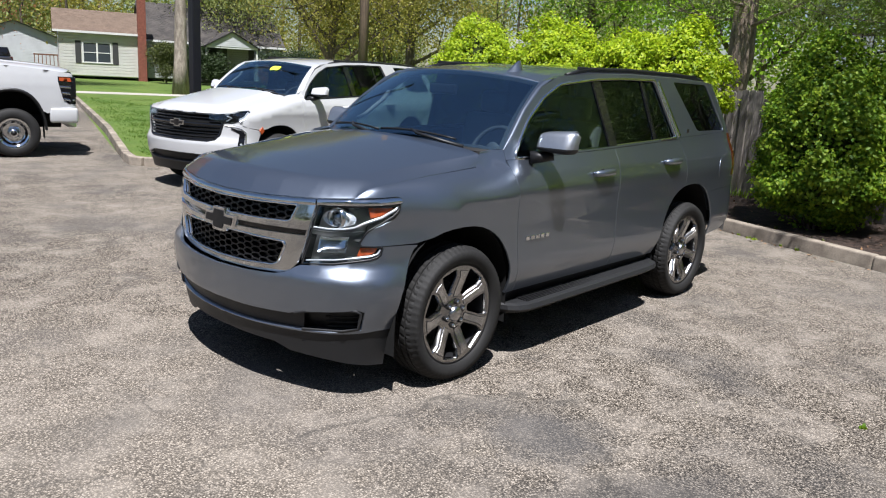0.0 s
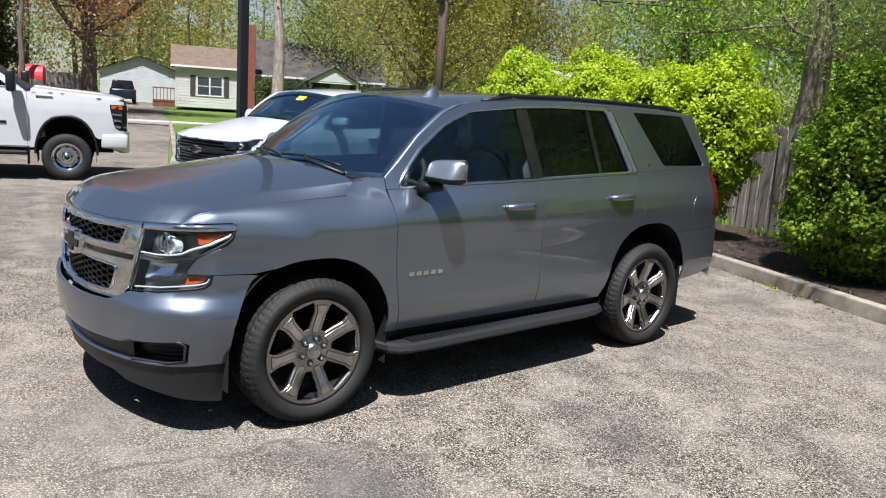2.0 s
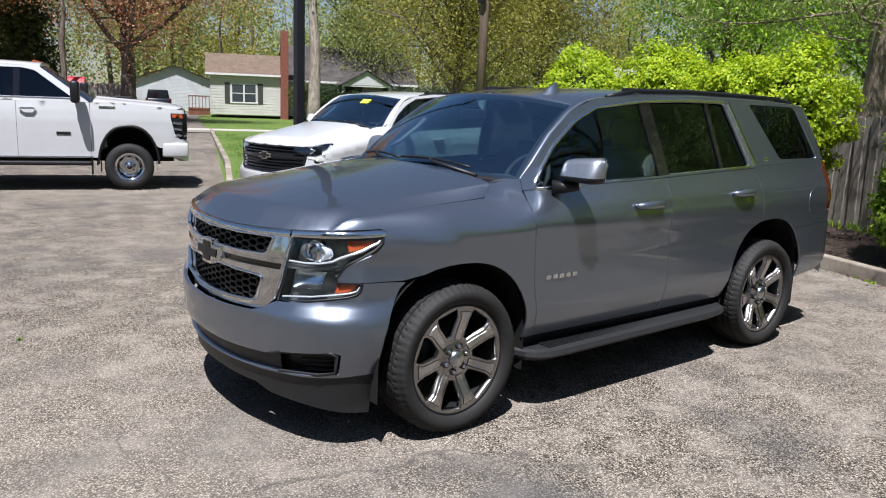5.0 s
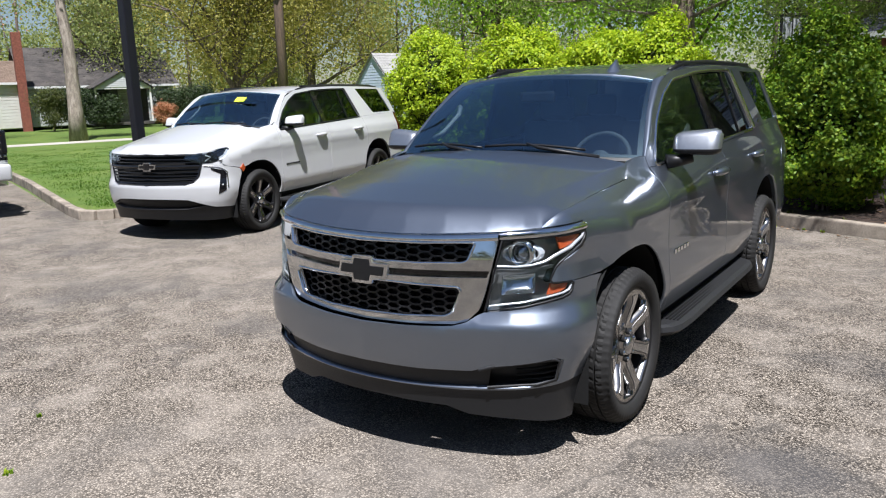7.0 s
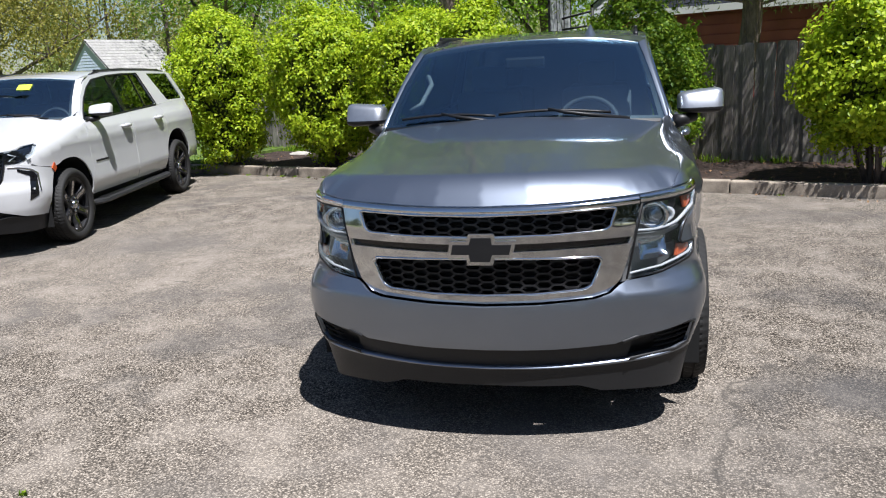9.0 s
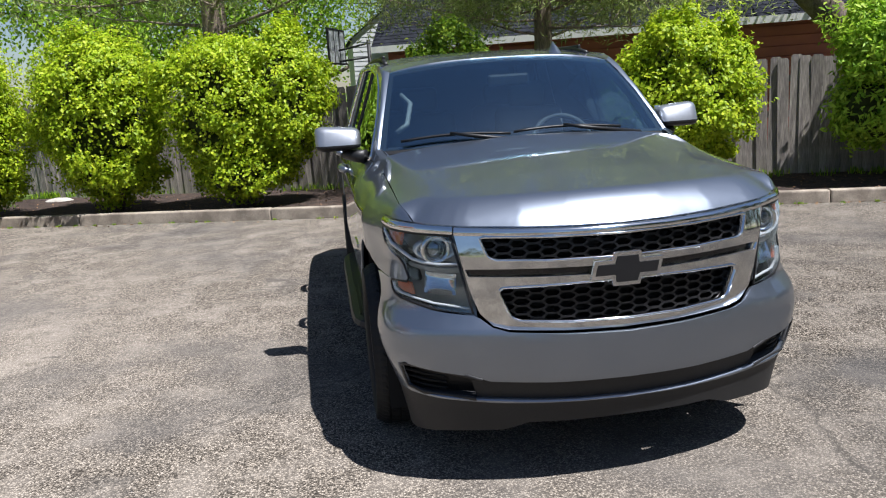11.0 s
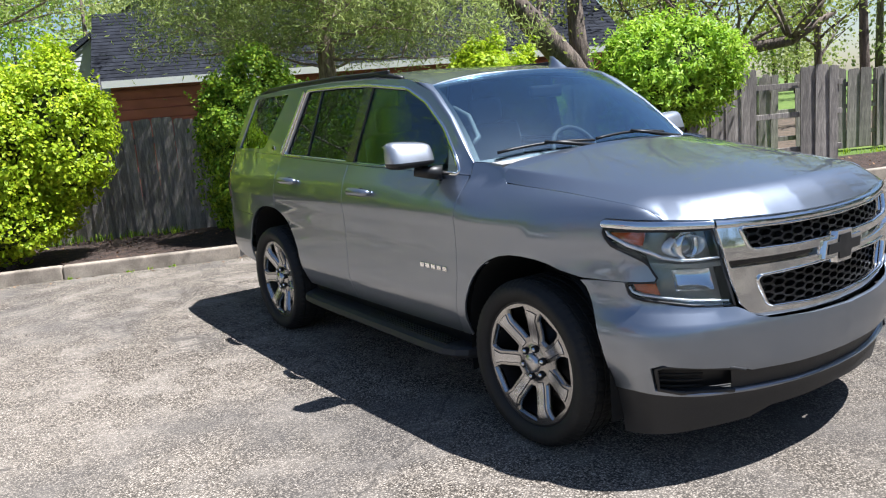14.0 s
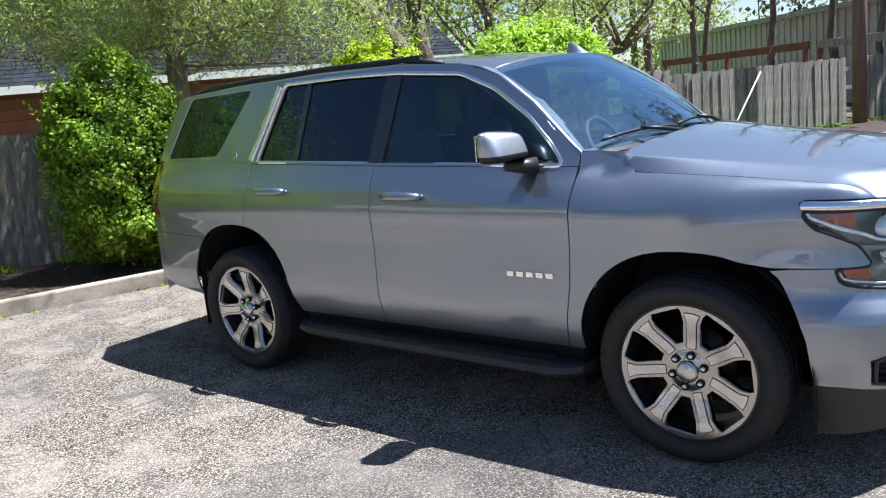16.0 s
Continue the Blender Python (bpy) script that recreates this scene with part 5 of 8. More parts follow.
def build_white_wagon():
    ys = [-2.0, 0.6, 2.75, 4.2]
    yt = [-2.0, 0.6, 2.98, 4.75]
    W = Wagon(tail=(ys, yt))
    W.headlamp_edge = [(-0.66, 1.118), (-0.50, 1.105), (-0.496, 1.088), (-0.60, 1.008), (-0.66, 0.985), (-0.665, 0.935), (-0.60, 0.905)]
    W.front_tint = M_DOORGLASS
    car = thing("suv", pose(-6.235, 3.13, 0, 0, 0, 12), "white long full-size SUV with black trim parked by the grass", "car")
    ym = lambda y: interp(y, ys, yt)
    wagon_common(W, car, M_WHITE, ym, 3.407, M_TINT, M_BLACK, M_BLACK, M_WHITE, M_WHITE,
                 wheels=lambda p, a, s: wheel_thing(p, a, s, spokes=6, dark=True))
    hood_panel(W, car, M_WHITE)
    front_white(W, car, M_WHITE)
    lettering(W, car, 0.62, 8, 0.815, 0.03, 0.022, 0.042, M_BLACK)
    panel("price_card", [(0.12, 0.66), (0.27, 0.66), (0.27, 0.80), (0.12, 0.80)], lambda u, v: Vector((u, 0.33 + 0.24 * u * u + (0.595 - 0.03 * u * u) * v - 0.035 * 4 * v * (1 - v) * 0.6, 1.345 + (0.455 - 0.08 * u * u) * v + 0.035 * 4 * v * (1 - v) * 0.7)),
          M_YELLOW, car, lift=0.006, depth=0.002, label="bright yellow paper card")
    return car


white_wagon = build_white_wagon()


# ---- the white pickup ----
def build_pickup():
    th = 17.0
    rz = 180 - th
    hub = Vector((-10.15, 1.57, 0))
    fwd = Vector((math.sin(radians(th)), math.cos(radians(th)), 0))
    right = Vector((fwd.y, -fwd.x, 0))
    org = hub - right * 1.0
    car = thing("pickup_truck", pose(org.x, org.y, 0, 0, 0, rz), "white crew-cab pickup truck with black arch trim", "truck")
    half = 0.98

    def flank(y, z):
        o = interp(z, [0.4, 0.6, 0.9, 1.05, 1.2, 1.36, 1.95], [-0.03, -0.01, 0.0, 0.0, -0.015, -0.04, -0.20])
        t = interp(y, [-0.98, -0.9, -0.7, -0.3, 0.6], [-0.13, -0.07, -0.025, 0.0, 0.0])
        return Vector((half + o + t, y, z))
    for m in (False, True):
        sg = -1 if m else 1
        ar = arch(0, 0, r=0.475, top=0.985, zc=0.46)
        wing = [(0.60, 0.56), (0.60, 1.33), (0.30, 1.345), (-0.20, 1.32), (-0.60, 1.28), (-0.93, 1.24), (-0.97, 0.80), (-0.52, 0.72)] + [p for p in ar[::-1] if p[1] > 0.73 or p[0] > 0][0:] + [(0.50, 0.56)]
        panel("fender", wing, flank, M_WHITE, car, mirror=m, gap=0.003, step=0.07)
        ring_strip("arch_trim", arch(0, 0, r=0.49, top=1.0, zc=0.46), 0.04, flank, M_BLACK, car, mirror=m, lift=0.03, label="black arch trim")
        dr = [("front_door", 0.60, 1.72), ("rear_door", 1.72, 2.80)]
        for nm, a, b in dr:
            d = panel(nm, [(a, 0.56), (a, 1.33), (b, 1.34), (b, 0.56)], flank, M_WHITE, car, mirror=m, gap=0.003, step=0.08)
            bm = bmesh.new()
            hy = b - 0.17
            tube(bm, [(sg * 0.99, hy - 0.12, 1.205), (sg * 1.02, hy - 0.06, 1.21), (sg * 1.02, hy + 0.06, 1.21), (sg * 0.99, hy + 0.12, 1.205)], 0.018, 8)
            part("door_handle", bm, M_CHROME, d)
        win = rounded([(0.86, 1.40), (1.42, 1.83), (1.60, 1.87), (2.62, 1.87), (2.68, 1.40)], 0.04)
        panel("cab_side", [(0.62, 1.33), (0.72, 1.40), (1.36, 1.90), (1.60, 1.95), (2.65, 1.95), (2.80, 1.60), (2.80, 1.34)], flank, M_WHITE, car, [win], mirror=m, step=0.08, depth=0.03)
        panel("door_post", [(1.66, 1.40), (1.76, 1.40), (1.74, 1.87), (1.64, 1.87)], flank, M_GLOSSBLK, car, mirror=m, lift=-0.004)
        o = panel("side_window", inset(win, -0.01), flank, M_TINT, car, mirror=m, lift=-0.015, depth=0.005, back=True, step=0.12)
        o.visible_shadow = False
        ring_strip("window_trim", [(0.84, 1.385), (1.7, 1.388), (2.69, 1.388)], 0.02, flank, M_CHROME, car, mirror=m, lift=0.008)
        # bed
        panel("bed_side", [(2.83, 0.56), (2.83, 1.34), (5.35, 1.38), (5.35, 0.70), (4.95, 0.62)] + arch(4.37, 0, r=0.50, top=1.02, zc=0.50)[0:][::1] + [(3.85, 0.56)], flank, M_WHITE, car, mirror=m, gap=0.003, step=0.09)
        ring_strip("arch_trim", arch(4.37, 0, r=0.52, top=1.04, zc=0.50), 0.05, flank, M_BLACK, car, mirror=m, lift=0.12)
        # mirror, board, liner
        wm = new("wing_mirror")
        wm.parent = car
        boxpart("mirror_cap", (sg * 1.20, 0.80, 1.50), (0.26, 0.14, 0.36), M_BLACK, wm, 0.04, smooth=True)
        boxpart("mirror_foot", (sg * 1.06, 0.80, 1.36), (0.20, 0.07, 0.10), M_BLACK, wm, 0.02, smooth=True)
        boxpart("running_board", (sg * 0.98, 1.75, 0.47), (0.20, 2.3, 0.07), M_BLACK, car, 0.02)
        boxpart("sill_trim", (sg * 0.965, 1.75, 0.575), (0.03, 2.35, 0.03), M_CHROME, car, 0.008)
        boxpart("mud_flap", (sg * 0.88, 0.60, 0.42), (0.24, 0.02, 0.30), M_BLACK, car, 0.005)
        for yc in (0.0, 4.37):
            rows = []
            pts = arch(yc, 0, r=0.47 if yc == 0 else 0.53, top=0.98 if yc == 0 else 1.01, zc=0.46)
            for xx in (0.93, 0.5):
                rows.append([(xx, yc + (p[0] - yc) * 0.99, p[1]) for p in [(pts[0][0], 0.3)] + pts + [(pts[-1][0], 0.3)]])
            loft("wheel_arch_liner", rows, M_UNDER, car, mirror=m)
        lamp = new("headlamp")
        lamp.parent = car
        fr = lambda u, v: Vector((u, -0.985 + 0.20 * (abs(u) / 0.86) ** 3, v))
        panel("lamp_housing", [(0.56, 1.00), (0.84, 1.02), (0.86, 1.20), (0.56, 1.18)], fr, M_GLOSSBLK, lamp, mirror=m, lift=0.01, step=0.06)
        boxpart("lamp_stack", (sg * 0.85, -0.915, 1.05), (0.12, 0.13, 0.27), M_GLOSSBLK, lamp, 0.02)
        panel("lamp_wrap", [(-0.968, 0.84), (-0.84, 0.85), (-0.76, 0.92), (-0.70, 1.12), (-0.70, 1.185), (-0.955, 1.185)], flank, M_GLOSSBLK, lamp, mirror=m, lift=0.005, depth=0.004, step=0.05)
        for z in (0.89, 0.965, 1.04):
            ring_strip("lamp_bar", [(-0.955, z), (-0.85, z + 0.005), (-0.765 + 0.3 * (z - 0.92), z + 0.012)], 0.028, flank, M_SATIN, lamp, mirror=m, lift=0.012)
        panel("amber_reflector", [(-0.94, 1.115), (-0.725, 1.125), (-0.715, 1.172), (-0.93, 1.172)], flank, M_ORANGE, lamp, mirror=m, lift=0.012, depth=0.006, step=0.05)
        panel("lamp_lens", [(0.58, 1.02), (0.82, 1.035), (0.84, 1.09), (0.58, 1.07)], fr, M_DRL, lamp, mirror=m, lift=0.018, step=0.06)
        boxpart("model_badge", (sg * 0.985, 1.02, 0.90), (0.012, 0.22, 0.035), M_BLACK, car, 0.002)
        boxpart("model_badge", (sg * 0.965, 0.33, 1.26), (0.012, 0.26, 0.03), M_CHROME, car, 0.002)
    fr = lambda u, v: Vector((u, -0.985 + 0.20 * (abs(u) / 0.86) ** 3, v))
    panel("grille", sym([(0, 0.80), (0.80, 0.82), (0.86, 1.0), (0.86, 1.22), (0, 1.24)]), fr, M_BLACK, car, step=0.08)
    for k in range(6):
        ring_strip("grille_bar", [(u, 0.84 + 0.068 * k) for u in np.linspace(-0.55 if k > 2 else -0.84, 0.55 if k > 2 else 0.84, 15)], 0.026, fr, M_CHROME, car, lift=0.02)
    panel("front_bumper", sym([(0, 0.48), (0.60, 0.48), (0.84, 0.55), (0.90, 0.62), (0.90, 0.80), (0, 0.80)]), lambda u, v: fr(u, v) + Vector((0, -0.05, 0)), M_WHITE, car, step=0.08, depth=0.12)
    for m in (False, True):
        boxpart("bumper_end", ((-1 if m else 1) * 0.93, -0.77, 0.69), (0.08, 0.44, 0.22), M_WHITE, car, 0.035, smooth=True)
    # hood and roof

    def hz(u, v):
        return 1.30 + 0.065 * (v + 0.9) + 0.03 * (1 - (u / 0.9) ** 2) - 0.06 * math.exp(-(v + 0.99 - 0.2 * (abs(u) / 0.86) ** 3) / 0.09) - 0.05 * (abs(u) / 0.93) ** 6 + 0.02 * smoothstep(0.5, 0.4, abs(u)) * smoothstep(-0.9, -0.4, v)
    hood = sym([(0, -0.96), (0.4, -0.94), (0.7, -0.86), (0.86, -0.76), (0.925, -0.6), (0.945, 0.0), (0.945, 0.55), (0.6, 0.52), (0, 0.50)])
    panel("hood", hood, lambda u, v: Vector((u, v, hz(u, v))), M_WHITE, car, step=0.07, depth=0.05)
    boxpart("hood_vent", (0, 0.10, hz(0.0, 0.1) + 0.012), (0.62, 0.36, 0.03), M_BLACK, car, 0.012)
    scr = lambda u, v: Vector((u * (1 - 0.10 * v), 0.52 + 0.25 * u * u + 0.80 * v, 1.36 + 0.56 * v - 0.03 * u * u))
    o = panel("windscreen", [(-0.88, 0), (0.88, 0), (0.84, 1), (-0.84, 1)], scr, M_TINT, car, step=0.12, depth=0.005, back=True)
    o.visible_shadow = False
    for m in (False, True):
        rows = []
        for t in (0, 0.25, 0.5, 0.75, 1.0):
            a, b = flank(0.60 + 0.76 * t, 1.335 + 0.565 * t), scr(0.87 - 0.03 * t, t)
            mm = (a + b) / 2 + Vector((0.03, -0.02, 0.02))
            rows.append([a, a * 0.25 + mm * 0.5 + b * 0.25, b])
        loft("windscreen_pillar", rows, M_WHITE, car, mirror=m)
    panel("roof", [(-0.80, 1.34), (0.80, 1.34), (0.80, 2.78), (-0.80, 2.78)], lambda u, v: Vector((u, v, 1.965 + 0.03 * math.sin((v - 1.2) * 1.7) - 0.05 * (abs(u) / 0.8) ** 4)), M_WHITE, car, step=0.1, depth=0.06)
    for k in range(5):
        boxpart("roof_marker", (-0.5 + 0.25 * k, 1.45, 1.985), (0.10, 0.06, 0.03), M_ORANGE, car, 0.01)
    boxpart("cab_rear", (0, 2.80, 1.40), (1.70, 0.05, 1.0), M_WHITE, car, 0.02)
    boxpart("bed_floor", (0, 4.05, 0.85), (1.8, 2.5, 0.06), M_WHITE, car)
    boxpart("tailgate", (0, 5.32, 1.02), (1.85, 0.06, 0.68), M_WHITE, car, 0.02)
    boxpart("underbody", (0, 2.2, 0.58), (1.2, 5.9, 0.2), M_UNDER, car)
    boxpart("cabin_floor", (0, 1.7, 0.75), (1.8, 2.2, 0.06), M_CABIN, car)
    boxpart("engine_bay", (0, -0.2, 0.95), (0.9, 1.3, 0.5), M_UNDER, car)
    for x in (0.42, -0.42):
        st = new("seat")
        st.parent = car
        boxpart("backrest", (x, 1.85, 1.30), (0.5, 0.16, 0.7), M_CABIN, st, 0.05, smooth=True)
        boxpart("headrest", (x, 1.88, 1.72), (0.28, 0.1, 0.18), M_CABIN, st, 0.04, smooth=True)
    for sx in (1, -1):
        for y in (0.0, 4.37):
            w = new("wheel")
            w.parent = car
            w.location = (sx * 0.86, y, 0.405)
            if sx < 0:
                w.rotation_euler = (0, 0, math.pi)
            bm = bmesh.new()
            lathe(bm, [(0.245, -0.12), (0.262, -0.135), (0.37, -0.13), (0.395, -0.10), (0.405, -0.05), (0.395, -0.045), (0.395, -0.03), (0.405, -0.025), (0.405, 0.025), (0.395, 0.03), (0.395, 0.045), (0.405, 0.05), (0.395, 0.10), (0.37, 0.13), (0.262, 0.135), (0.245, 0.12)], 64)
            part("tyre", bm, M_RUBBER, w)
            face = 0.115
            holes = []
            for k in range(8):
                a = 2 * math.pi * k / 8
                holes.append([(0.178 * math.cos(a) + 0.030 * math.cos(t) * math.sin(a) + 0.018 * math.sin(t) * math.cos(a), 0.178 * math.sin(a) - 0.030 * math.cos(t) * math.cos(a) + 0.018 * math.sin(t) * math.sin(a)) for t in (2 * math.pi * j / 10 for j in range(10))])
            panel("rim", [(0.248 * math.cos(2 * math.pi * k / 40), 0.248 * math.sin(2 * math.pi * k / 40)) for k in range(40)], lambda u, v: Vector((face - 0.06 * smoothstep(0.0, 0.10, 0.245 - math.hypot(u, v)) + 0.05 * smoothstep(0.10, 0.05, math.hypot(u, v)), u, v)), M_CHROME, w, holes, 0.03, 0.03, label="bright chrome dual wheel rim")
            bm = bmesh.new()
            lathe(bm, [(0.0, face + 0.03), (0.035, face + 0.025), (0.05, face - 0.03)], 20)
            part("hub_cap", bm, M_BLACK, w)
            bm = bmesh.new()
            lathe(bm, [(0.0, 0.02), (0.21, 0.02), (0.215, 0.10)], 30)
            part("rim_barrel", bm, M_RIMDARK, w)
    return car


pickup = build_pickup()
for _o in pickup.children_recursive:
    if _o.type == "MESH" and not _o.parent.name.startswith("wheel"):
        for _v in _o.data.vertices:
            _v.co.z += 0.17 * smoothstep(0.6, 1.25, _v.co.z)


# ---- materials of the place ----
def asphalt_mat():
    m = bpy.data.materials.new("worn_asphalt")
    m.use_nodes = True
    nt = m.node_tree
    b = nt.nodes["Principled BSDF"]
    b.inputs["Roughness"].default_value = 1.0
    b.inputs["Diffuse Roughness"].default_value = 1.0
    b.inputs["Specular IOR Level"].default_value = 0.06
    co = nt.nodes.new("ShaderNodeTexCoord")

    def tex(kind, scale, **kw):
        n = nt.nodes.new(kind)
        n.inputs["Scale"].default_value = scale
        for k, v in kw.items():
            n.inputs[k].default_value = v
        nt.links.new(co.outputs["Object"], n.inputs["Vector"])
        return n

    def rng(sock, a, b_, c=0.0, d=1.0):
        r = nt.nodes.new("ShaderNodeMapRange")
        for k, v in zip(("From Min", "From Max", "To Min", "To Max"), (a, b_, c, d)):
            r.inputs[k].default_value = v
        nt.links.new(sock, r.inputs["Value"])
        return r.outputs[0]

    def mix(fac, a, c, typ="MIX"):
        x = nt.nodes.new("ShaderNodeMix")
        x.data_type, x.blend_type = "RGBA", typ
        for s, v in ((x.inputs[0], fac), (x.inputs[6], a), (x.inputs[7], c)):
            if hasattr(v, "links"):
                nt.links.new(v, s)
            else:
                s.default_value = v
        return x.outputs[2]
    stone = tex("ShaderNodeTexVoronoi", 118.0)
    r = nt.nodes.new("ShaderNodeValToRGB")
    els = r.color_ramp.elements
    els[0].position, els[0].color = 0.0, (0.060, 0.052, 0.044, 1)
    els[1].position, els[1].color = 1.0, (0.55, 0.485, 0.405, 1)
    e = els.new(0.45)
    e.color = (0.225, 0.194, 0.158, 1)
    e = els.new(0.75)
    e.color = (0.375, 0.322, 0.264, 1)
    sep = nt.nodes.new("ShaderNodeSeparateColor")
    nt.links.new(stone.outputs["Color"], sep.inputs[0])
    nt.links.new(sep.outputs[0], r.inputs[0])
    gapf = rng(stone.outputs["Distance"], 0.25, 0.75, 1.0, 0.18)
    vm = nt.nodes.new("ShaderNodeCombineColor")
    for k in range(3):
        nt.links.new(gapf, vm.inputs[k])
    col = mix(1.0, r.outputs[0], vm.outputs[0], "MULTIPLY")
    big = tex("ShaderNodeTexNoise", 0.55, Detail=6.0, Roughness=0.62)
    mid = tex("ShaderNodeTexNoise", 2.6, Detail=5.0, Roughness=0.65)
    dirt = mix(rng(mid.outputs["Fac"], 0.46, 0.64), col, (0.33, 0.292, 0.250, 1))
    col = mix(0.40, col, dirt)
    dark = mix(rng(big.outputs["Fac"], 0.50, 0.64, 0.0, 0.85), col, mix(0.55, col, (0.055, 0.055, 0.058, 1)))
    streak = tex("ShaderNodeTexNoise", 1.1, Detail=7.0, Roughness=0.72, Distortion=0.6)
    dark = mix(rng(streak.outputs["Fac"], 0.53, 0.63, 0.0, 0.6), dark, mix(0.6, dark, (0.06, 0.058, 0.056, 1)))
    # one old tarry spot beside the wagon
    pm = nt.nodes.new("ShaderNodeVectorMath")
    pm.operation = "DISTANCE"
    nt.links.new(co.outputs["Object"], pm.inputs[0])
    pm.inputs[1].default_value = (1.74, -0.20, 0.0)
    ad = nt.nodes.new("ShaderNodeMath")
    ad.operation = "MULTIPLY_ADD"
    nt.links.new(streak.outputs["Fac"], ad.inputs[0])
    ad.inputs[1].default_value = 0.9
    nt.links.new(pm.outputs["Value"], ad.inputs[2])
    dark = mix(rng(ad.outputs[0], 0.62, 0.84, 0.62, 0.0), dark, (0.075, 0.074, 0.075, 1))
    warm = tex("ShaderNodeTexNoise", 0.23, Detail=3.0)
    col = mix(rng(warm.outputs["Fac"], 0.45, 0.65, 0.0, 0.22), dark, (0.315, 0.277, 0.234, 1))
    # fine cracks
    wob = tex("ShaderNodeTexNoise", 1.3, Detail=4.0)
    cr = nt.nodes.new("ShaderNodeTexVoronoi")
    cr.feature = "DISTANCE_TO_EDGE"
    cr.inputs["Scale"].default_value = 0.42
    vadd = nt.nodes.new("ShaderNodeVectorMath")
    vadd.operation = "MULTIPLY_ADD"
    nt.links.new(wob.outputs["Color"], vadd.inputs[0])
    vadd.inputs[1].default_value = (1.1, 1.1, 0)
    nt.links.new(co.outputs["Object"], vadd.inputs[2])
    nt.links.new(vadd.outputs[0], cr.inputs["Vector"])
    crack = rng(cr.outputs["Distance"], 0.0, 0.006, 1.0, 0.0)
    mask = rng(mid.outputs["Fac"], 0.45, 0.55, 0.0, 0.6)
    mm = nt.nodes.new("ShaderNodeMath")
    mm.operation = "MULTIPLY"
    nt.links.new(crack, mm.inputs[0])
    nt.links.new(mask, mm.inputs[1])
    col = mix(mm.outputs[0], col, (0.05, 0.047, 0.043, 1))
    nt.links.new(col, b.inputs["Base Color"])
    bp = nt.nodes.new("ShaderNodeBump")
    bp.inputs["Distance"].default_value = 0.004
    bp.inputs["Strength"].default_value = 0.9
    nt.links.new(rng(stone.outputs["Distance"], 0.0, 0.8, 1.0, 0.0), bp.inputs["Height"])
    nt.links.new(bp.outputs[0], b.inputs["Normal"])
    return m


M_ASPH = asphalt_mat()
M_KERB = mat("kerb_concrete", (0.38, 0.325, 0.26), rough=0.9, color2=(0.18, 0.15, 0.12), vscale=3.0, grain=0.18, gscale=70.0, bump=0.003, bscale=80.0, obj=0.08)
M_WALKWAY = mat("walk_concrete", (0.46, 0.43, 0.38), rough=0.9, vary=0.2, vscale=1.2, grain=0.12, gscale=30.0)
M_GRASS = mat("lawn_ground", (0.075, 0.135, 0.020), rough=0.95, color2=(0.12, 0.17, 0.03), vscale=0.6, grain=0.35, gscale=20.0, bump=0.02, bscale=30.0)
M_MULCH = mat("dark_mulch", (0.026, 0.019, 0.015), rough=1.0, color2=(0.075, 0.048, 0.036), vscale=9.0, grain=0.5, gscale=45.0, bump=0.03, bscale=35.0)
M_FENCE = mat("weathered_cedar", (0.34, 0.305, 0.27), rough=0.9, color2=(0.17, 0.152, 0.138), vscale=2.2, grain=0.3, gscale=10.0, bump=0.003, bscale=12.0, obj=0.22, stretch=(9.0, 9.0, 0.9))
M_SOIL = mat("leaf_litter", (0.135, 0.098, 0.066), rough=0.95, color2=(0.06, 0.046, 0.034), vscale=3.0, grain=0.4, gscale=40.0, bump=0.02, bscale=30.0)
M_BACKBOARD = mat("cloudy_backboard", (0.40, 0.42, 0.43), rough=0.3, vary=0.15, vscale=3.0)
M_BARK = mat("bark", (0.19, 0.15, 0.12), rough=0.95, color2=(0.085, 0.066, 0.054), vscale=4.0, grain=0.3, gscale=20.0, bump=0.03, bscale=9.0, stretch=(3.0, 3.0, 0.6))
M_PINEBARK = mat("pine_bark", (0.36, 0.28, 0.22), rough=0.95, color2=(0.17, 0.13, 0.105), vscale=5.0, grain=0.3, gscale=22.0, bump=0.03, bscale=10.0, stretch=(3.0, 3.0, 0.6))
M_PALEBARK = mat("pale_bark", (0.42, 0.36, 0.30), rough=0.9, color2=(0.20, 0.165, 0.135), vscale=3.0, grain=0.25, gscale=18.0, bump=0.02, bscale=9.0, stretch=(3.0, 3.0, 0.7))
M_POLEWOOD = mat("pole_wood", (0.20, 0.14, 0.10), rough=0.9, color2=(0.12, 0.085, 0.065), vscale=3.0, grain=0.25, gscale=16.0, stretch=(4.0, 4.0, 0.4))
M_LAMPPOLE = mat("dark_bronze_pole", (0.018, 0.018, 0.024), rough=0.4, metal=0.3, grain=0.1)
M_SIDING = mat("cream_siding", (0.72, 0.71, 0.67), rough=0.6, vary=0.08, vscale=1.5, grain=0.05, gscale=6.0)
M_WHITESIDING = mat("white_siding", (0.53, 0.54, 0.55), rough=0.6, vary=0.12, vscale=1.5, grain=0.05, gscale=6.0)
M_REDSIDING = mat("red_siding", (0.46, 0.13, 0.125), rough=0.7, vary=0.3, vscale=2.0, grain=0.1, gscale=8.0)
M_SHINGLE = mat("dark_shingle", (0.019, 0.021, 0.028), rough=0.95, spec=0.2, color2=(0.009, 0.010, 0.014), vscale=3.0, grain=0.35, gscale=14.0, isl=0.3)
M_BROWNROOF = mat("brown_shingle", (0.197, 0.143, 0.107), rough=0.95, vary=0.25, vscale=2.0, grain=0.2, gscale=10.0)
M_GREYROOF = mat("grey_shingle", (0.36, 0.35, 0.34), rough=0.95, vary=0.2, vscale=2.0, grain=0.2, gscale=10.0)
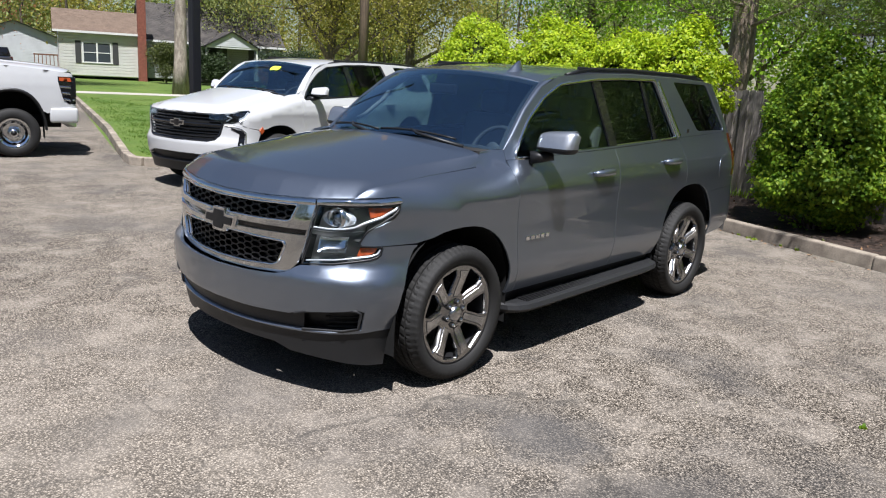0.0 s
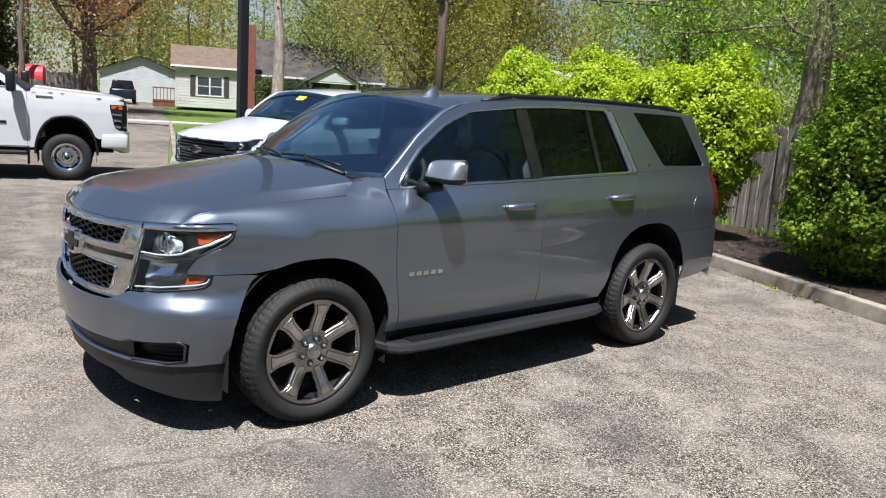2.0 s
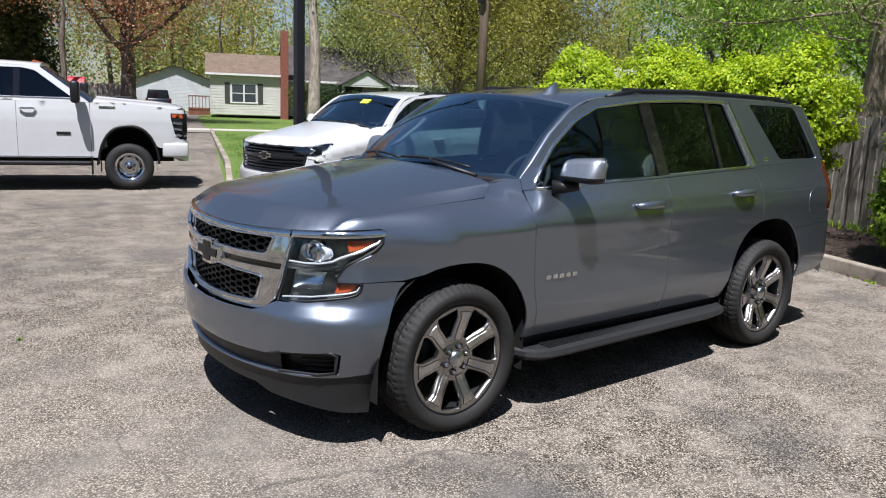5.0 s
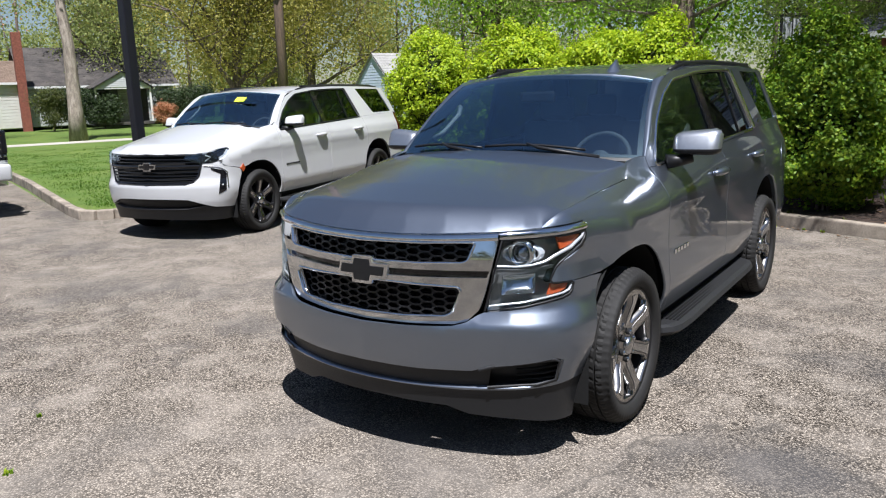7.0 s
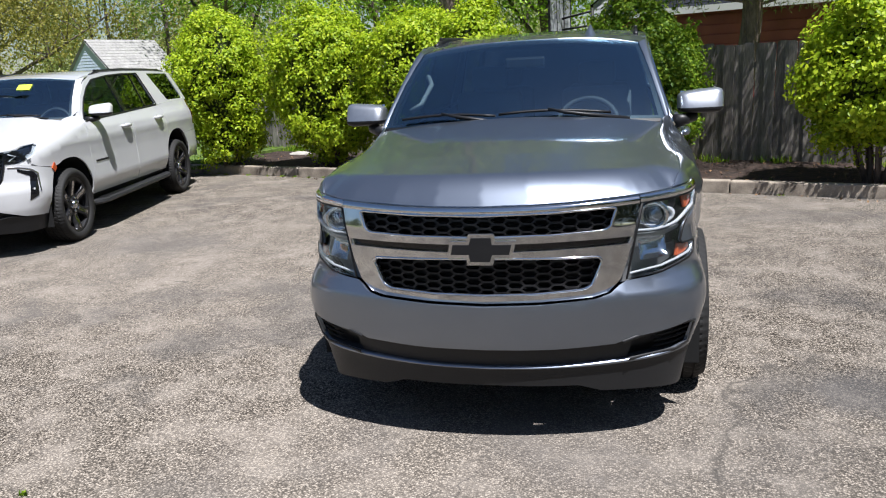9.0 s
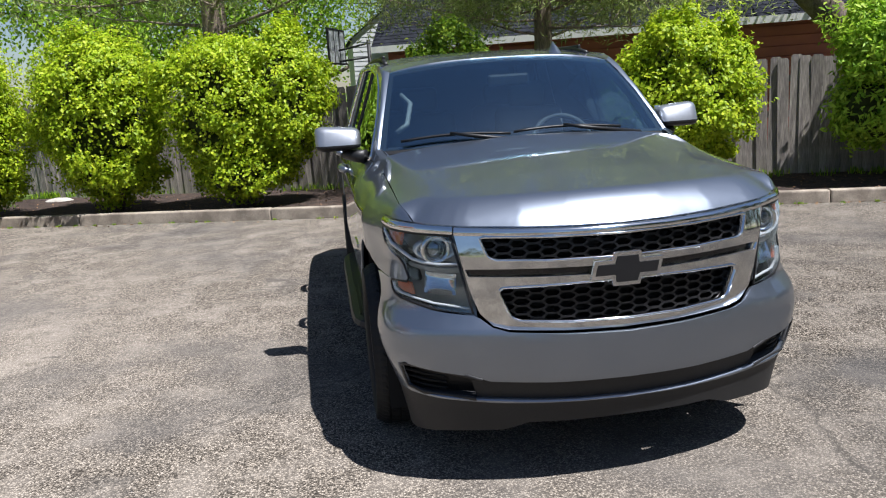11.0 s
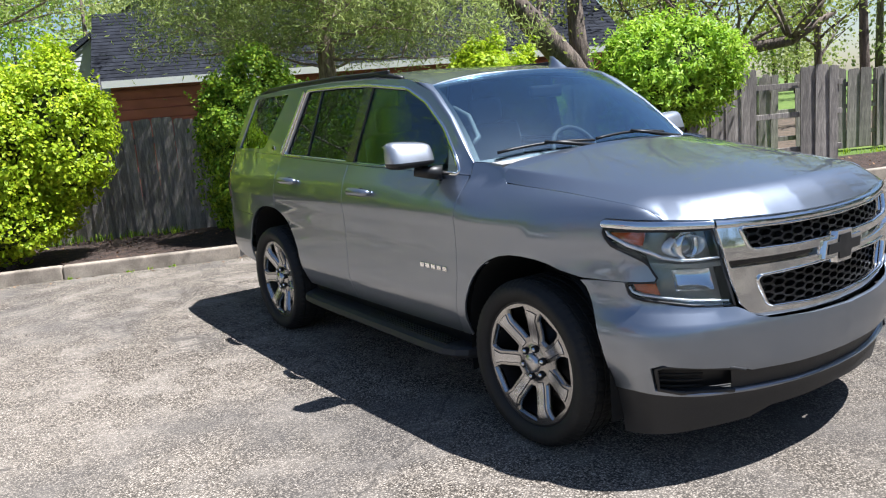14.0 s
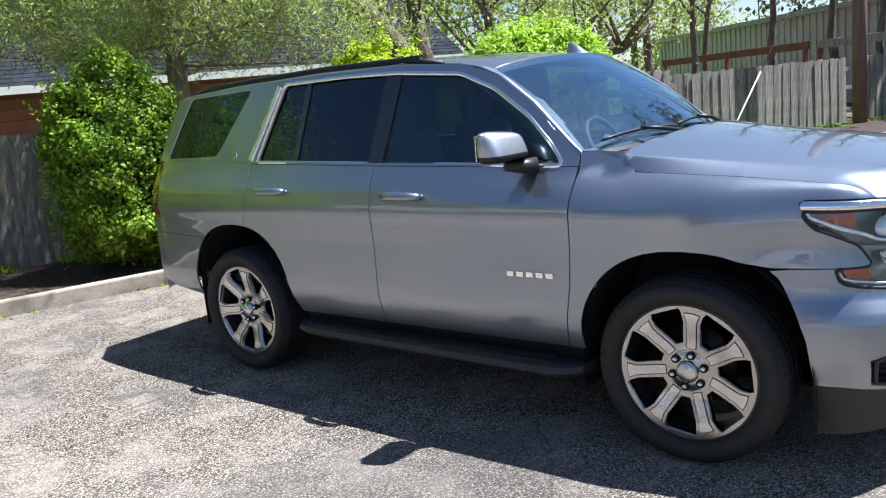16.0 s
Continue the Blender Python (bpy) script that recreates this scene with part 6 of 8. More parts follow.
M_OLDROOF = mat("old_shingle", (0.092, 0.082, 0.075), rough=0.95, color2=(0.051, 0.046, 0.044), vscale=1.5, grain=0.25, gscale=12.0)
M_BRICK = mat("red_brick", (0.26, 0.09, 0.06), rough=0.9, vary=0.35, vscale=7.0, grain=0.2, gscale=20.0)
M_WINDOW = mat("window_glass", (0.05, 0.06, 0.07), rough=0.05, spec=0.8)
M_WHITEPAINT = mat("white_paint", (0.74, 0.74, 0.72), rough=0.5, vary=0.06, vscale=2.0)
M_SHUTTER = mat("dark_shutter", (0.05, 0.05, 0.05), rough=0.6)
M_REDSHOP = mat("red_metal", (0.50, 0.03, 0.045), rough=0.5, vary=0.08, vscale=0.8)
M_METALWALL = mat("grey_metal_wall", (0.46, 0.44, 0.42), rough=0.6, vary=0.15, vscale=0.7, grain=0.1, gscale=5.0)
M_CABLE = mat("black_cable", (0.012, 0.012, 0.012), rough=0.6)
M_NAVY = mat("navy_paint", (0.012, 0.016, 0.028), rough=0.3, coat=0.8)
M_DECK = mat("red_brown_timber", (0.22, 0.09, 0.05), rough=0.8, vary=0.3, vscale=3.0)
L_GOLD = leaf_mat("golden_leaf", (0.22, 0.35, 0.010), (0.39, 0.52, 0.016), (0.56, 0.64, 0.03), 0.42)
L_DARK = leaf_mat("deep_green_leaf", (0.085, 0.19, 0.012), (0.20, 0.34, 0.022), (0.38, 0.48, 0.035), 0.4)
L_MID = leaf_mat("fresh_green_leaf", (0.17, 0.33, 0.018), (0.32, 0.51, 0.036), (0.47, 0.62, 0.06), 0.42)
L_SPRING = leaf_mat("spring_leaf", (0.13, 0.18, 0.03), (0.23, 0.28, 0.052), (0.35, 0.38, 0.085), 0.42)
L_OLIVE = leaf_mat("olive_leaf", (0.23, 0.215, 0.040), (0.33, 0.30, 0.058), (0.43, 0.385, 0.090), 0.46)
L_RUST = leaf_mat("rust_leaf", (0.42, 0.17, 0.09), (0.54, 0.26, 0.14), (0.64, 0.39, 0.22), 0.45)
L_FAR = leaf_mat("far_leaf", (0.22, 0.275, 0.080), (0.30, 0.345, 0.105), (0.38, 0.41, 0.145), 0.48)
L_LAWN = leaf_mat("lawn_leaf", (0.052, 0.126, 0.010), (0.096, 0.191, 0.017), (0.157, 0.252, 0.030), 0.3)
L_DULL = leaf_mat("dull_leaf", (0.045, 0.06, 0.03), (0.07, 0.085, 0.04), (0.10, 0.11, 0.06), 0.3)
L_PINE = leaf_mat("pine_needle", (0.20, 0.27, 0.075), (0.34, 0.41, 0.12), (0.48, 0.54, 0.19), trans=0.5)
L_DEEP = leaf_mat("evergreen_leaf", (0.02, 0.035, 0.012), (0.035, 0.06, 0.02), (0.06, 0.09, 0.03), 0.2)
L_MOSS = leaf_mat("moss_green_leaf", (0.03, 0.045, 0.01), (0.07, 0.09, 0.02), (0.13, 0.14, 0.03), 0.25)
# near-black green: the shade deep inside a shrub, put into a colour
L_CORE = mat("crown_shade", (0.035, 0.05, 0.008), rough=1.0, vary=0.4, vscale=6.0)


# ---- lot, kerbs, ground ----
KD = Vector((0.940, -0.341))           # along the back kerb
KN = Vector((0.341, 0.940))            # away from the lot
K0 = Vector((0.9, 5.98))


def kpt(a, b, z=0.0):
    p = K0 + KD * a + KN * b
    return Vector((p.x, p.y, z))


def slab(name, pts, z, material, label, thick=0.3, category="", kind="structure"):
    bm = bmesh.new()
    top = [bm.verts.new((p[0], p[1], z)) for p in pts]
    bot = [bm.verts.new((p[0], p[1], z - thick)) for p in pts]
    bm.faces.new(top)
    n = len(pts)
    for k in range(n):
        bm.faces.new((top[k], bot[k], bot[(k + 1) % n], top[(k + 1) % n]))
    bmesh.ops.recalc_face_normals(bm, faces=bm.faces[:])
    ob = part(name, bm, material, None, smooth=False)
    return tagged(ob, label, category or name.split("_")[0], kind=kind)


slab("ground", [(-700, -700), (700, -700), (700, 700), (-700, 700)], -0.035, M_GRASS, "grassy ground reaching the horizon", category="ground")
I0, I1 = Vector((-8.45, 2.92)), Vector((-30.6, 11.1))   # edge of the grass along the drive
lot = [(60, -60), (60, -15.4), kpt(60, 0)[:2], kpt(-8.9, 0)[:2], (-8.35, 3.1), (-8.6, 2.86), (-9.2, 2.95), tuple(I1), (-47.0, 16.6), (-63.0, 23.5), (-66.0, 17.0), (-50.0, 9.0), (-42.0, -8.0), (-60, -60)]
slab("pavement", [tuple(p) for p in lot], 0.0, M_ASPH, "worn sun-bleached asphalt lot with speckled aggregate", category="pavement")


def kerb_run(pts, closed=False, w=0.15, h=0.15, piece=3.0, name="kerb", label="weathered concrete kerb stone edge"):
    """Kerb stones with bevelled tops and open joints along a polyline; the lot lies to the left of the way."""
    root = thing(name, Matrix.Identity(4), label, "kerb", kind="structure")
    for (a, b) in zip(pts, pts[1:]):
        a, b = Vector(a), Vector(b)
        d = b - a
        L = d.length
        n = max(1, round(L / piece))
        for k in range(n):
            p = a + d * ((k + 0.5) / n)
            bm = bmesh.new()
            box(bm, (0, 0, 0), (L / n - 0.008, w, h + 0.2), 0.018)
            for v in bm.verts:
                if v.co.z > 0 and v.co.y < 0:
                    v.co.y += 0.02
            ob = part("kerb_stone", bm, M_KERB, root, smooth=False)
            ob.matrix_basis = Matrix.Translation((p.x, p.y, h - (h + 0.2) / 2 + 0.003 * math.sin(p.x * 3.1))) @ Matrix.Rotation(math.atan2(d.y, d.x), 4, "Z")
    return root


kerb_run([kpt(-8.9, 0.075)[:2], kpt(-3.0, 0.095)[:2], kpt(1.0, 0.075)[:2], kpt(26, 0.075)[:2]])
arc = [(-8.52 + 0.33 * math.cos(t), 3.20 + 0.33 * math.sin(t)) for t in (radians(10 - 20 * k) for k in range(8))]
kerb_run([tuple(kpt(-8.9, 0.0)[:2]), (-8.28, 3.35)][::-1], piece=2.0)
kerb_run([(-8.28, 3.35), (-8.27, 3.12), (-8.42, 2.93), (-8.66, 2.86), (-9.2, 3.02), tuple(I0 + (I1 - I0) * 0.25), tuple(I1)], piece=2.4)
slab("grass_island", [(-8.40, 3.3), (-8.5, 3.05), (-8.75, 2.97), (-9.25, 3.12), (I1.x + 0.1, I1.y + 0.1), (-19, 42), tuple(kpt(-9.1, 25)[:2]), tuple(kpt(-8.98, 0.1)[:2])], 0.125, M_GRASS, "mown grass island by the drive", category="grass", thick=0.2)
slab("planting_bed", [tuple(kpt(-8.9, 0.13)[:2]), tuple(kpt(26, 0.13)[:2]), tuple(kpt(26, 2.3)[:2]), tuple(kpt(-8.9, 2.6)[:2])], 0.085, M_MULCH, "dark bark mulch bed behind the kerb", category="mulch", thick=0.2)
# made-up brown ground, added so that the second fence's gaps show brown
slab("bare_soil", [(9.6, 8.2), (30.2, -2.0), (36.0, 9.0), (15.0, 19.0)], -0.02, M_SOIL, "brown ground added to show through the fence gaps", category="soil", thick=0.1)
slab("walk", [(-37.5, -7.0), (-36.0, -7.6), (-17.0, 41.0), (-18.6, 41.6)], 0.14, M_WALKWAY, "pale concrete walk across the lawn", category="path", thick=0.1)


# ---- foliage ----
def leaf_arrays(pos, nrm, size, rng, aspect=0.6, fold=0.25):
    """Kite-shaped leaves: four corners each, folded along the middle."""
    n = len(pos)
    d = rng.normal(size=(n, 3))
    d -= (d * nrm).sum(1)[:, None] * nrm * rng.uniform(0.2, 0.9, (n, 1))
    d /= np.linalg.norm(d, axis=1)[:, None] + 1e-9
    s = np.cross(nrm, d)
    s /= np.linalg.norm(s, axis=1)[:, None] + 1e-9
    L = size * rng.uniform(0.6, 1.25, (n, 1))
    W = L * aspect * 0.5
    up = np.cross(d, s)
    co = np.stack([pos - d * L * 0.5, pos + s * W + up * L * fold * 0.4, pos + d * L * 0.5, pos - s * W + up * L * fold * 0.4], 1)
    return co.reshape(-1, 3)


def leaf_mesh(name, pos, nrm, size, material, parent, rng, aspect=0.6):
    co = leaf_arrays(pos, nrm, size, rng, aspect)
    n = len(pos)
    me = bpy.data.meshes.new(name)
    me.vertices.add(4 * n)
    me.vertices.foreach_set("co", co.astype(np.float32).ravel())
    idx = (np.arange(n)[:, None] * 4 + np.array([0, 1, 2, 0, 2, 3])).ravel()
    me.loops.add(6 * n)
    me.loops.foreach_set("vertex_index", idx.astype(np.int32))
    me.polygons.add(2 * n)
    me.polygons.foreach_set("loop_start", (np.arange(2 * n) * 3).astype(np.int32))
    me.update(calc_edges=True)
    me.validate()
    return finish(name, me, material, parent, smooth=False)


def unit(rng, n):
    v = rng.normal(size=(n, 3))
    return v / np.linalg.norm(v, axis=1)[:, None]


def blob_points(rng, n, c, r, lumps=26, depth=0.26, flat=-1.0, amp=0.16):
    """Points in the outer shell of a lumpy ellipsoid, with outward normals."""
    d = unit(rng, n)
    d = d[d[:, 2] > flat]
    ld = unit(rng, lumps)
    k = (d @ ld.T)
    h = np.exp((k - 1) * 18) @ rng.uniform(0.4, 1.0, lumps)
    R = 1 - amp + amp * np.clip(h, 0, 1.4)
    t = 1 - depth * rng.random(len(d)) ** 1.7
    p = d * (R * t)[:, None] * np.array(r) + np.array(c)
    nr = d / np.array(r)
    nr = nr / np.linalg.norm(nr, axis=1)[:, None]
    nr = nr + rng.normal(scale=0.40, size=nr.shape) + np.array([0, 0, 0.35])
    return p, nr / np.linalg.norm(nr, axis=1)[:, None]


# a solid lump added inside a crown, coloured as the shade between its leaves
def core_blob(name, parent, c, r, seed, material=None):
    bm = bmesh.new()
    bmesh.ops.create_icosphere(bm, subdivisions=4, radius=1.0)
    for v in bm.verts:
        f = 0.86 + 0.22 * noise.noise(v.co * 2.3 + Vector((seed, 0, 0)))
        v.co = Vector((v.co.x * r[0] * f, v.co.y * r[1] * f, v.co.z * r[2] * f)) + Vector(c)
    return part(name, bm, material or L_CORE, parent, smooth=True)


def bush(at, r, h, material, seed, n=15000, size=0.066, label="", leg=0.35, aspect=0.62, extra=(), shoots=1.6, skirt=0.45):
    """A clipped shrub: several stems, a dark solid core painted as the inner shade and a lumpy crown of single leaves.
    """
    rng = np.random.default_rng(seed)
    b = thing("bush", pose(at[0], at[1], 0.085), label, "bush", "shrubs along the fence")
    cz = leg + (h - leg) / 2
    blobs = [((0, 0, cz - 0.085), (r[0], r[1], (h - leg) / 2))] + [(c, q) for c, q in extra]
    for i in range(9):
        bm = bmesh.new()
        a = rng.uniform(0, 6.28)
        e = rng.uniform(0.3, 0.75)
        tube(bm, [(0.10 * math.cos(a), 0.10 * math.sin(a), -0.05), (0.28 * e * math.cos(a), 0.28 * e * math.sin(a), leg * 0.7), (r[0] * 0.6 * e * math.cos(a), r[1] * 0.6 * e * math.sin(a), cz)], [0.028, 0.022, 0.012], 7)
        part("stem", bm, M_BARK, b)
    P, N = [], []
    tot = sum(q[0] * q[2] for _, q in blobs)
    for c, q in blobs:
        m = int(n * q[0] * q[2] / tot)
        p, nn = blob_points(rng, int(m * 0.16), c, q, amp=0.22, depth=0.34)
        P.append(p)
        N.append(nn)
        kc = max(60, int(150 * q[0] * q[2] * 1.1))
        cp, cn = blob_points(rng, kc, c, (q[0] * 0.95, q[1] * 0.95, q[2] * 0.95), amp=0.24, depth=0.16, lumps=20)
        rad = rng.uniform(0.10, 0.22, len(cp))
        w = rad ** 2
        idx = rng.choice(len(cp), int(m * 0.66), p=w / w.sum())
        d = unit(rng, len(idx)) * rng.random((len(idx), 1)) ** 0.4
        P.append(cp[idx] + d * rad[idx][:, None] * np.array([1.0, 1.0, 0.85]))
        v = d + cn[idx] * 0.7 + rng.normal(scale=0.35, size=d.shape) + np.array([0, 0, 0.35])
        N.append(v / np.linalg.norm(v, axis=1)[:, None])
        # young shoots that break the outline
        sid = rng.choice(len(cp), int(kc * shoots))
        tip = cn[sid] + rng.normal(scale=0.45, size=(len(sid), 3)) + np.array([0, 0, 0.45])
        tip *= (rng.uniform(0.14, 0.34, len(sid)) / np.linalg.norm(tip, axis=1))[:, None]
        k = np.repeat(np.arange(len(sid)), 11)
        f = rng.random((len(k), 1))
        P.append(cp[sid][k] + tip[k] * f + rng.normal(scale=0.016, size=(len(k), 3)))
        v = tip[k] * 2.0 + rng.normal(scale=0.5, size=(len(k), 3)) + np.array([0, 0, 0.3])
        N.append(v / np.linalg.norm(v, axis=1)[:, None])
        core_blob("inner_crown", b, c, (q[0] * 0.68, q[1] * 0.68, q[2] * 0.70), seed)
    P, N = np.concatenate(P), np.concatenate(N)
    # the skirt is thinner than the top
    keep = rng.random(len(P)) < np.clip(skirt + 0.9 * (P[:, 2] - leg) / (h - leg), skirt, 1.0)
    P, N = P[keep], N[keep]
    leaf_mesh("crown", P, N, size, material, b, rng, aspect)
    return b


bush((-6.25, 8.75), (1.02, 0.95), 3.05, L_GOLD, 11, 52000, 0.060, label="clipped round golden-green shrub behind the kerb", leg=0.25, extra=[((0.0, 0.0, 0.62), (0.80, 0.72, 0.52))], shoots=0.12)
bush((-4.32, 8.62), (1.12, 1.02), 3.04, L_GOLD, 12, 66000, 0.062, label="clipped round golden-green shrub behind the kerb", leg=0.22, extra=[((0.1, 0.0, 0.60), (0.85, 0.75, 0.50))], shoots=0.12)
bush((-2.40, 8.02), (1.05, 0.95), 2.85, L_GOLD, 13, 84000, 0.062, label="broad golden-green shrub in front of the fence", leg=0.16, extra=[((0.80, -0.12, 1.52), (0.68, 0.70, 1.20)), ((0.1, -0.1, 0.52), (0.85, 0.75, 0.48))], shoots=0.3)
bush((0.82, 7.2), (1.02, 0.86), 2.56, L_DARK, 14, 80000, 0.060, label="dense deep-green shrub in front of the fence", leg=0.04, skirt=0.9, extra=[((0.0, -0.05, 0.62), (0.92, 0.80, 0.58))])
bush((3.47, 5.70), (1.10, 0.86), 2.42, L_GOLD, 15, 60000, 0.062, label="rounded golden-green shrub in front of the fence", leg=0.28)
bush((6.50, 5.22), (1.50, 1.0), 2.72, L_MID, 16, 40000, 0.10, label="open fresh-green shrub with bare stems below", leg=0.80, aspect=0.36, extra=[((-0.6, 0.0, 0.95), (0.75, 0.55, 0.6))])


# ---- fences ----
def fence_run(a, b, seed, height=1.72, gaps=(), z0=0.0, label="weathered grey cedar board fence", pw=0.14):
    rng = random.Random(seed)
    a, b = Vector(a), Vector(b)
    d = (b - a)
    L = d.length
    d.normalize()
    nrm = Vector((d.y, -d.x))
    ang = math.atan2(d.y, d.x)
    f = thing("fence", pose(a.x, a.y, z0, 0, 0, math.degrees(ang)), label, "fence", kind="structure")
    shapes = []
    for k in range(6):
        bm = bmesh.new()
        hh = height + rng.uniform(-0.03, 0.03)
        w = pw + 0.010
        vs = [(-w / 2, 0), (w / 2, 0), (w / 2, hh - 0.03), (w / 2 - 0.025, hh), (-w / 2 + 0.025, hh), (-w / 2, hh - 0.03)]
        fr = [bm.verts.new((x, -0.009, z)) for x, z in vs]
        bk = [bm.verts.new((x, 0.009, z)) for x, z in vs]
        bm.faces.new(fr)
        bm.faces.new(bk[::-1])
        for i in range(6):
            bm.faces.new((fr[i], bk[i], bk[(i + 1) % 6], fr[(i + 1) % 6]))
        bmesh.ops.recalc_face_normals(bm, faces=bm.faces[:])
        me = bpy.data.meshes.new("picket")
        bm.to_mesh(me)
        bm.free()
        me.materials.append(M_FENCE)
        shapes.append(me)
    n = int(L / pw)
    for k in range(n):
        if any(g0 <= k * pw <= g1 for g0, g1 in gaps):
            continue
        ob = new("picket", rng.choice(shapes))
        ob.parent = f
        ob.location = (k * pw + pw / 2, -0.03 - 0.020 * (k % 2) + rng.uniform(-0.002, 0.002), 0.03 + rng.uniform(-0.02, 0.02))
        ob.rotation_euler = (rng.uniform(-0.012, 0.012), rng.uniform(-0.018, 0.018), rng.uniform(-0.03, 0.03))
    for z in (0.35, height * 0.55, height - 0.28):
        boxpart("rail", (L / 2, 0.02, z), (L, 0.04, 0.09), M_FENCE, f, 0.004)
    k = 0.0
    while k < L:
        boxpart("post", (k, 0.07, height / 2), (0.09, 0.09, height), M_FENCE, f, 0.006)
        k += 2.4
    return f


fence_run((-9.6, 13.3), (10.27, 4.58), 3, gaps=((0.0, 1.2), (20.0, 20.75)))
fence_run((9.2, 7.7), (30.0, -2.5), 4, height=1.62, gaps=((1.2, 1.35), (2.5, 2.9), (4.6, 4.75), (9.9, 10.3), (11.4, 11.55)))


# ---- poles ----
def build_lamp_pole():
    t = thing("lamp_pole", pose(-9.4, 4.46, 0.0), "dark bronze square parking-lot lamp pole", "lamp")
    boxpart("shaft", (0, 0, 4.0), (0.16, 0.16, 8.0), M_LAMPPOLE, t, 0.012)
    boxpart("base_cover", (0, 0, 0.13), (0.30, 0.30, 0.26), M_LAMPPOLE, t, 0.02)
    boxpart("lamp_head", (0.45, 0, 7.9), (0.7, 0.35, 0.16), M_LAMPPOLE, t, 0.03)


build_lamp_pole()
upole = thing("utility_pole", pose(-16.35, 14.83, 0), "brown wooden utility pole carrying cables", "pole")
bm = bmesh.new()
tube(bm, [(0, 0, 0), (0.02, 0, 4.5), (0.05, 0, 9.5)], [0.17, 0.15, 0.12], 14)
part("shaft", bm, M_POLEWOOD, upole)


def cable(name, a, b, sag, r=0.018, label="black overhead cable"):
    bm = bmesh.new()
    a, b = Vector(a), Vector(b)
    tube(bm, [a.lerp(b, k / 24) - Vector((0, 0, sag * 4 * (k / 24) * (1 - k / 24))) for k in range(25)], r, 5)
    return tagged(part(name, bm, M_CABLE, None), label, "cable")


# ---- trees ----
def limb_path(rng, p, d, L, n=6, wander=0.18, lift=0.05):
    pts = [Vector(p)]
    d = Vector(d).normalized()
    for _ in range(n):
        d = (d + Vector((rng.uniform(-1, 1), rng.uniform(-1, 1), rng.uniform(-0.6, 1) + lift)) * wander).normalized()
        pts.append(pts[-1] + d * (L / n))
    return pts


def tree(at, height, radius, material, seed, n=9000, size=0.22, bark=None, trunk=0.22, crown_low=0.35, lean=(0, 0), limbs=11, label="", z=0.0, cluster=1.0, name="tree", aspect=0.6, limb_up=0.5, limb_r=0.42, leaf_low=0.0, crown_top=0.95):
    """A tapered trunk with limbs and twigs, and leaves in clumps along them."""
    rng = random.Random(seed)
    nr = np.random.default_rng(seed)
    t = thing(name, pose(at[0], at[1], z), label or "tall spring tree with fresh leaves", "tree" if name == "tree" else "bush")
    top = Vector((lean[0] * height, lean[1] * height, height * 0.9))
    bm = bmesh.new()
    tp = [Vector((0, 0, -0.1)).lerp(top, k / 8) + Vector((rng.uniform(-1, 1), rng.uniform(-1, 1), 0)) * (0.02 * height * (0 if k == 0 else 0.6)) for k in range(9)]
    tube(bm, tp, [trunk * (1.25 if k == 0 else 1 - 0.095 * k) for k in range(9)], 12)
    tips = []
    for i in range(limbs):
        f = crown_low + (crown_top - crown_low) * (i + rng.random() * 0.6) / limbs
        k = f * 8
        p = tp[int(k)].lerp(tp[min(8, int(k) + 1)], k - int(k))
        a = i * 2.4 + rng.uniform(-0.4, 0.4)
        L = radius * (1.15 - 0.55 * max(0, (f - 0.5) / 0.5)) * rng.uniform(0.75, 1.1)
        pts = limb_path(rng, p, (math.cos(a), math.sin(a), limb_up + 0.4 * rng.random()), L, 6)
        r0 = trunk * limb_r * (1.1 - f * 0.6)
        tube(bm, pts, [r0 * (1 - 0.14 * j) for j in range(7)], 7)
        for j in range(2, 7):
            tips.append((pts[j], 0.5 + 0.1 * j))
            for _ in range(2):
                q = limb_path(rng, pts[j], (rng.uniform(-1, 1), rng.uniform(-1, 1), rng.uniform(-0.1, 0.9)), L * 0.38, 3)
                tube(bm, q, [r0 * 0.32, r0 * 0.24, r0 * 0.16, r0 * 0.08], 5)
                tips += [(q[2], 0.8), (q[3], 1.0)]
    part("trunk", bm, bark or M_BARK, t)
    c = np.array([p[:] for p, _ in tips])
    w = np.array([q for _, q in tips])
    idx = nr.choice(len(c), n, p=w / w.sum())
    off = nr.normal(size=(n, 3)) * (radius * 0.17 * cluster)
    P = c[idx] + off
    ok = P[:, 2] > leaf_low + nr.normal(scale=0.25, size=n) * (leaf_low > 0)
    P, off, n = P[ok], off[ok], int(ok.sum())
    N = off / (np.linalg.norm(off, axis=1)[:, None] + 1e-6) + nr.normal(scale=0.5, size=(n, 3)) + np.array([0, 0, 0.4])
    N /= np.linalg.norm(N, axis=1)[:, None]
    leaf_mesh("crown", P, N, size, material, t, nr, aspect)
    return t


tree((-32.6, 17.4), 13.0, 2.8, L_SPRING, 21, 2500, 0.22, M_PALEBARK, 0.36, 0.66, label="tall pale-barked tree with a bare trunk")
tree((-26.5, 22.0), 9.5, 4.8, L_OLIVE, 22, 60000, 0.115, None, 0.26, 0.13, limbs=18, label="spreading yellow-olive budding tree", limb_up=0.75, limb_r=0.55, leaf_low=2.55)
tree((-41.2, 10.7), 13.5, 6.0, L_RUST, 23, 60000, 0.13, None, 0.46, 0.20, limbs=18, label="broad rust-red budding maple")
tree((-47.0, 4.0), 13.0, 5.0, L_RUST, 24, 44000, 0.15, None, 0.30, 0.42, label="rust-red budding maple past the shop", leaf_low=5.8)
tree((-38.3, 6.8), 12.0, 2.0, L_SPRING, 28, 1500, 0.2, None, 0.17, 0.7, label="slim bare-trunked street tree")
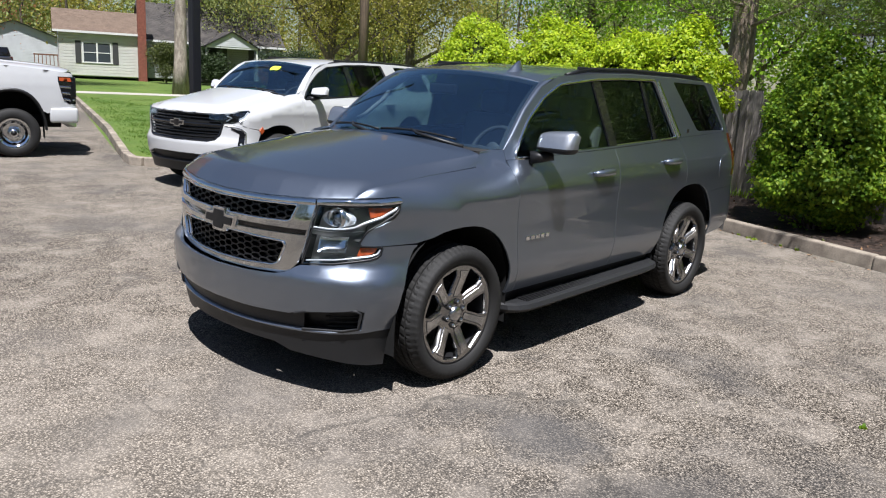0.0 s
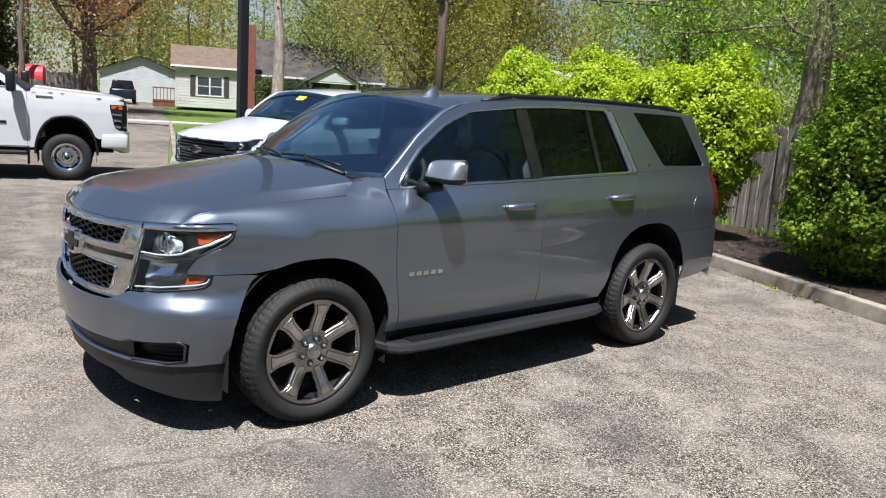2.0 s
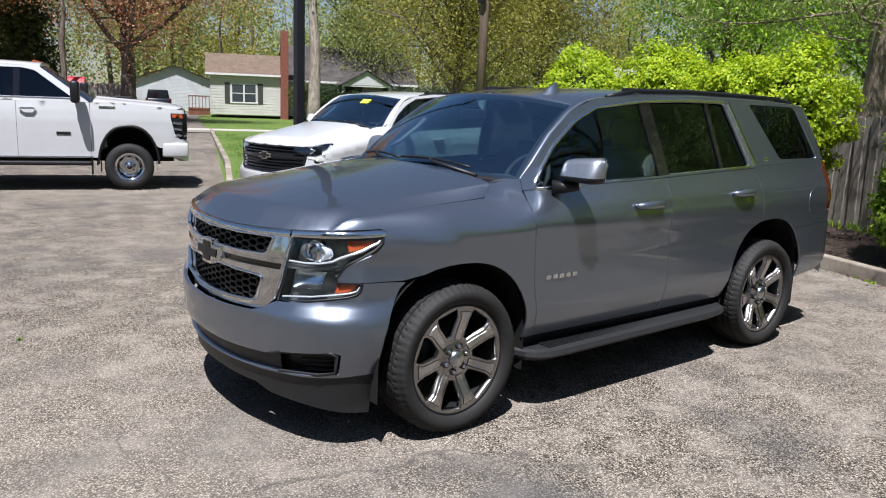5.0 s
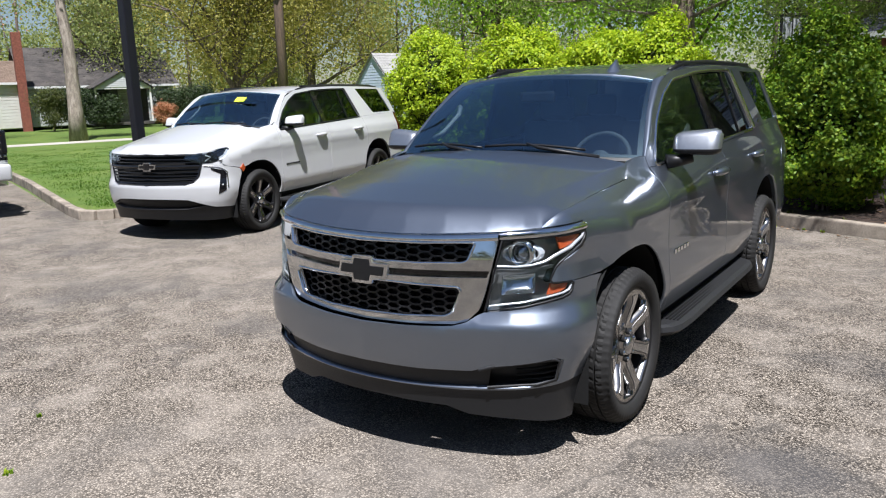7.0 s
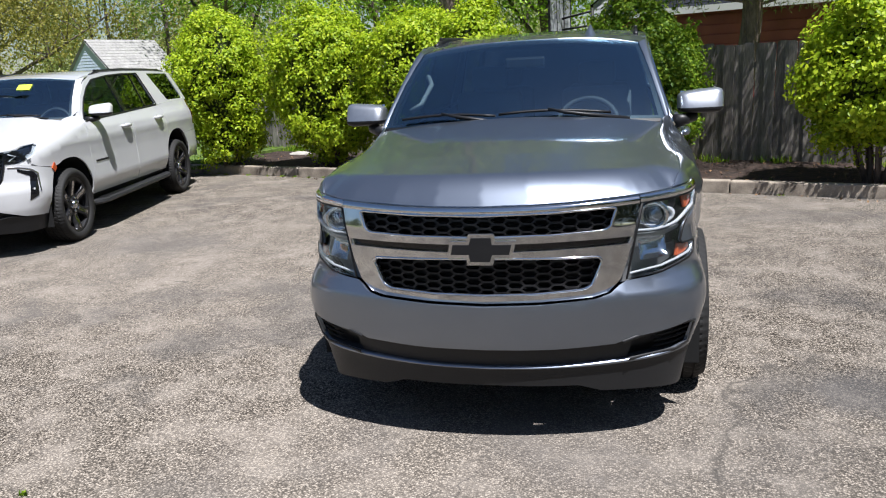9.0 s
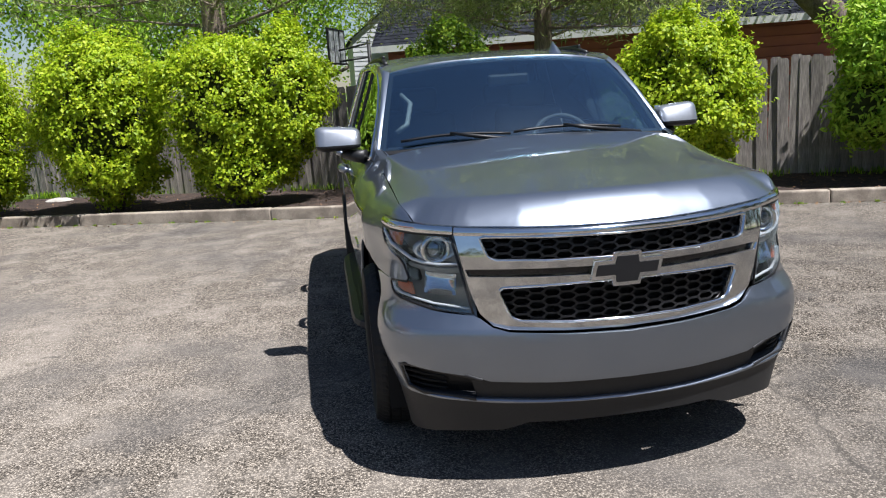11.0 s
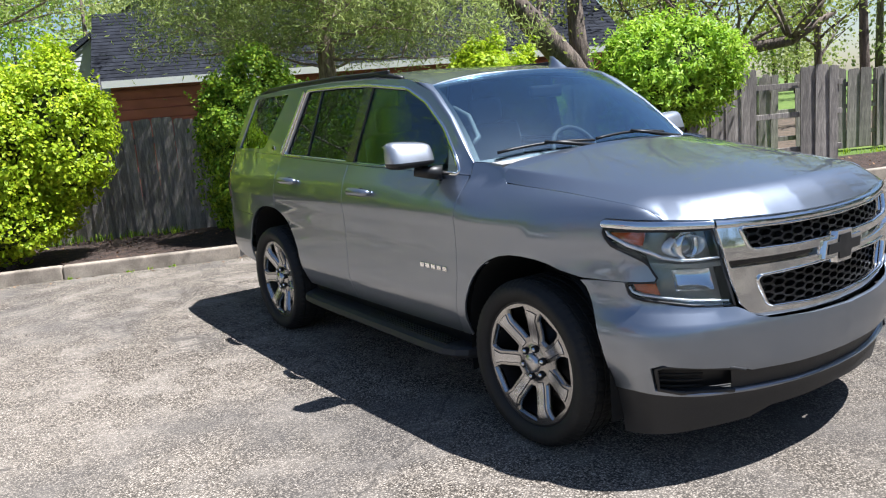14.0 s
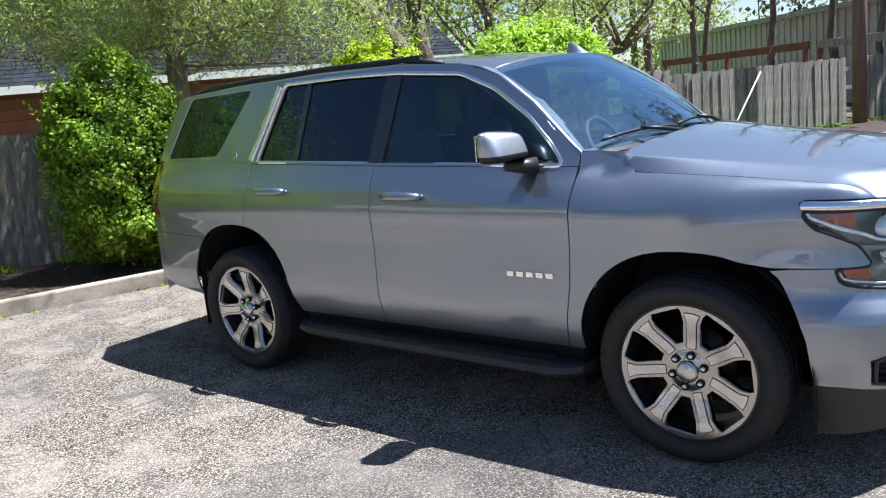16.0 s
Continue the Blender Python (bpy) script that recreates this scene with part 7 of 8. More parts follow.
tree((-17.0, 30.0), 13.0, 5.5, L_MID, 25, 40000, 0.175, None, 0.3, 0.2, limbs=16, label="fresh green tree by the white house")
tree((-8.0, 26.0), 12.0, 5.0, L_MID, 26, 40000, 0.175, None, 0.3, 0.15, limbs=16, label="fresh green tree behind the shrubs")
tree((-35.0, 36.0), 14.0, 6.0, L_OLIVE, 27, 36000, 0.19, None, 0.34, 0.15, limbs=16, label="tall yellow-green budding tree behind the house")
tree((-52.0, 33.0), 14.0, 6.0, L_FAR, 29, 36000, 0.2, None, 0.34, 0.15, limbs=16, label="tall spring-green tree behind the houses")


def woods(name, pts, seed, n, material, h=(9, 16), size=0.34, label="far spring woods"):
    """Distant trees as one stuff object: trunks and leaf clumps."""
    nr = np.random.default_rng(seed)
    root = thing(name, Matrix.Identity(4), label, "woods", kind="stuff")
    bm = bmesh.new()
    C = []
    for i, (x, y) in enumerate(pts):
        H = nr.uniform(*h)
        r0 = nr.uniform(0.14, 0.3)
        tube(bm, [(x, y, -0.2), (x + nr.uniform(-0.4, 0.4), y + nr.uniform(-0.4, 0.4), H * 0.5), (x + nr.uniform(-0.9, 0.9), y + nr.uniform(-0.9, 0.9), H * 0.95)], [r0, r0 * 0.7, r0 * 0.2], 5)
        for j in range(9):
            a, f = nr.uniform(0, 6.28), nr.uniform(0.18, 1.0)
            C.append((x + math.cos(a) * H * 0.24 * (1.15 - f * 0.7), y + math.sin(a) * H * 0.24 * (1.15 - f * 0.7), H * f))
    part("trunks", bm, M_BARK, root)
    C = np.array(C)
    off = nr.normal(size=(n, 3)) * np.array([1.15, 1.15, 0.9])
    P = C[nr.integers(0, len(C), n)] + off
    P = P[P[:, 2] > 0.2]
    N = unit(nr, len(P)) + np.array([0, 0, 0.5])
    N /= np.linalg.norm(N, axis=1)[:, None]
    leaf_mesh("leaves", P, N, size, material, root, nr, 0.7)
    return root


def scatter(rng, n, a0, a1, r0, r1):
    out = []
    for _ in range(n):
        a = radians(rng.uniform(a0, a1))
        r = rng.uniform(r0, r1)
        out.append((r * math.cos(a), r * math.sin(a)))
    return out


_r = random.Random(5)
woods("woods", scatter(_r, 60, 118, 175, 72, 110), 31, 112000, L_FAR, size=0.32, label="far spring woods, thin yellow-green leaf")
woods("woods", scatter(_r, 34, 120, 176, 70, 100), 32, 56000, L_OLIVE, size=0.30, label="far budding olive woods")
woods("woods", scatter(_r, 46, 20, 118, 48, 85), 33, 104000, L_FAR, (8, 15), 0.31, label="green woods behind the houses")
# the dull-leaved woods are unseen, added to darken what paint and glass reflect
woods("woods", scatter(_r, 40, 176, 250, 70, 110), 34, 16000, L_DULL, (8, 13), 0.7, label="unseen dull woods added to close the place past the street")
woods("woods", scatter(_r, 40, 250, 380, 55, 95), 35, 16000, L_DULL, (8, 14), 0.7, label="unseen dull woods added as a dark backdrop for reflections")
# also out of view: taller and nearer, to darken the flank's reflections
woods("woods", scatter(_r, 26, 288, 361, 24, 38), 36, 44000, L_DULL, (13, 20), 0.44, label="unseen tall trees on the far side of the lot, added to darken reflections")


_u = random.Random(14)
_spots = [Vector((_u.uniform(9, 24), _u.uniform(13, 34))) for _ in range(80)]
woods("woods", [(p.x, p.y) for p in _spots if p.y > 0.8 * p.x + 5.0 and not (p.x < 14.0 and p.y < 17.5)], 37, 56000, L_SPRING, (4.5, 9.5), 0.17, label="brushy spring undergrowth and thin trunks behind the fence")


# ---- houses ----
def stepped(name, prof, n, pitch, line, material, parent, under=0.0):
    """One lapped sheet of n courses: line(offset, way) gives the two ends of each edge."""
    bm = bmesh.new()
    rows = []
    for k in range(n):
        for o, f in prof:
            rows.append([bm.verts.new(p) for p in line(o, (k + f) * pitch)])
    if under:
        rows.append([bm.verts.new(p) for p in line(under, n * pitch)])
        rows.append([bm.verts.new(p) for p in line(under, 0.0)])
        rows.append(rows[0])
    for a, b in zip(rows, rows[1:]):
        if (a[0].co - a[1].co).length > 1e-4 or (b[0].co - b[1].co).length > 1e-4:
            bm.faces.new((a[0], a[1], b[1], b[0]))
    bmesh.ops.recalc_face_normals(bm, faces=bm.faces[:])
    return part(name, bm, material, parent, smooth=False)


def gable_house(name, m, w, d, h, rise, wall, roof, label, over=0.35, siding=0.12, openings=(), ends=None, boards=False, prow=0.0, low=0.0, recess=0.0):
    """A house with its front along local x at y = 0: lapped siding, gable roof with the ridge along x, windows set into frames."""
    t = thing(name, m, label, "house")
    bm = bmesh.new()
    box(bm, (recess / 2, d / 2, h / 2), (w - recess, d, h))
    part("wall", bm, wall, t, smooth=False)
    for x in (-w / 2, w / 2):
        bm = bmesh.new()
        sx = 1 if x > 0 else -1
        if not low:
            box(bm, (x, d / 2, h / 2), (0.012, d, h))
        a = [bm.verts.new((x + q, yy, zz)) for q in (-0.05 * sx, 0.004 * sx) for yy, zz in ((0, h), (d, h), (d / 2, h + rise))]
        bm.faces.new(a[:3])
        bm.faces.new(a[3:])
        part("gable_wall", bm, ends or wall, t, smooth=False)
    # siding courses on the front and the two ends; shingle courses as one stepped sheet a slope
    n = int(h / siding)
    if boards:
        lap = 0.045 if h < 3.2 and siding == 0.2 and name == "house" else 0.012
        for k in range(n):
            boxpart("siding_board", (0, -0.008 - lap * 0.3, (k + 0.5) * siding), (w, 0.02 + lap * 0.5, siding - lap), wall, t, 0.003, Matrix.Rotation(radians(4.0), 3, "X"))
    else:
        stepped("siding", [(-0.012, 0.0), (-0.003, 1.0)], n, siding, lambda o, z: [(recess - w / 2, o, z), (w / 2, o, z)], wall, t)
    for sx in (-1, 1):
        x = sx * w / 2
        top = h + rise

        def span(o, z):
            f = 1.0 if z <= h else max(0.0, 1 - (z - h) / rise)
            return [(x - sx * o, d / 2 - d / 2 * f, z + low), (x - sx * o, d / 2 + d / 2 * f, z + low)]
        if low:
            span = lambda o, z: [(x - sx * o, d / 2 - d / 2 * max(0.0, 1 - z / rise), z + low), (x - sx * o, d / 2 + d / 2 * max(0.0, 1 - z / rise), z + low)]
        stepped("siding", [(-0.020, 0.0), (-0.009, 1.0)], int((top - low) / siding), siding, span, ends or wall, t)
    sl = math.hypot(d / 2 + over, rise * (d / 2 + over) / (d / 2))
    ang = math.atan2(rise, d / 2)
    for sgn in (1, -1):
        rows = max(6, int(sl / 0.16))
        st = sl / rows

        def up(o, u):
            y, z = u * math.cos(ang) + o * math.sin(ang) - over, u * math.sin(ang) - o * math.cos(ang) + h - over * rise / (d / 2) + 0.02
            return [(-w / 2 - over - prow * u / sl, y if sgn > 0 else d - y, z), (w / 2 + over, y if sgn > 0 else d - y, z)]
        stepped("roof", [(-0.024, 0.0), (-0.015, 1.0)], rows, st, up, roof, t, under=0.06)
    boxpart("eaves_board", (0, -over + 0.0, h - over * rise / (d / 2) - 0.02), (w + 2 * over, 0.03, 0.14), M_WHITEPAINT, t)
    for o in openings:
        window_part(t, *o, y=-0.035 if boards else 0.0)
    return t


def window_part(t, x, z, w, h, kind="window", y=0.0):
    wd = new("window" if kind != "door" else "door")
    wd.parent = t
    boxpart("pane", (x, y - 0.015, z), (w, 0.02, h), M_WINDOW if kind != "door" else M_SHUTTER, wd)
    for dx, dz, sx, sz in ((0, h / 2, w + 0.16, 0.09), (0, -h / 2, w + 0.16, 0.09), (-w / 2, 0, 0.08, h), (w / 2, 0, 0.08, h)):
        boxpart("frame", (x + dx, y - 0.03, z + dz), (sx, 0.06, sz), M_WHITEPAINT, wd, 0.008)
    if kind != "door":
        boxpart("frame", (x, y - 0.032, z), (w, 0.03, 0.05), M_WHITEPAINT, wd)
    if kind == "twin":
        boxpart("frame", (x, y - 0.034, z), (0.10, 0.05, h), M_WHITEPAINT, wd)
    if kind == "shutters" or kind == "twin":
        for sx in (-1, 1):
            boxpart("shutter", (x + sx * (w / 2 + 0.30), y - 0.025, z), (0.36, 0.04, h + 0.14), M_SHUTTER, wd, 0.008)


def facing(x, y, deg, z=0.0):
    return pose(x, y, z, 0, 0, deg)


M_BLUESIDING = mat("pale_blue_siding", (0.50, 0.58, 0.70), rough=0.6, vary=0.1, vscale=1.5)
# the house fronts look along (0.86, -0.5), towards the lot
HF = math.degrees(math.atan2(0.93, 0.37))
gable_house("house", facing(-50.85, 21.75, HF, 0.2), 5.0, 6.5, 3.05, 1.4, M_SIDING, M_BROWNROOF, "small cream-sided house with a brown gable roof", siding=0.2, boards=True, openings=((-0.15, 1.55, 1.75, 1.35, "twin"),))
bm = bmesh.new()
box(bm, (0, 0, 3.1), (0.55, 0.55, 6.4), 0.02)
chim = tagged(part("chimney", bm, M_BRICK, None, smooth=False), "tall red brick chimney beside the cream house", "chimney")
chim.matrix_world = facing(-49.6, 24.2, HF)
gable_house("house", facing(-48.9, 29.6, HF, 0.2), 9.6, 8.0, 2.85, 2.6, M_WHITESIDING, M_OLDROOF, "white-sided house with a dark shingle roof", siding=0.2, boards=True, openings=((-3.4, 1.5, 1.1, 1.2, "window"), (-1.7, 1.5, 1.1, 1.2, "window"), (4.0, 1.5, 1.0, 1.2, "window")))
# near-black walls: the shade in the open porch is put into their colour
porch = gable_house("porch", facing(-45.33, 30.43, HF + 90, 0.2), 3.0, 3.6, 2.45, 1.0, M_SHUTTER, M_OLDROOF, "white gabled porch with a dark open front", ends=M_WHITESIDING, over=0.15, low=2.45, recess=1.3)
# the pale siding again, coloured darker for the shade under the porch roof
M_PORCHWALL = mat("shaded_porch_siding", (0.34, 0.35, 0.30), rough=0.7, vary=0.15, vscale=2.0)
for k in range(16):
    boxpart("siding_board", (-0.215, 1.15, 0.075 + 0.15 * k), (0.03, 1.5, 0.14), M_PORCHWALL, porch, 0.004)
boxpart("door", (-0.22, 2.55, 1.05), (0.05, 0.95, 2.1), M_CABLE, porch, 0.01)
for y in (0.07, 3.53):
    boxpart("post", (-1.40, y, 1.22), (0.12, 0.12, 2.45), M_WHITEPAINT, porch, 0.01)
boxpart("beam", (-1.42, 1.8, 2.40), (0.14, 3.6, 0.16), M_WHITEPAINT, porch, 0.01)
boxpart("porch_floor", (-0.85, 1.8, 0.06), (1.3, 3.6, 0.18), M_OLDROOF, porch, 0.01)
gable_house("garage", facing(-68.3, 26.27, HF + 90, 0.0), 7.0, 6.6, 2.7, 1.25, M_WHITESIDING, M_GREYROOF, "pale garage with a low gable roof", openings=())
gable_house("house", facing(-18.5, 25.85, 76.5, 0.0), 3.5, 3.0, 1.9, 1.55, M_BLUESIDING, M_GREYROOF, "pale blue-white gabled cottage behind the trees", over=0.1)
gable_house("shed_building", facing(5.61, 12.27, -23.5, 0.0), 11.0, 5.0, 2.72, 1.5, M_REDSIDING, M_SHINGLE, "red-sided building with a dark slate roof behind the fence", over=0.3, siding=0.2, ends=M_WHITESIDING, boards=True, prow=0.35)
gable_house("house_wing", facing(2.7, 18.7, 90, 0.0), 3.0, 2.8, 2.97, 1.06, M_WHITESIDING, M_SHINGLE, "white-sided gabled wing behind the red building", over=0.06, siding=0.12)
gable_house("house", facing(8.6, 23.25, 78.5, 0.0), 8.0, 7.0, 3.75, 2.2, M_WHITESIDING, M_GREYROOF, "tall white gabled house behind the red building")

# red shop
shop = thing("shop", facing(-55.0, -3.6, 90, 0.0), "red metal shop building with a pale arched sign", "building")
boxpart("upper_wall", (0, 5, 3.95), (16.6, 10, 1.75), M_REDSHOP, shop)
boxpart("lower_wall", (0, 5.1, 1.55), (16.4, 9.8, 3.1), M_WHITEPAINT, shop)
bm = bmesh.new()
vs = [bm.verts.new((6.1 + 1.45 * math.cos(t), y, 3.30 + 0.78 * math.sin(t))) for y in (-0.12, -0.02) for t in (math.pi * k / 16 for k in range(17))]
bm.faces.new(vs[:17])
bm.faces.new(vs[17:][::-1])
for k in range(16):
    bm.faces.new((vs[k], vs[k + 1], vs[18 + k], vs[17 + k]))
bm.faces.new((vs[16], vs[0], vs[17], vs[33]))
sign = part("arched_sign", bm, M_SIDING, shop, smooth=False)
for z, w in ((3.72, 1.2), (3.46, 1.0)):
    for k in range(6):
        boxpart("letter_bar", (6.1 - w / 2 + w * (k + 0.5) / 6, -0.13, z), (w / 6 - 0.05, 0.02, 0.17), M_REDSHOP, sign)
boxpart("shop_door", (6.1, 0.02, 1.35), (2.2, 0.1, 2.7), M_WINDOW, shop)
bm = bmesh.new()
vs = [bm.verts.new((q * 0.55, 0.5 * math.cos(t), 1.55 + 0.72 * (math.sin(t) if t >= 0 else 0))) for q in (-1, 1) for t in (math.pi * k / 12 for k in range(13))]
lo = [bm.verts.new((q * 0.55, yy, 0.0)) for q in (-1, 1) for yy in (0.5, -0.5)]
bm.faces.new(vs[:13] + [lo[1], lo[0]])
bm.faces.new((vs[13:] + [lo[3], lo[2]])[::-1])
for k in range(12):
    bm.faces.new((vs[k], vs[k + 1], vs[14 + k], vs[13 + k]))
bmesh.ops.recalc_face_normals(bm, faces=bm.faces[:])
bn = tagged(part("donation_bin", bm, M_REDSHOP, None, smooth=False), "rounded red metal collection bin by the drive", "bin")
bn.matrix_world = facing(-39.3, 7.4, HF, 0.0)

cable("cable", (-16.3, 14.83, 5.6), (-62, -22, 7.2), 0.9, 0.035, "thick black overhead power cable")
cable("cable", (-16.3, 14.83, 5.35), (-62, -22, 6.9), 0.9, 0.03, "thin black overhead service cable")
cable("cable", (-16.3, 14.83, 5.5), (14, 48, 7.0), 0.8, 0.03, "thin black overhead service cable")
cable("cable", (-16.3, 14.83, 6.4), (-62, -22, 8.4), 0.9, 0.02, "thin black overhead service cable")
cable("cable", (-16.3, 14.83, 5.25), (-19.3, 12.45, 5.30), 0.16, 0.028, "slack black splice loop under the power cable")
for a, b, r, m in (((-19.75, 12.05, 5.42), (-18.95, 12.70, 5.40), 0.085, M_CABLE), ((-18.30, 13.25, 5.08), (-17.55, 13.85, 5.24), 0.075, M_RIM), ((-17.9, 13.6, 5.47), (-16.9, 14.4, 5.50), 0.06, M_CABLE)):
    bm = bmesh.new()
    a, b = Vector(a), Vector(b)
    tube(bm, [a, a.lerp(b, 0.08), a.lerp(b, 0.92), b], [r * 0.45, r, r, r * 0.45], 10)
    tagged(part("splice_case", bm, m, None), "dark cylindrical splice case hung on the overhead cable", "splice case")
for z in (5.25, 5.55, 6.35):
    boxpart("bracket", (0.0, -0.02, z), (0.46, 0.12, 0.10), M_CABLE, upole, 0.015)
boxpart("meter_box", (0.1, -0.20, 5.05), (0.30, 0.16, 0.22), M_LAMPPOLE, upole, 0.02)

# pines and the leaning tree behind the fence
tree((2.42, 8.42), 9.5, 2.5, L_PINE, 41, 90000, 0.105, M_PINEBARK, 0.175, 0.27, lean=(0.01, 0.01), limbs=44, crown_top=0.66, label="pine tree with low needle boughs by the fence", aspect=0.16, limb_up=-0.25, limb_r=0.14, cluster=0.36)
tree((-3.2, 13.8), 11.0, 3.8, L_PINE, 42, 44000, 0.14, M_PINEBARK, 0.34, 0.30, limbs=28, label="thick-trunked pine behind the fence", aspect=0.16, limb_up=-0.2, limb_r=0.14, cluster=0.40)


def leaning_tree():
    t = thing("tree", pose(9.0, 8.6, 0), "old leaning tree with heavy crooked limbs", "tree")
    rng = random.Random(8)
    nr = np.random.default_rng(8)
    bm = bmesh.new()
    trunk = [(0, 0, -0.1), (-0.5, 0.05, 1.2), (-1.2, 0.1, 2.2), (-2.0, 0.1, 2.9), (-3.0, 0.3, 3.9), (-3.6, 0.5, 5.2), (-3.9, 0.8, 7.0)]
    tube(bm, trunk, [0.34, 0.29, 0.26, 0.24, 0.20, 0.15, 0.08], 14)
    tube(bm, [(-0.6, 0.05, 1.3), (-0.8, 0.2, 2.6), (-0.7, 0.4, 4.0), (-0.5, 0.4, 6.0)], [0.22, 0.18, 0.15, 0.09], 10)
    limb = [(-0.3, 0.0, 1.4), (0.6, -1.0, 2.0), (1.2, -2.0, 2.15), (1.7, -2.8, 2.25), (2.3, -3.3, 2.7)]
    tube(bm, limb, [0.17, 0.14, 0.12, 0.10, 0.05], 10)
    tips = []
    for p, r in ((trunk[4], 0.08), (trunk[5], 0.07), (trunk[3], 0.07), (limb[2], 0.05), (limb[3], 0.05), ((-0.7, 0.4, 4.0), 0.07), ((-0.5, 0.4, 6.0), 0.05), (trunk[6], 0.06)):
        for k in range(5):
            q = limb_path(rng, p, (rng.uniform(-1, 1), rng.uniform(-1, 1), rng.uniform(0.0, 1.0)), rng.uniform(1.2, 2.6), 6, 0.35)
            tube(bm, q, [r * (1 - 0.15 * j) for j in range(7)], 6)
            tips += q[2:]
    part("trunk", bm, M_BARK, t)
    c = np.array([p[:] for p in tips])
    n = 7000
    P = c[nr.integers(0, len(c), n)] + nr.normal(size=(n, 3)) * 0.38
    leaf_mesh("crown", P, unit(nr, n), 0.09, L_SPRING, t, nr)


leaning_tree()
tree((14.5, 11.5), 9.0, 3.5, L_SPRING, 43, 7000, 0.12, None, 0.16, 0.2, limbs=14, label="thin bare-limbed spring tree behind the fence")
tree((20.5, 15.5), 10.0, 3.6, L_MID, 44, 9000, 0.14, None, 0.18, 0.2, limbs=14, label="thin spring tree behind the fence")
tree((11.5, 16.0), 11.0, 4.5, L_SPRING, 45, 16000, 0.14, None, 0.22, 0.15, limbs=16, label="spring tree behind the leaning trunk")
tree((26.0, 14.0), 9.0, 2.8, L_SPRING, 46, 3000, 0.12, None, 0.17, 0.25, limbs=14, label="almost bare tree by the metal building")

tree((-2.2, 27.5), 11.0, 4.5, L_MID, 47, 40000, 0.16, None, 0.26, 0.12, limbs=16, label="fresh green tree beside the white house")
# service pole, guy wire and timber frame past the right-hand fence
sp = thing("utility_pole", pose(16.9, 2.75, 0), "rough brown wooden service pole by the fence", "pole")
bm = bmesh.new()
tube(bm, [(0, 0, -0.1), (0.03, 0.02, 3.0), (0.05, 0.05, 8.0)], [0.16, 0.15, 0.12], 14)
part("shaft", bm, M_POLEWOOD, sp)
guy = thing("guy_wire", Matrix.Identity(4), "steel guy wire with a white plastic guard", "wire")
g0, g1 = Vector((9.92, 3.71, 0.0)), Vector((16.9, 2.9, 5.6))
bm = bmesh.new()
tube(bm, [g0, g1], 0.008, 6)
part("strand", bm, M_CABLE, guy)
bm = bmesh.new()
tube(bm, [g0.lerp(g1, 0.02), g0.lerp(g1, 0.273)], 0.015, 8)
part("guard", bm, M_WHITESIDING, guy)
fr = thing("timber_frame", Matrix.Identity(4), "brown timber beam on posts behind the fence", "frame")
for a, b, z in (((26.5, 11.6), (22.4, 5.2), 2.12), ((22.2, 4.9), (19.3, 0.6), 2.10)):
    a, b = Vector(a), Vector(b)
    d = b - a
    m = (a + b) / 2
    R = Matrix.Rotation(math.atan2(d.y, d.x), 3, "Z")
    boxpart("beam", (m.x, m.y, z), (d.length, 0.10, 0.24), M_DECK if z > 2.11 else M_FENCE, fr, 0.01, R)
    for t in (0.02, 0.5, 0.98):
        p = a.lerp(b, t)
        boxpart("post", (p.x, p.y, 1.0), (0.12, 0.12, 2.0), M_DECK, fr, 0.01, R)
mb = thing("warehouse", facing(32.4, 10.15, -130.5, 0), "long grey metal warehouse behind the trees", "building")
boxpart("wall", (0, 6, 1.7), (17, 12, 3.4), M_METALWALL, mb)
bm = bmesh.new()
for k in range(42):
    box(bm, (-8.2 + 0.4 * k, -0.03, 1.7), (0.12, 0.06, 3.4))
part("wall_ribs", bm, M_METALWALL, mb, smooth=False)
boxpart("roof", (0, 6, 3.5), (17.5, 12.6, 0.2), M_GREYROOF, mb)
for k, (x, y) in enumerate(((23.0, 9.0), (25.0, 7.0), (27.0, 5.5), (24.0, 3.5), (28.5, 10.5), (21.5, 10.0))):
    tree((x, y), 9.0 + k % 3, 1.8, L_SPRING, 60 + k, 500, 0.12, None, 0.13 + 0.02 * (k % 3), 0.35, limbs=10, label="slim bare tree behind the fence", limb_up=0.9)

# far parked wagon and steps by the houses
nv = thing("parked_car", facing(-60.2, 18.4, HF + 5, 0.05), "dark navy wagon parked before the garage", "car")
bm = bmesh.new()
box(bm, (0, 0, 0.72), (1.9, 4.6, 0.75), 0.12)
part("body", bm, M_NAVY, nv)
bm = bmesh.new()
vs = box(bm, (0, 0.3, 1.40), (1.7, 3.3, 0.70), 0.10)
for v in vs:
    if v.co.z > 1.5:
        v.co.x *= 0.86
        v.co.y = 0.3 + (v.co.y - 0.3) * 0.86
part("cabin", bm, M_GLOSSBLK, nv)
for x in (-0.85, 0.85):
    boxpart("tail_lamp", (x, -2.29, 0.95), (0.16, 0.05, 0.3), M_REDLAMP, nv, 0.01)
    for y in (-1.4, 1.4):
        bm = bmesh.new()
        lathe(bm, [(0.0, -0.11), (0.33, -0.11), (0.35, -0.06), (0.35, 0.06), (0.33, 0.11), (0.0, 0.11)], 20, centre=(x, y, 0.35))
        part("wheel", bm, M_RUBBER, nv)
dk = thing("porch_steps", facing(-52.6, 18.9, HF, 0.1), "red-brown timber landing with rails", "steps")
boxpart("deck", (0, 0, 0.45), (1.5, 1.3, 0.12), M_DECK, dk)
for k in range(7):
    boxpart("baluster", (-0.7 + 0.233 * k, -0.6, 0.9), (0.05, 0.05, 0.9), M_DECK, dk)
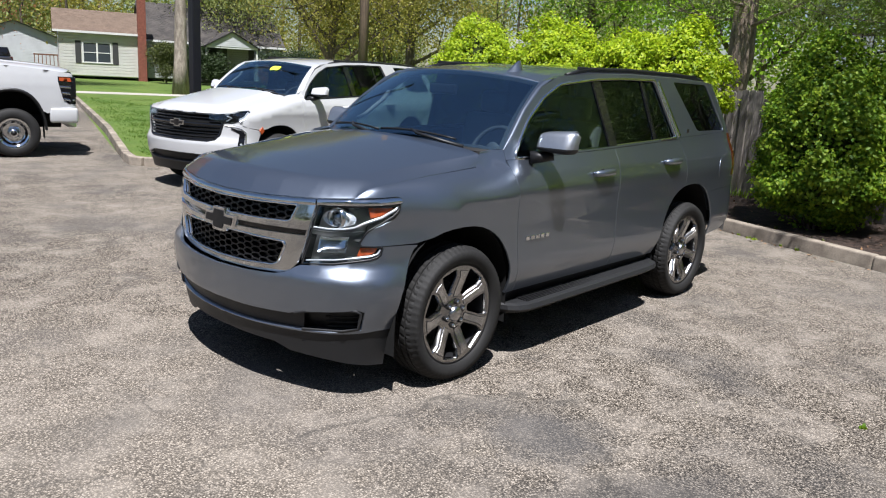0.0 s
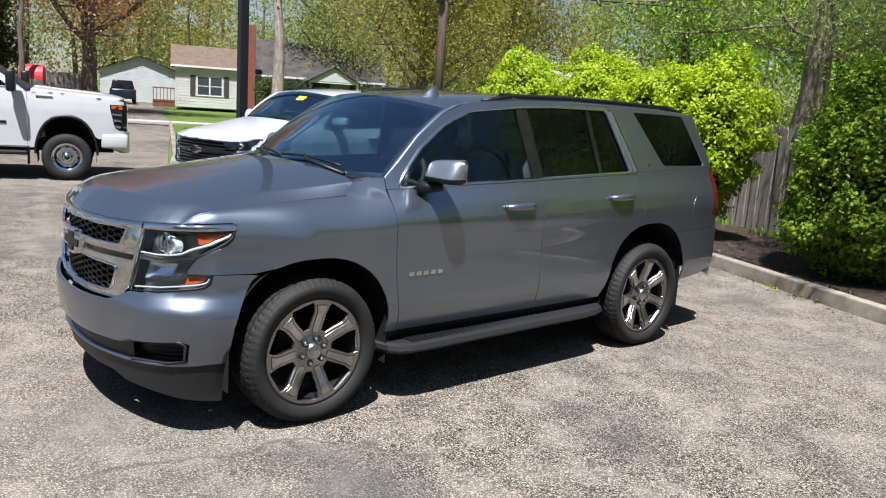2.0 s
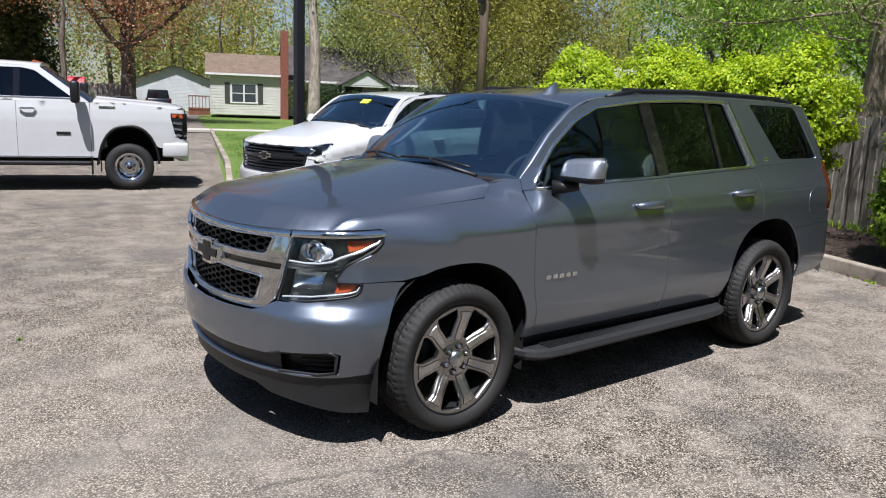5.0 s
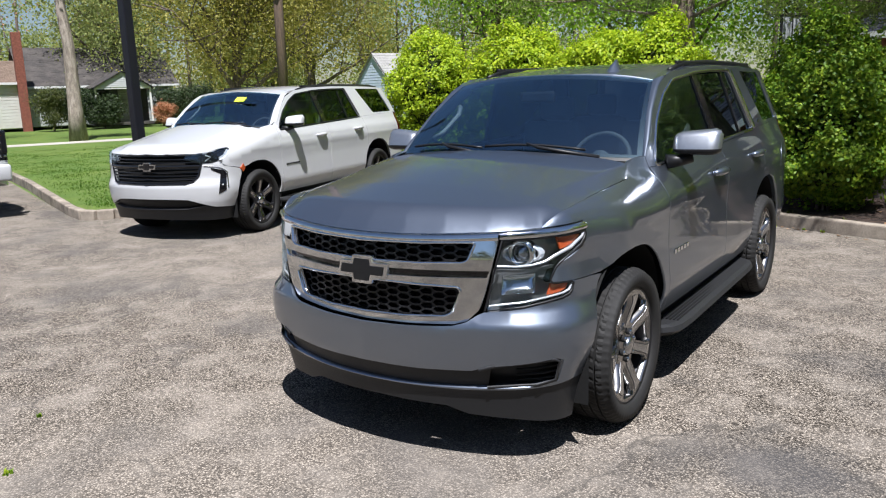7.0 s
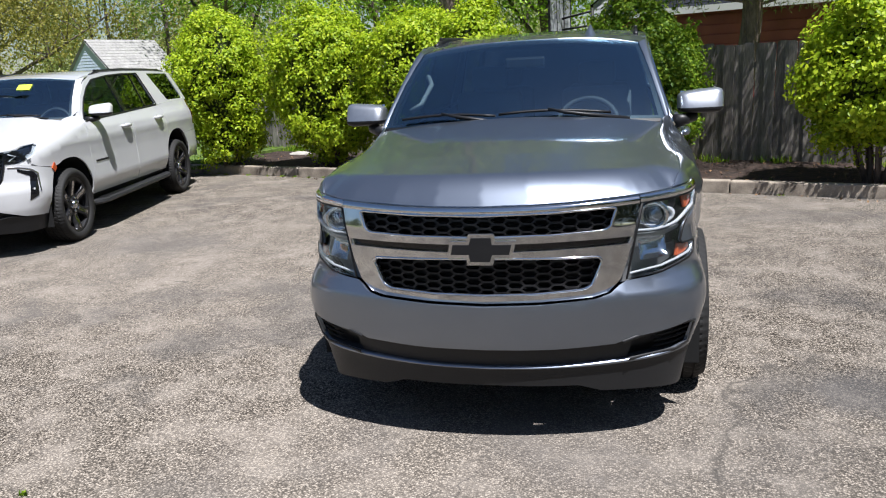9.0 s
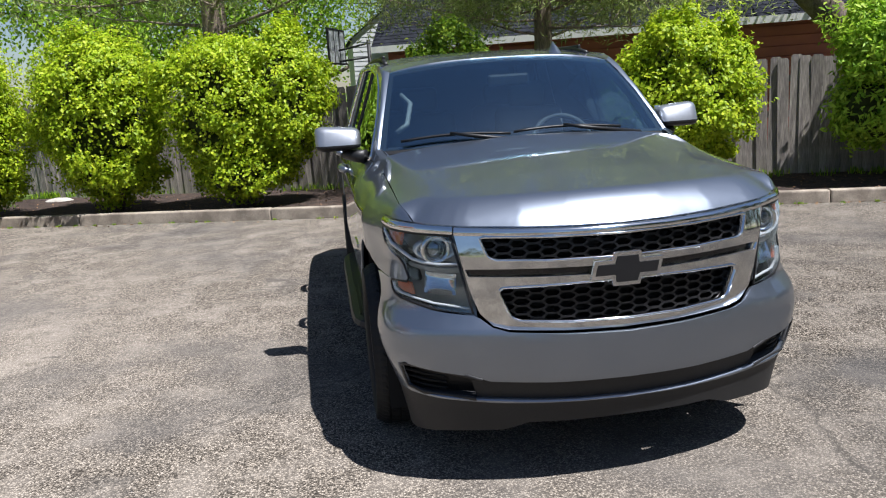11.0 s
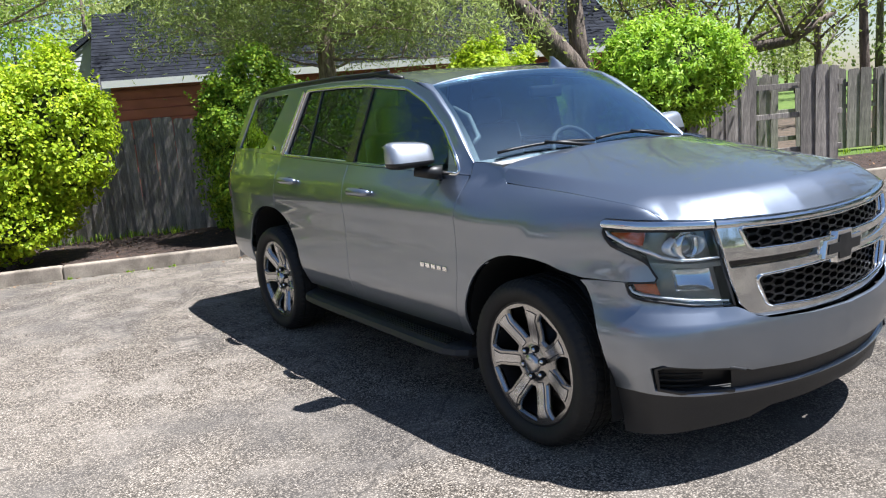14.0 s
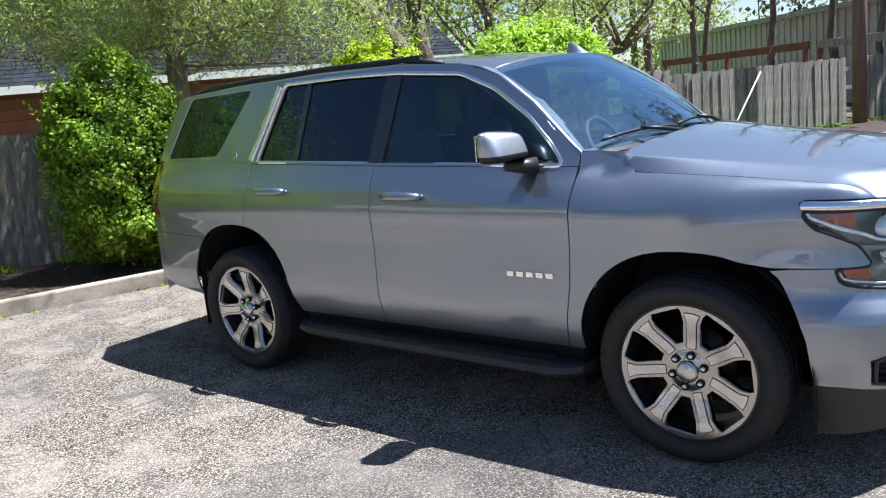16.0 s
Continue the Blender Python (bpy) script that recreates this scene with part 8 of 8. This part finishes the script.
boxpart("rail", (0, -0.6, 1.35), (1.5, 0.07, 0.07), M_DECK, dk)
boxpart("skirt", (0, -0.6, 0.2), (1.5, 0.05, 0.4), M_DECK, dk)


# ---- weeds, litter and small fittings ----
def tufts(name, spots, seed, blades, h, material, label, kind="stuff", category="grass"):
    """Clumps of bent, tapering blades; spots: (x, y, z, radius)."""
    rng = np.random.default_rng(seed)
    co, faces = [], []
    for x, y, z, r in spots:
        for _ in range(blades):
            a, q = rng.uniform(0, 6.283), r * math.sqrt(rng.random())
            bx, by = x + q * math.cos(a), y + q * math.sin(a)
            H, t = h * rng.uniform(0.4, 1.15), rng.uniform(0, 6.283)
            w, lean = 0.006 + 0.006 * rng.random(), rng.uniform(0.15, 0.7) * H
            dx, dy = math.cos(t), math.sin(t)
            k = len(co)
            co += [(bx - dy * w, by + dx * w, z - 0.01), (bx + dy * w, by - dx * w, z - 0.01), (bx + dx * lean * 0.4 + dy * w * 0.7, by + dy * lean * 0.4 - dx * w * 0.7, z + H * 0.6), (bx + dx * lean * 0.4 - dy * w * 0.7, by + dy * lean * 0.4 + dx * w * 0.7, z + H * 0.6), (bx + dx * lean, by + dy * lean, z + H)]
            faces += [(k, k + 1, k + 2, k + 3), (k + 3, k + 2, k + 4)]
    me = bpy.data.meshes.new(name)
    me.from_pydata(co, [], faces)
    me.update()
    ob = finish(name, me, material, None, smooth=False)
    return tagged(ob, label, category, kind=kind)


_r = random.Random(77)
FA, FB = Vector((-9.6, 13.3)), Vector((8.75, 5.25))
spots = []
for _ in range(90):
    p = FA.lerp(FB, _r.random()) + Vector((-0.40, -0.92)) * _r.uniform(0.06, 0.35)
    spots.append((p.x, p.y, 0.08, _r.uniform(0.06, 0.22)))
F2A, F2B = Vector((9.2, 7.7)), Vector((30.0, -2.5))
for _ in range(80):
    p = F2A.lerp(F2B, _r.random() * 0.6) + Vector((-0.44, -0.90)) * _r.uniform(0.06, 0.9)
    spots.append((p.x, p.y, -0.03, _r.uniform(0.08, 0.3)))
tufts("fence_weeds", spots, 5, 22, 0.11, L_DARK, "ragged grass and weeds along the fence foot")
spots = []
for _ in range(70):
    a = _r.uniform(-8.8, 9.0)
    p = kpt(a, _r.uniform(0.16, 0.5))
    spots.append((p.x, p.y, 0.085, _r.uniform(0.03, 0.10)))
tufts("kerb_weeds", spots, 6, 10, 0.05, L_MOSS, "small weeds behind the kerb")
spots = []
for _ in range(46):
    a = _r.uniform(-8.8, 12.0)
    p = kpt(a, -_r.uniform(0.0, 0.03))
    spots.append((p.x, p.y, 0.0, _r.uniform(0.015, 0.05)))
spots += [(2.25, -1.55, 0.0, 0.02), (-1.35, -2.05, 0.0, 0.022), (-1.9, -1.6, 0.0, 0.016), (2.9, 1.2, 0.0, 0.02)]
tufts("crack_weeds", spots, 7, 14, 0.028, L_DARK, "tiny weeds growing in the asphalt cracks")
# lawn blades on the nearest part of the island
spots = []
for _ in range(900):
    u, v = _r.random(), _r.random() ** 1.4
    p = Vector((-8.9, 3.3)).lerp(Vector((-26, 9.6)), u * u) + Vector((0.34, 0.94)) * (v * 7.0 + 0.15)
    spots.append((p.x, p.y, 0.12, 0.34))
tufts("lawn_blades", spots, 8, 30, 0.035, L_LAWN, "mown lawn blades on the island")
# dry leaves and chips on the mulch and along the kerb
n = 700
nr = np.random.default_rng(9)
pp = np.array([kpt(nr.uniform(-8.8, 12), nr.uniform(0.15, 2.2), 0.093)[:] for _ in range(n)] + [kpt(nr.uniform(-8.8, 12), -abs(nr.normal(0, 0.10)), 0.006)[:] for _ in range(220)])
nn = nr.normal(scale=0.25, size=pp.shape) + np.array([0, 0, 1.0])
nn /= np.linalg.norm(nn, axis=1)[:, None]
ob = leaf_mesh("leaf_litter", pp, nn, 0.05, mat("dry_leaf", (0.22, 0.13, 0.07), rough=0.9, isl=0.5), None, nr, 0.5)
tagged(ob, "dry brown leaves and bark chips on the mulch", "litter", kind="stuff")
# flat pale stone by the fence, splice sleeves on the cable
bm = bmesh.new()
bmesh.ops.create_icosphere(bm, subdivisions=3, radius=1.0)
for v in bm.verts:
    f = 1 + 0.16 * noise.noise(v.co * 1.7)
    v.co = Vector((v.co.x * 0.28 * f, v.co.y * 0.17 * f, v.co.z * 0.09 * f))
st = tagged(part("stone", bm, M_WALKWAY, None), "flat pale stone lying by the fence", "stone")
st.matrix_world = pose(-5.78, 10.8, 0.05, 0, 0, -20)

# dark evergreen clump and a brown board fence past the drive
tree((-50.0, 6.7), 8.5, 2.4, L_MOSS, 71, 24000, 0.20, None, 0.20, 0.06, limbs=22, label="dark evergreen clump past the drive", limb_up=0.5)
fence_run((-45.6, 8.4), (-44.7, 11.6), 9, height=2.0, label="brown board fence beyond the drive")


# ---- basketball goal behind the fence ----
goal = thing("basketball_goal", pose(0.02, 12.85, 0.0), "black framed basketball backboard on a pole behind the fence", "basketball goal")
bm = bmesh.new()
tube(bm, [(0, 0, 0), (0, 0, 1.4), (0, 0, 2.66)], 0.038, 12)
part("pole", bm, M_CABLE, goal)
_bb = Matrix.Rotation(math.atan2(1.1, 0.36), 3, "Z")
_bc = Vector((-0.66, 0.02, 2.56))
board = boxpart("backboard", _bc, (1.12, 0.022, 0.66), M_BACKBOARD, goal, 0.006, _bb, label="pale cloudy backboard panel")
for k in range(4):
    boxpart("frame_bar", _bc + _bb @ Vector((-0.56 + 1.12 * k / 3, 0, 0)), (0.035, 0.045, 0.70), M_CABLE, board, 0.005, _bb)
for z in (-0.34, 0.34):
    boxpart("frame_bar", _bc + _bb @ Vector((0, 0, z)), (1.15, 0.045, 0.035), M_CABLE, board, 0.005, _bb)
for z, dz in ((2.60, -0.12), (2.32, -0.06)):
    bm = bmesh.new()
    tube(bm, [(0, 0, z), (-0.62, 0.02, z + dz)], 0.022, 8)
    part("arm", bm, M_CABLE, goal)
for k, (x, y, h, r, lf) in enumerate(((-46.6, 24.3, 2.0, 1.25, L_MOSS), (-45.9, 25.6, 2.0, 1.2, L_DEEP), (-45.2, 27.0, 1.7, 1.0, L_DEEP), (-44.0, 31.5, 1.9, 1.3, L_DEEP), (-43.4, 30.2, 1.25, 0.65, L_RUST), (-43.4, 33.4, 2.1, 1.4, L_DEEP))):
    tree((x, y), h, r, lf, 90 + k, 9000, 0.11, None, 0.05, 0.04, limbs=12, label="russet shrub beside the white porch" if lf is L_RUST else "dark evergreen shrub before the white house", name="shrub", z=0.1)
